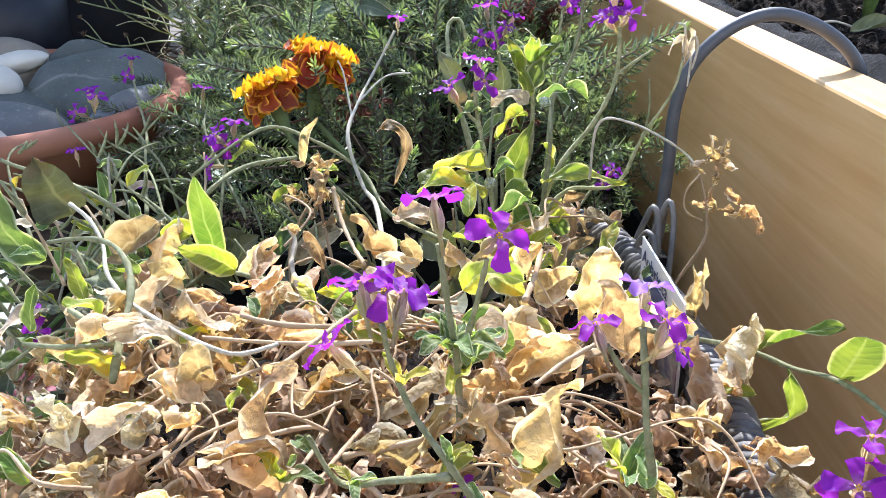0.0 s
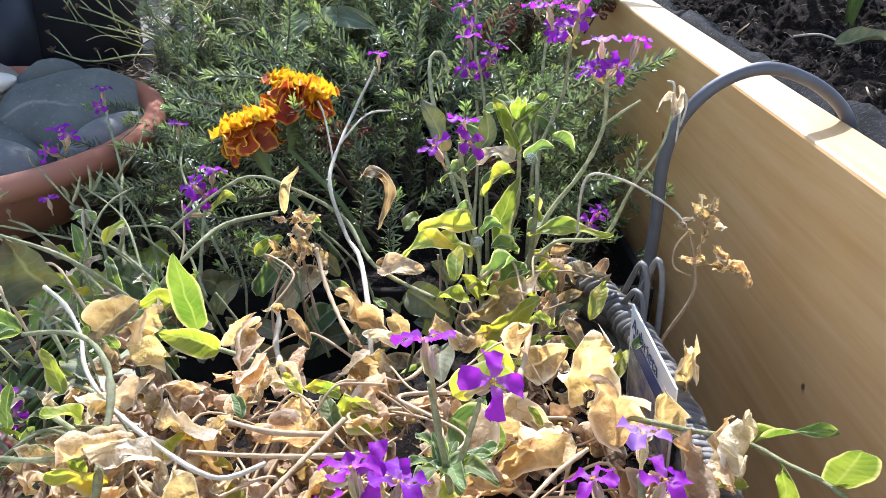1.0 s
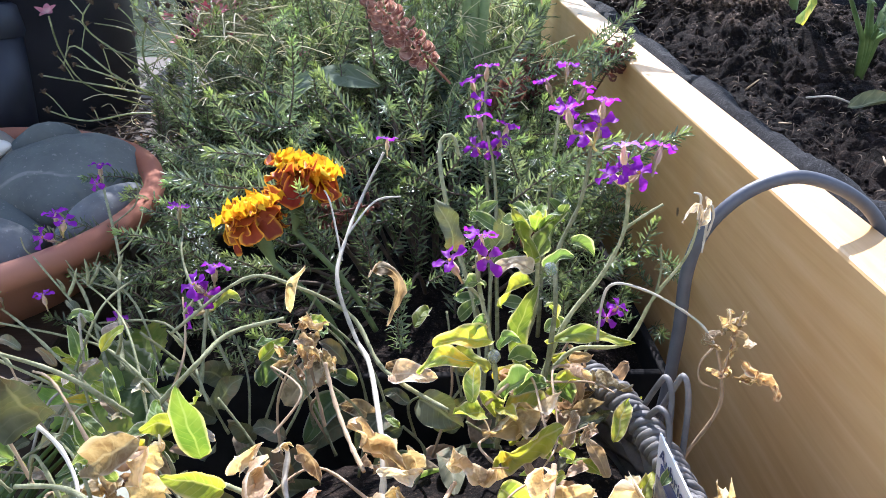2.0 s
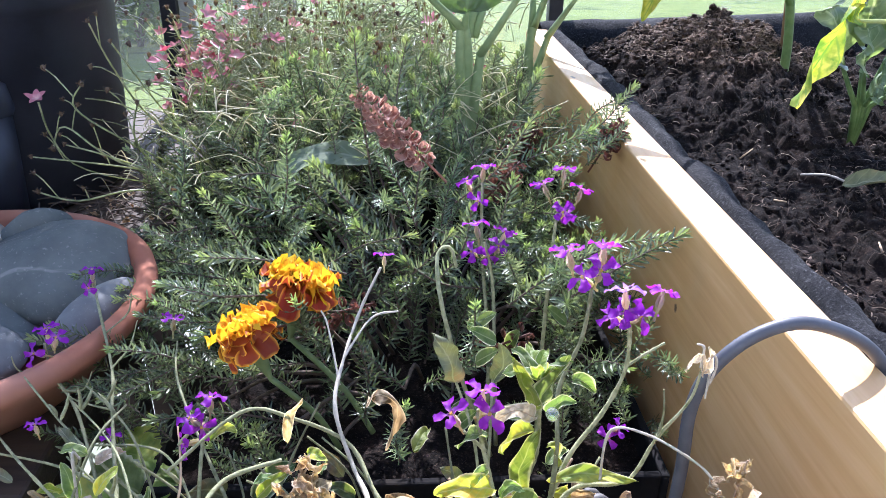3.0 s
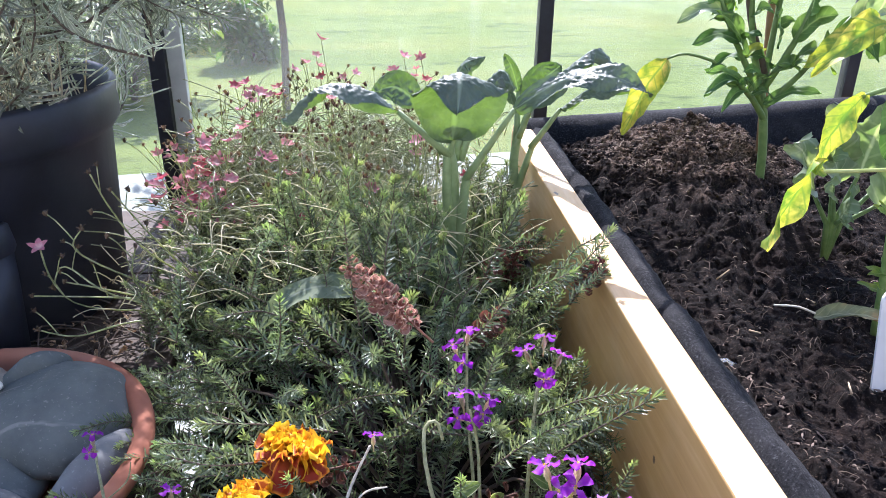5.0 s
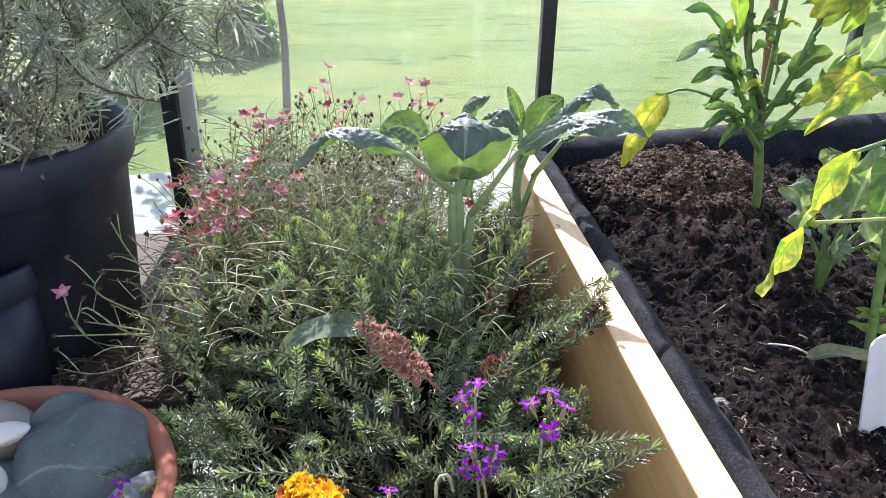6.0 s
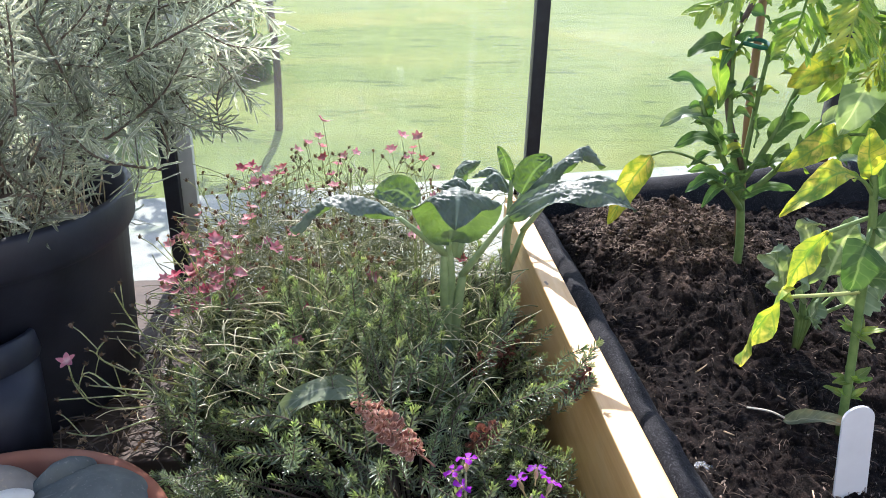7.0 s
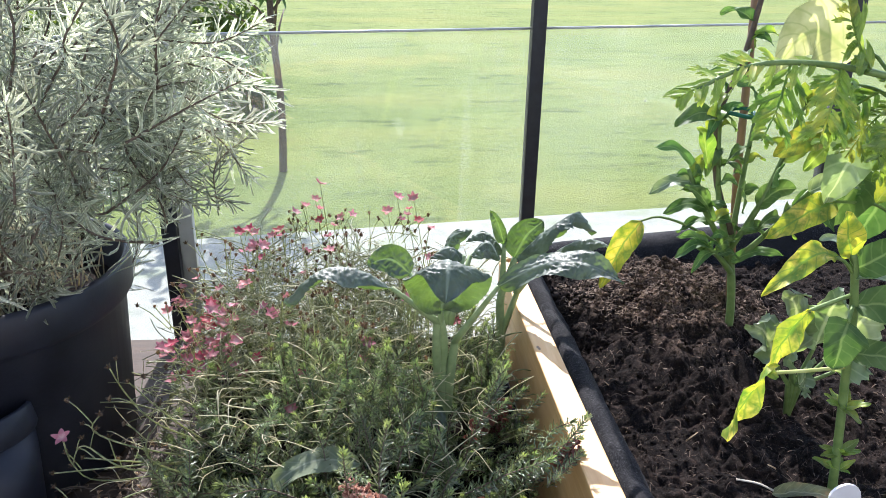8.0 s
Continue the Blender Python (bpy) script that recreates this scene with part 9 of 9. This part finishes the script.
# ---- feathery-leaved plant reaching in over the bed ----
def feathery():
    r = random.Random(53)
    t = base("feathery_plant", (0.66, 0.82, 0.62), "tall feathery-leaved plant with divided bright green leaves", "leafy plant")
    part("stem", Form().tube(smooth([(0.66, 0.82, 0.60), (0.645, 0.82, 0.78), (0.60, 0.81, 0.93), (0.52, 0.805, 1.0), (0.47, 0.80, 1.02), (0.398, 0.80, 1.032), (0.333, 0.80, 1.030), (0.285, 0.80, 1.008)], 30), [0.0060, 0.0018], 8), GREEN_STEM, t)
    spines = [([(0.398, 0.80, 1.032), (0.333, 0.80, 1.031), (0.290, 0.80, 1.012), (0.268, 0.80, 1.000)], 11), ([(0.50, 0.80, 1.01), (0.47, 0.77, 0.99), (0.44, 0.75, 0.955)], 9), ([(0.45, 0.80, 1.025), (0.42, 0.79, 1.06), (0.40, 0.785, 1.10)], 8),
              ([(0.52, 0.80, 1.0), (0.50, 0.78, 0.96), (0.485, 0.76, 0.91)], 9), ([(0.56, 0.80, 0.97), (0.53, 0.77, 0.93), (0.515, 0.75, 0.87)], 9), ([(0.50, 0.80, 1.01), (0.50, 0.79, 1.06), (0.49, 0.78, 1.11)], 8),
              ([(0.58, 0.81, 0.95), (0.60, 0.78, 1.0), (0.62, 0.76, 1.05)], 9), ([(0.60, 0.81, 0.92), (0.56, 0.76, 0.90), (0.53, 0.73, 0.86)], 9), ([(0.37, 0.80, 1.03), (0.36, 0.79, 0.995), (0.345, 0.78, 0.965)], 7), ([(0.42, 0.80, 1.03), (0.405, 0.78, 0.995), (0.395, 0.77, 0.965)], 8),
              ([(0.565, 0.92, 0.972), (0.535, 0.91, 0.950), (0.508, 0.90, 0.915)], 9), ([(0.545, 0.92, 0.985), (0.515, 0.91, 0.972), (0.485, 0.90, 0.945)], 9), ([(0.585, 0.92, 0.955), (0.568, 0.91, 0.930), (0.552, 0.90, 0.89)], 9),
              ([(0.56, 0.92, 0.978), (0.55, 0.91, 1.015), (0.532, 0.90, 1.045)], 8), ([(0.52, 0.92, 0.99), (0.495, 0.91, 1.000), (0.470, 0.90, 0.985)], 8), ([(0.59, 0.92, 0.95), (0.565, 0.90, 0.985), (0.548, 0.89, 1.005)], 8)]
    part("stem", Form().tube(smooth([(0.655, 0.82, 0.72), (0.635, 0.88, 0.88), (0.59, 0.92, 0.952), (0.545, 0.92, 0.985), (0.505, 0.92, 0.993)], 16), [0.0040, 0.0016], 7), GREEN_STEM, t)
    for spine, n in spines:
        pts = smooth(spine, n * 2 + 1)
        lean = r.uniform(0.4, 1.0)
        frond = Form().tube(pts, [0.0016, 0.0007], 5)
        for i in range(1, n * 2):
            p = pts[i]
            tan = (pts[i + 1] - pts[i - 1]).normalized()
            for side in (1, -1):
                out = tan.cross(Vector((0, -0.6, 0.8))).normalized() * side
                if r.random() < 0.25:
                    continue
                ln = 0.034 * math.sin(math.pi * (0.2 + 0.75 * i / (n * 2))) * r.uniform(0.55, 1.2)
                w = (out + tan * r.uniform(0.4, 1.3) + Vector((0, r.uniform(-0.4, 0.4), r.uniform(-0.5, 0.4)))).normalized()
                e = p + w * ln + Vector((0, 0, -0.12 * ln))
                frond.leaf([p, p.lerp(e, 0.5) + Vector((0, 0, 0.001)), e], 0.0068, (0, -0.5, lean), fold=0.35, rows=7, cols=5, rng=r)
                for q0, sgn in ((0.35, 1), (0.5, -1), (0.68, 1)):
                    q = p.lerp(e, q0)
                    tooth = (w + (tan * 0.9 if sgn > 0 else -tan * 0.3)).normalized() * ln * 0.36
                    frond.leaf([q, q + tooth * 0.5, q + tooth], 0.0045, (0, -0.5, lean), fold=0.3, rows=4, cols=3, rng=r)
        part("frond", frond, FEATHER_LEAF, t)
    leaf_part(t, [(0.515, 0.93, 1.02), (0.475, 0.94, 1.045), (0.452, 0.945, 1.035), (0.436, 0.95, 0.998)], 0.072, PALE_LEAF, (-0.1, -1, 0.15), 0.1, r=r, shape="point")
    part("petiole", Form().tube(smooth([(0.655, 0.82, 0.74), (0.60, 0.88, 0.92), (0.54, 0.93, 1.02), (0.512, 0.93, 1.02)], 10), 0.0022, 6), GREEN_STEM, t)
    part("branch", Form().tube(smooth([(0.657, 0.82, 0.68), (0.635, 0.90, 0.80), (0.60, 0.945, 0.885), (0.55, 0.95, 0.935), (0.515, 0.96, 0.925)], 14), [0.0040, 0.0018], 7), GREEN_STEM, t)
    part("petiole", Form().tube(smooth([(0.635, 0.90, 0.80), (0.59, 0.93, 0.845), (0.533, 0.94, 0.850)], 8), 0.0018, 6), GREEN_STEM, t)
    for a, b, w, m in (((0.585, 0.81, 0.94), (0.520, 0.78, 0.86), 0.055, SILVER_LEAF), ((0.60, 0.81, 0.92), (0.555, 0.77, 0.84), 0.05, PEPPER_LEAF), ((0.62, 0.82, 0.88), (0.575, 0.78, 0.80), 0.05, PEPPER_LEAF), ((0.61, 0.81, 0.93), (0.66, 0.76, 0.90), 0.05, LIME_PEPPER), ((0.59, 0.81, 0.95), (0.545, 0.80, 0.905), 0.04, LIME_PEPPER), ((0.575, 0.80, 0.97), (0.515, 0.79, 0.955), 0.034, SICK_LEAF), ((0.62, 0.82, 0.90), (0.56, 0.79, 0.885), 0.036, LIME_PEPPER),
                       ((0.60, 0.81, 0.93), (0.535, 0.77, 0.925), 0.032, PEPPER_LEAF), ((0.58, 0.81, 0.96), (0.54, 0.80, 1.015), 0.032, LIME_PEPPER), ((0.63, 0.82, 0.86), (0.575, 0.80, 0.845), 0.034, PEPPER_LEAF), ((0.57, 0.81, 0.975), (0.50, 0.80, 0.935), 0.030, LIME_PEPPER),
                       ((0.548, 0.94, 0.945), (0.512, 0.925, 0.853), 0.056, SILVER_LEAF), ((0.515, 0.96, 0.925), (0.452, 0.95, 0.903), 0.036, SICK_LEAF), ((0.605, 0.93, 0.925), (0.572, 0.92, 0.855), 0.046, LIME_PEPPER), ((0.535, 0.94, 0.850), (0.445, 0.92, 0.812), 0.036, SICK_LEAF),
                       ((0.575, 0.96, 0.885), (0.535, 0.95, 0.815), 0.060, PEPPER_LEAF), ((0.60, 0.95, 0.87), (0.570, 0.94, 0.80), 0.060, PEPPER_LEAF), ((0.54, 0.96, 0.93), (0.492, 0.95, 0.885), 0.030, LIME_PEPPER)):
        a, b = Vector(a), Vector(b)
        leaf_part(t, [a, a.lerp(b, 0.5) + Vector((0, -0.01, 0.012)), b], w, m, (-0.3, -1, 0.5), 0.25, r=r)


feathery()


# ---- small things on the compost ----
def white_tag():
    t = base("plant_tag", (0.402, 0.614, 0.590), "blank white plastic plant tag with a rounded top", "plant tag")
    rows, n = [], 10
    pts = [(-0.018, 0.0), (-0.0165, 0.099)] + [(-0.0165 * math.cos(math.pi * k / n), 0.099 + 0.013 * math.sin(math.pi * k / n)) for k in range(1, n)] + [(0.0165, 0.099), (0.018, 0.0)]
    form = Form()
    verts = [(0.404 + x * 0.98 - z * 0.12, 0.612 + x * 0.15 + dy + z * 0.06, 0.590 + z) for dy in (0, 0.0022) for x, z in pts]
    k = len(pts)
    form.add(verts, [tuple(range(k)), tuple(range(2 * k - 1, k - 1, -1))] + [(i, (i + 1) % k, k + (i + 1) % k, k + i) for i in range(k)])
    part("plate", form, WHITE_PLASTIC, t, flat=True)


white_tag()
dead = base("fallen_leaf", (0.39, 0.685, 0.632), "dry curled leaf fallen on the compost", "leaf")
part("blade", Form().leaf([(0.372, 0.690, 0.634), (0.395, 0.684, 0.640), (0.415, 0.680, 0.640), (0.434, 0.676, 0.634)], 0.017, (0, -0.5, 1), fold=0.35, wave=0.05, curl=0.9, rows=18, cols=9, rng=random.Random(8), crumple=0.0015), OLD_LEAF, dead)
part("leaf_stalk", Form().tube(smooth([(0.345, 0.711, 0.636), (0.36, 0.698, 0.641), (0.373, 0.690, 0.638)], 8), 0.0011, 5), PALE_STEM, dead)
chip = pebble((0.286, 0.660, soil_height(0.286, 0.660) + 0.001), (0.012, 0.009, 0.0022), (8, 4, 20), CRYSTAL, "clear glassy chip lying on the compost", 20)
chip.name = "glass_chip"
tagged(chip, category="glass chip", group="loose bits on the compost")
for k, (x, y) in enumerate(((0.33, 0.80), (0.36, 0.60), (0.41, 0.75), (0.27, 0.90), (0.32, 0.70))):
    a = k * 1.3
    p = Vector((x, y, soil_height(x, y) + 0.002))
    chip = base("wood_chip", p, "pale splinter lying on the compost", "chip", "loose bits on the compost")
    part("splinter", Form().tube([p, p + Vector((math.cos(a) * 0.012, math.sin(a) * 0.012, 0.003 + 0.008 * (k % 3 == 0)))], [0.0010, 0.0006], 5), DRY_STEM, chip)


# ---- dry debris on the bench's edge ----
def debris():
    r = random.Random(61)
    twigs, litter = Form(), Form()
    for k in range(190):
        x, y = r.uniform(-0.36, -0.215), r.uniform(0.757, 0.90)
        if math.hypot(x - TUB[0], y - TUB[1]) < 0.155:
            continue
        a, ln = r.uniform(0, 6.3), r.uniform(0.008, 0.045)
        p = Vector((x, y, 0.558 + r.uniform(0, 0.014)))
        d = Vector((math.cos(a), math.sin(a), r.uniform(-0.05, 0.45))) * ln
        twigs.tube(smooth([p, p + d * 0.5 + Vector((0, 0, 0.003)), p + d], 5), r.uniform(0.0004, 0.0010), 4, False)
        if k % 3 == 0:
            litter.moved(DRY_FORMS[k % len(DRY_FORMS)], aimed(p, (r.uniform(-1, 1), r.uniform(-1, 1), r.uniform(-0.1, 0.3)), r.uniform(0, 6.3), r.uniform(0.12, 0.4)))
    thing("dry_twig", twigs, TWIG, "dry brown twigs and stalks littering the bench", "twigs", kind="stuff")
    thing("leaf_litter", litter, LITTER_LEAF, "withered leaf scraps littering the bench", "leaf litter", kind="stuff")


debris()
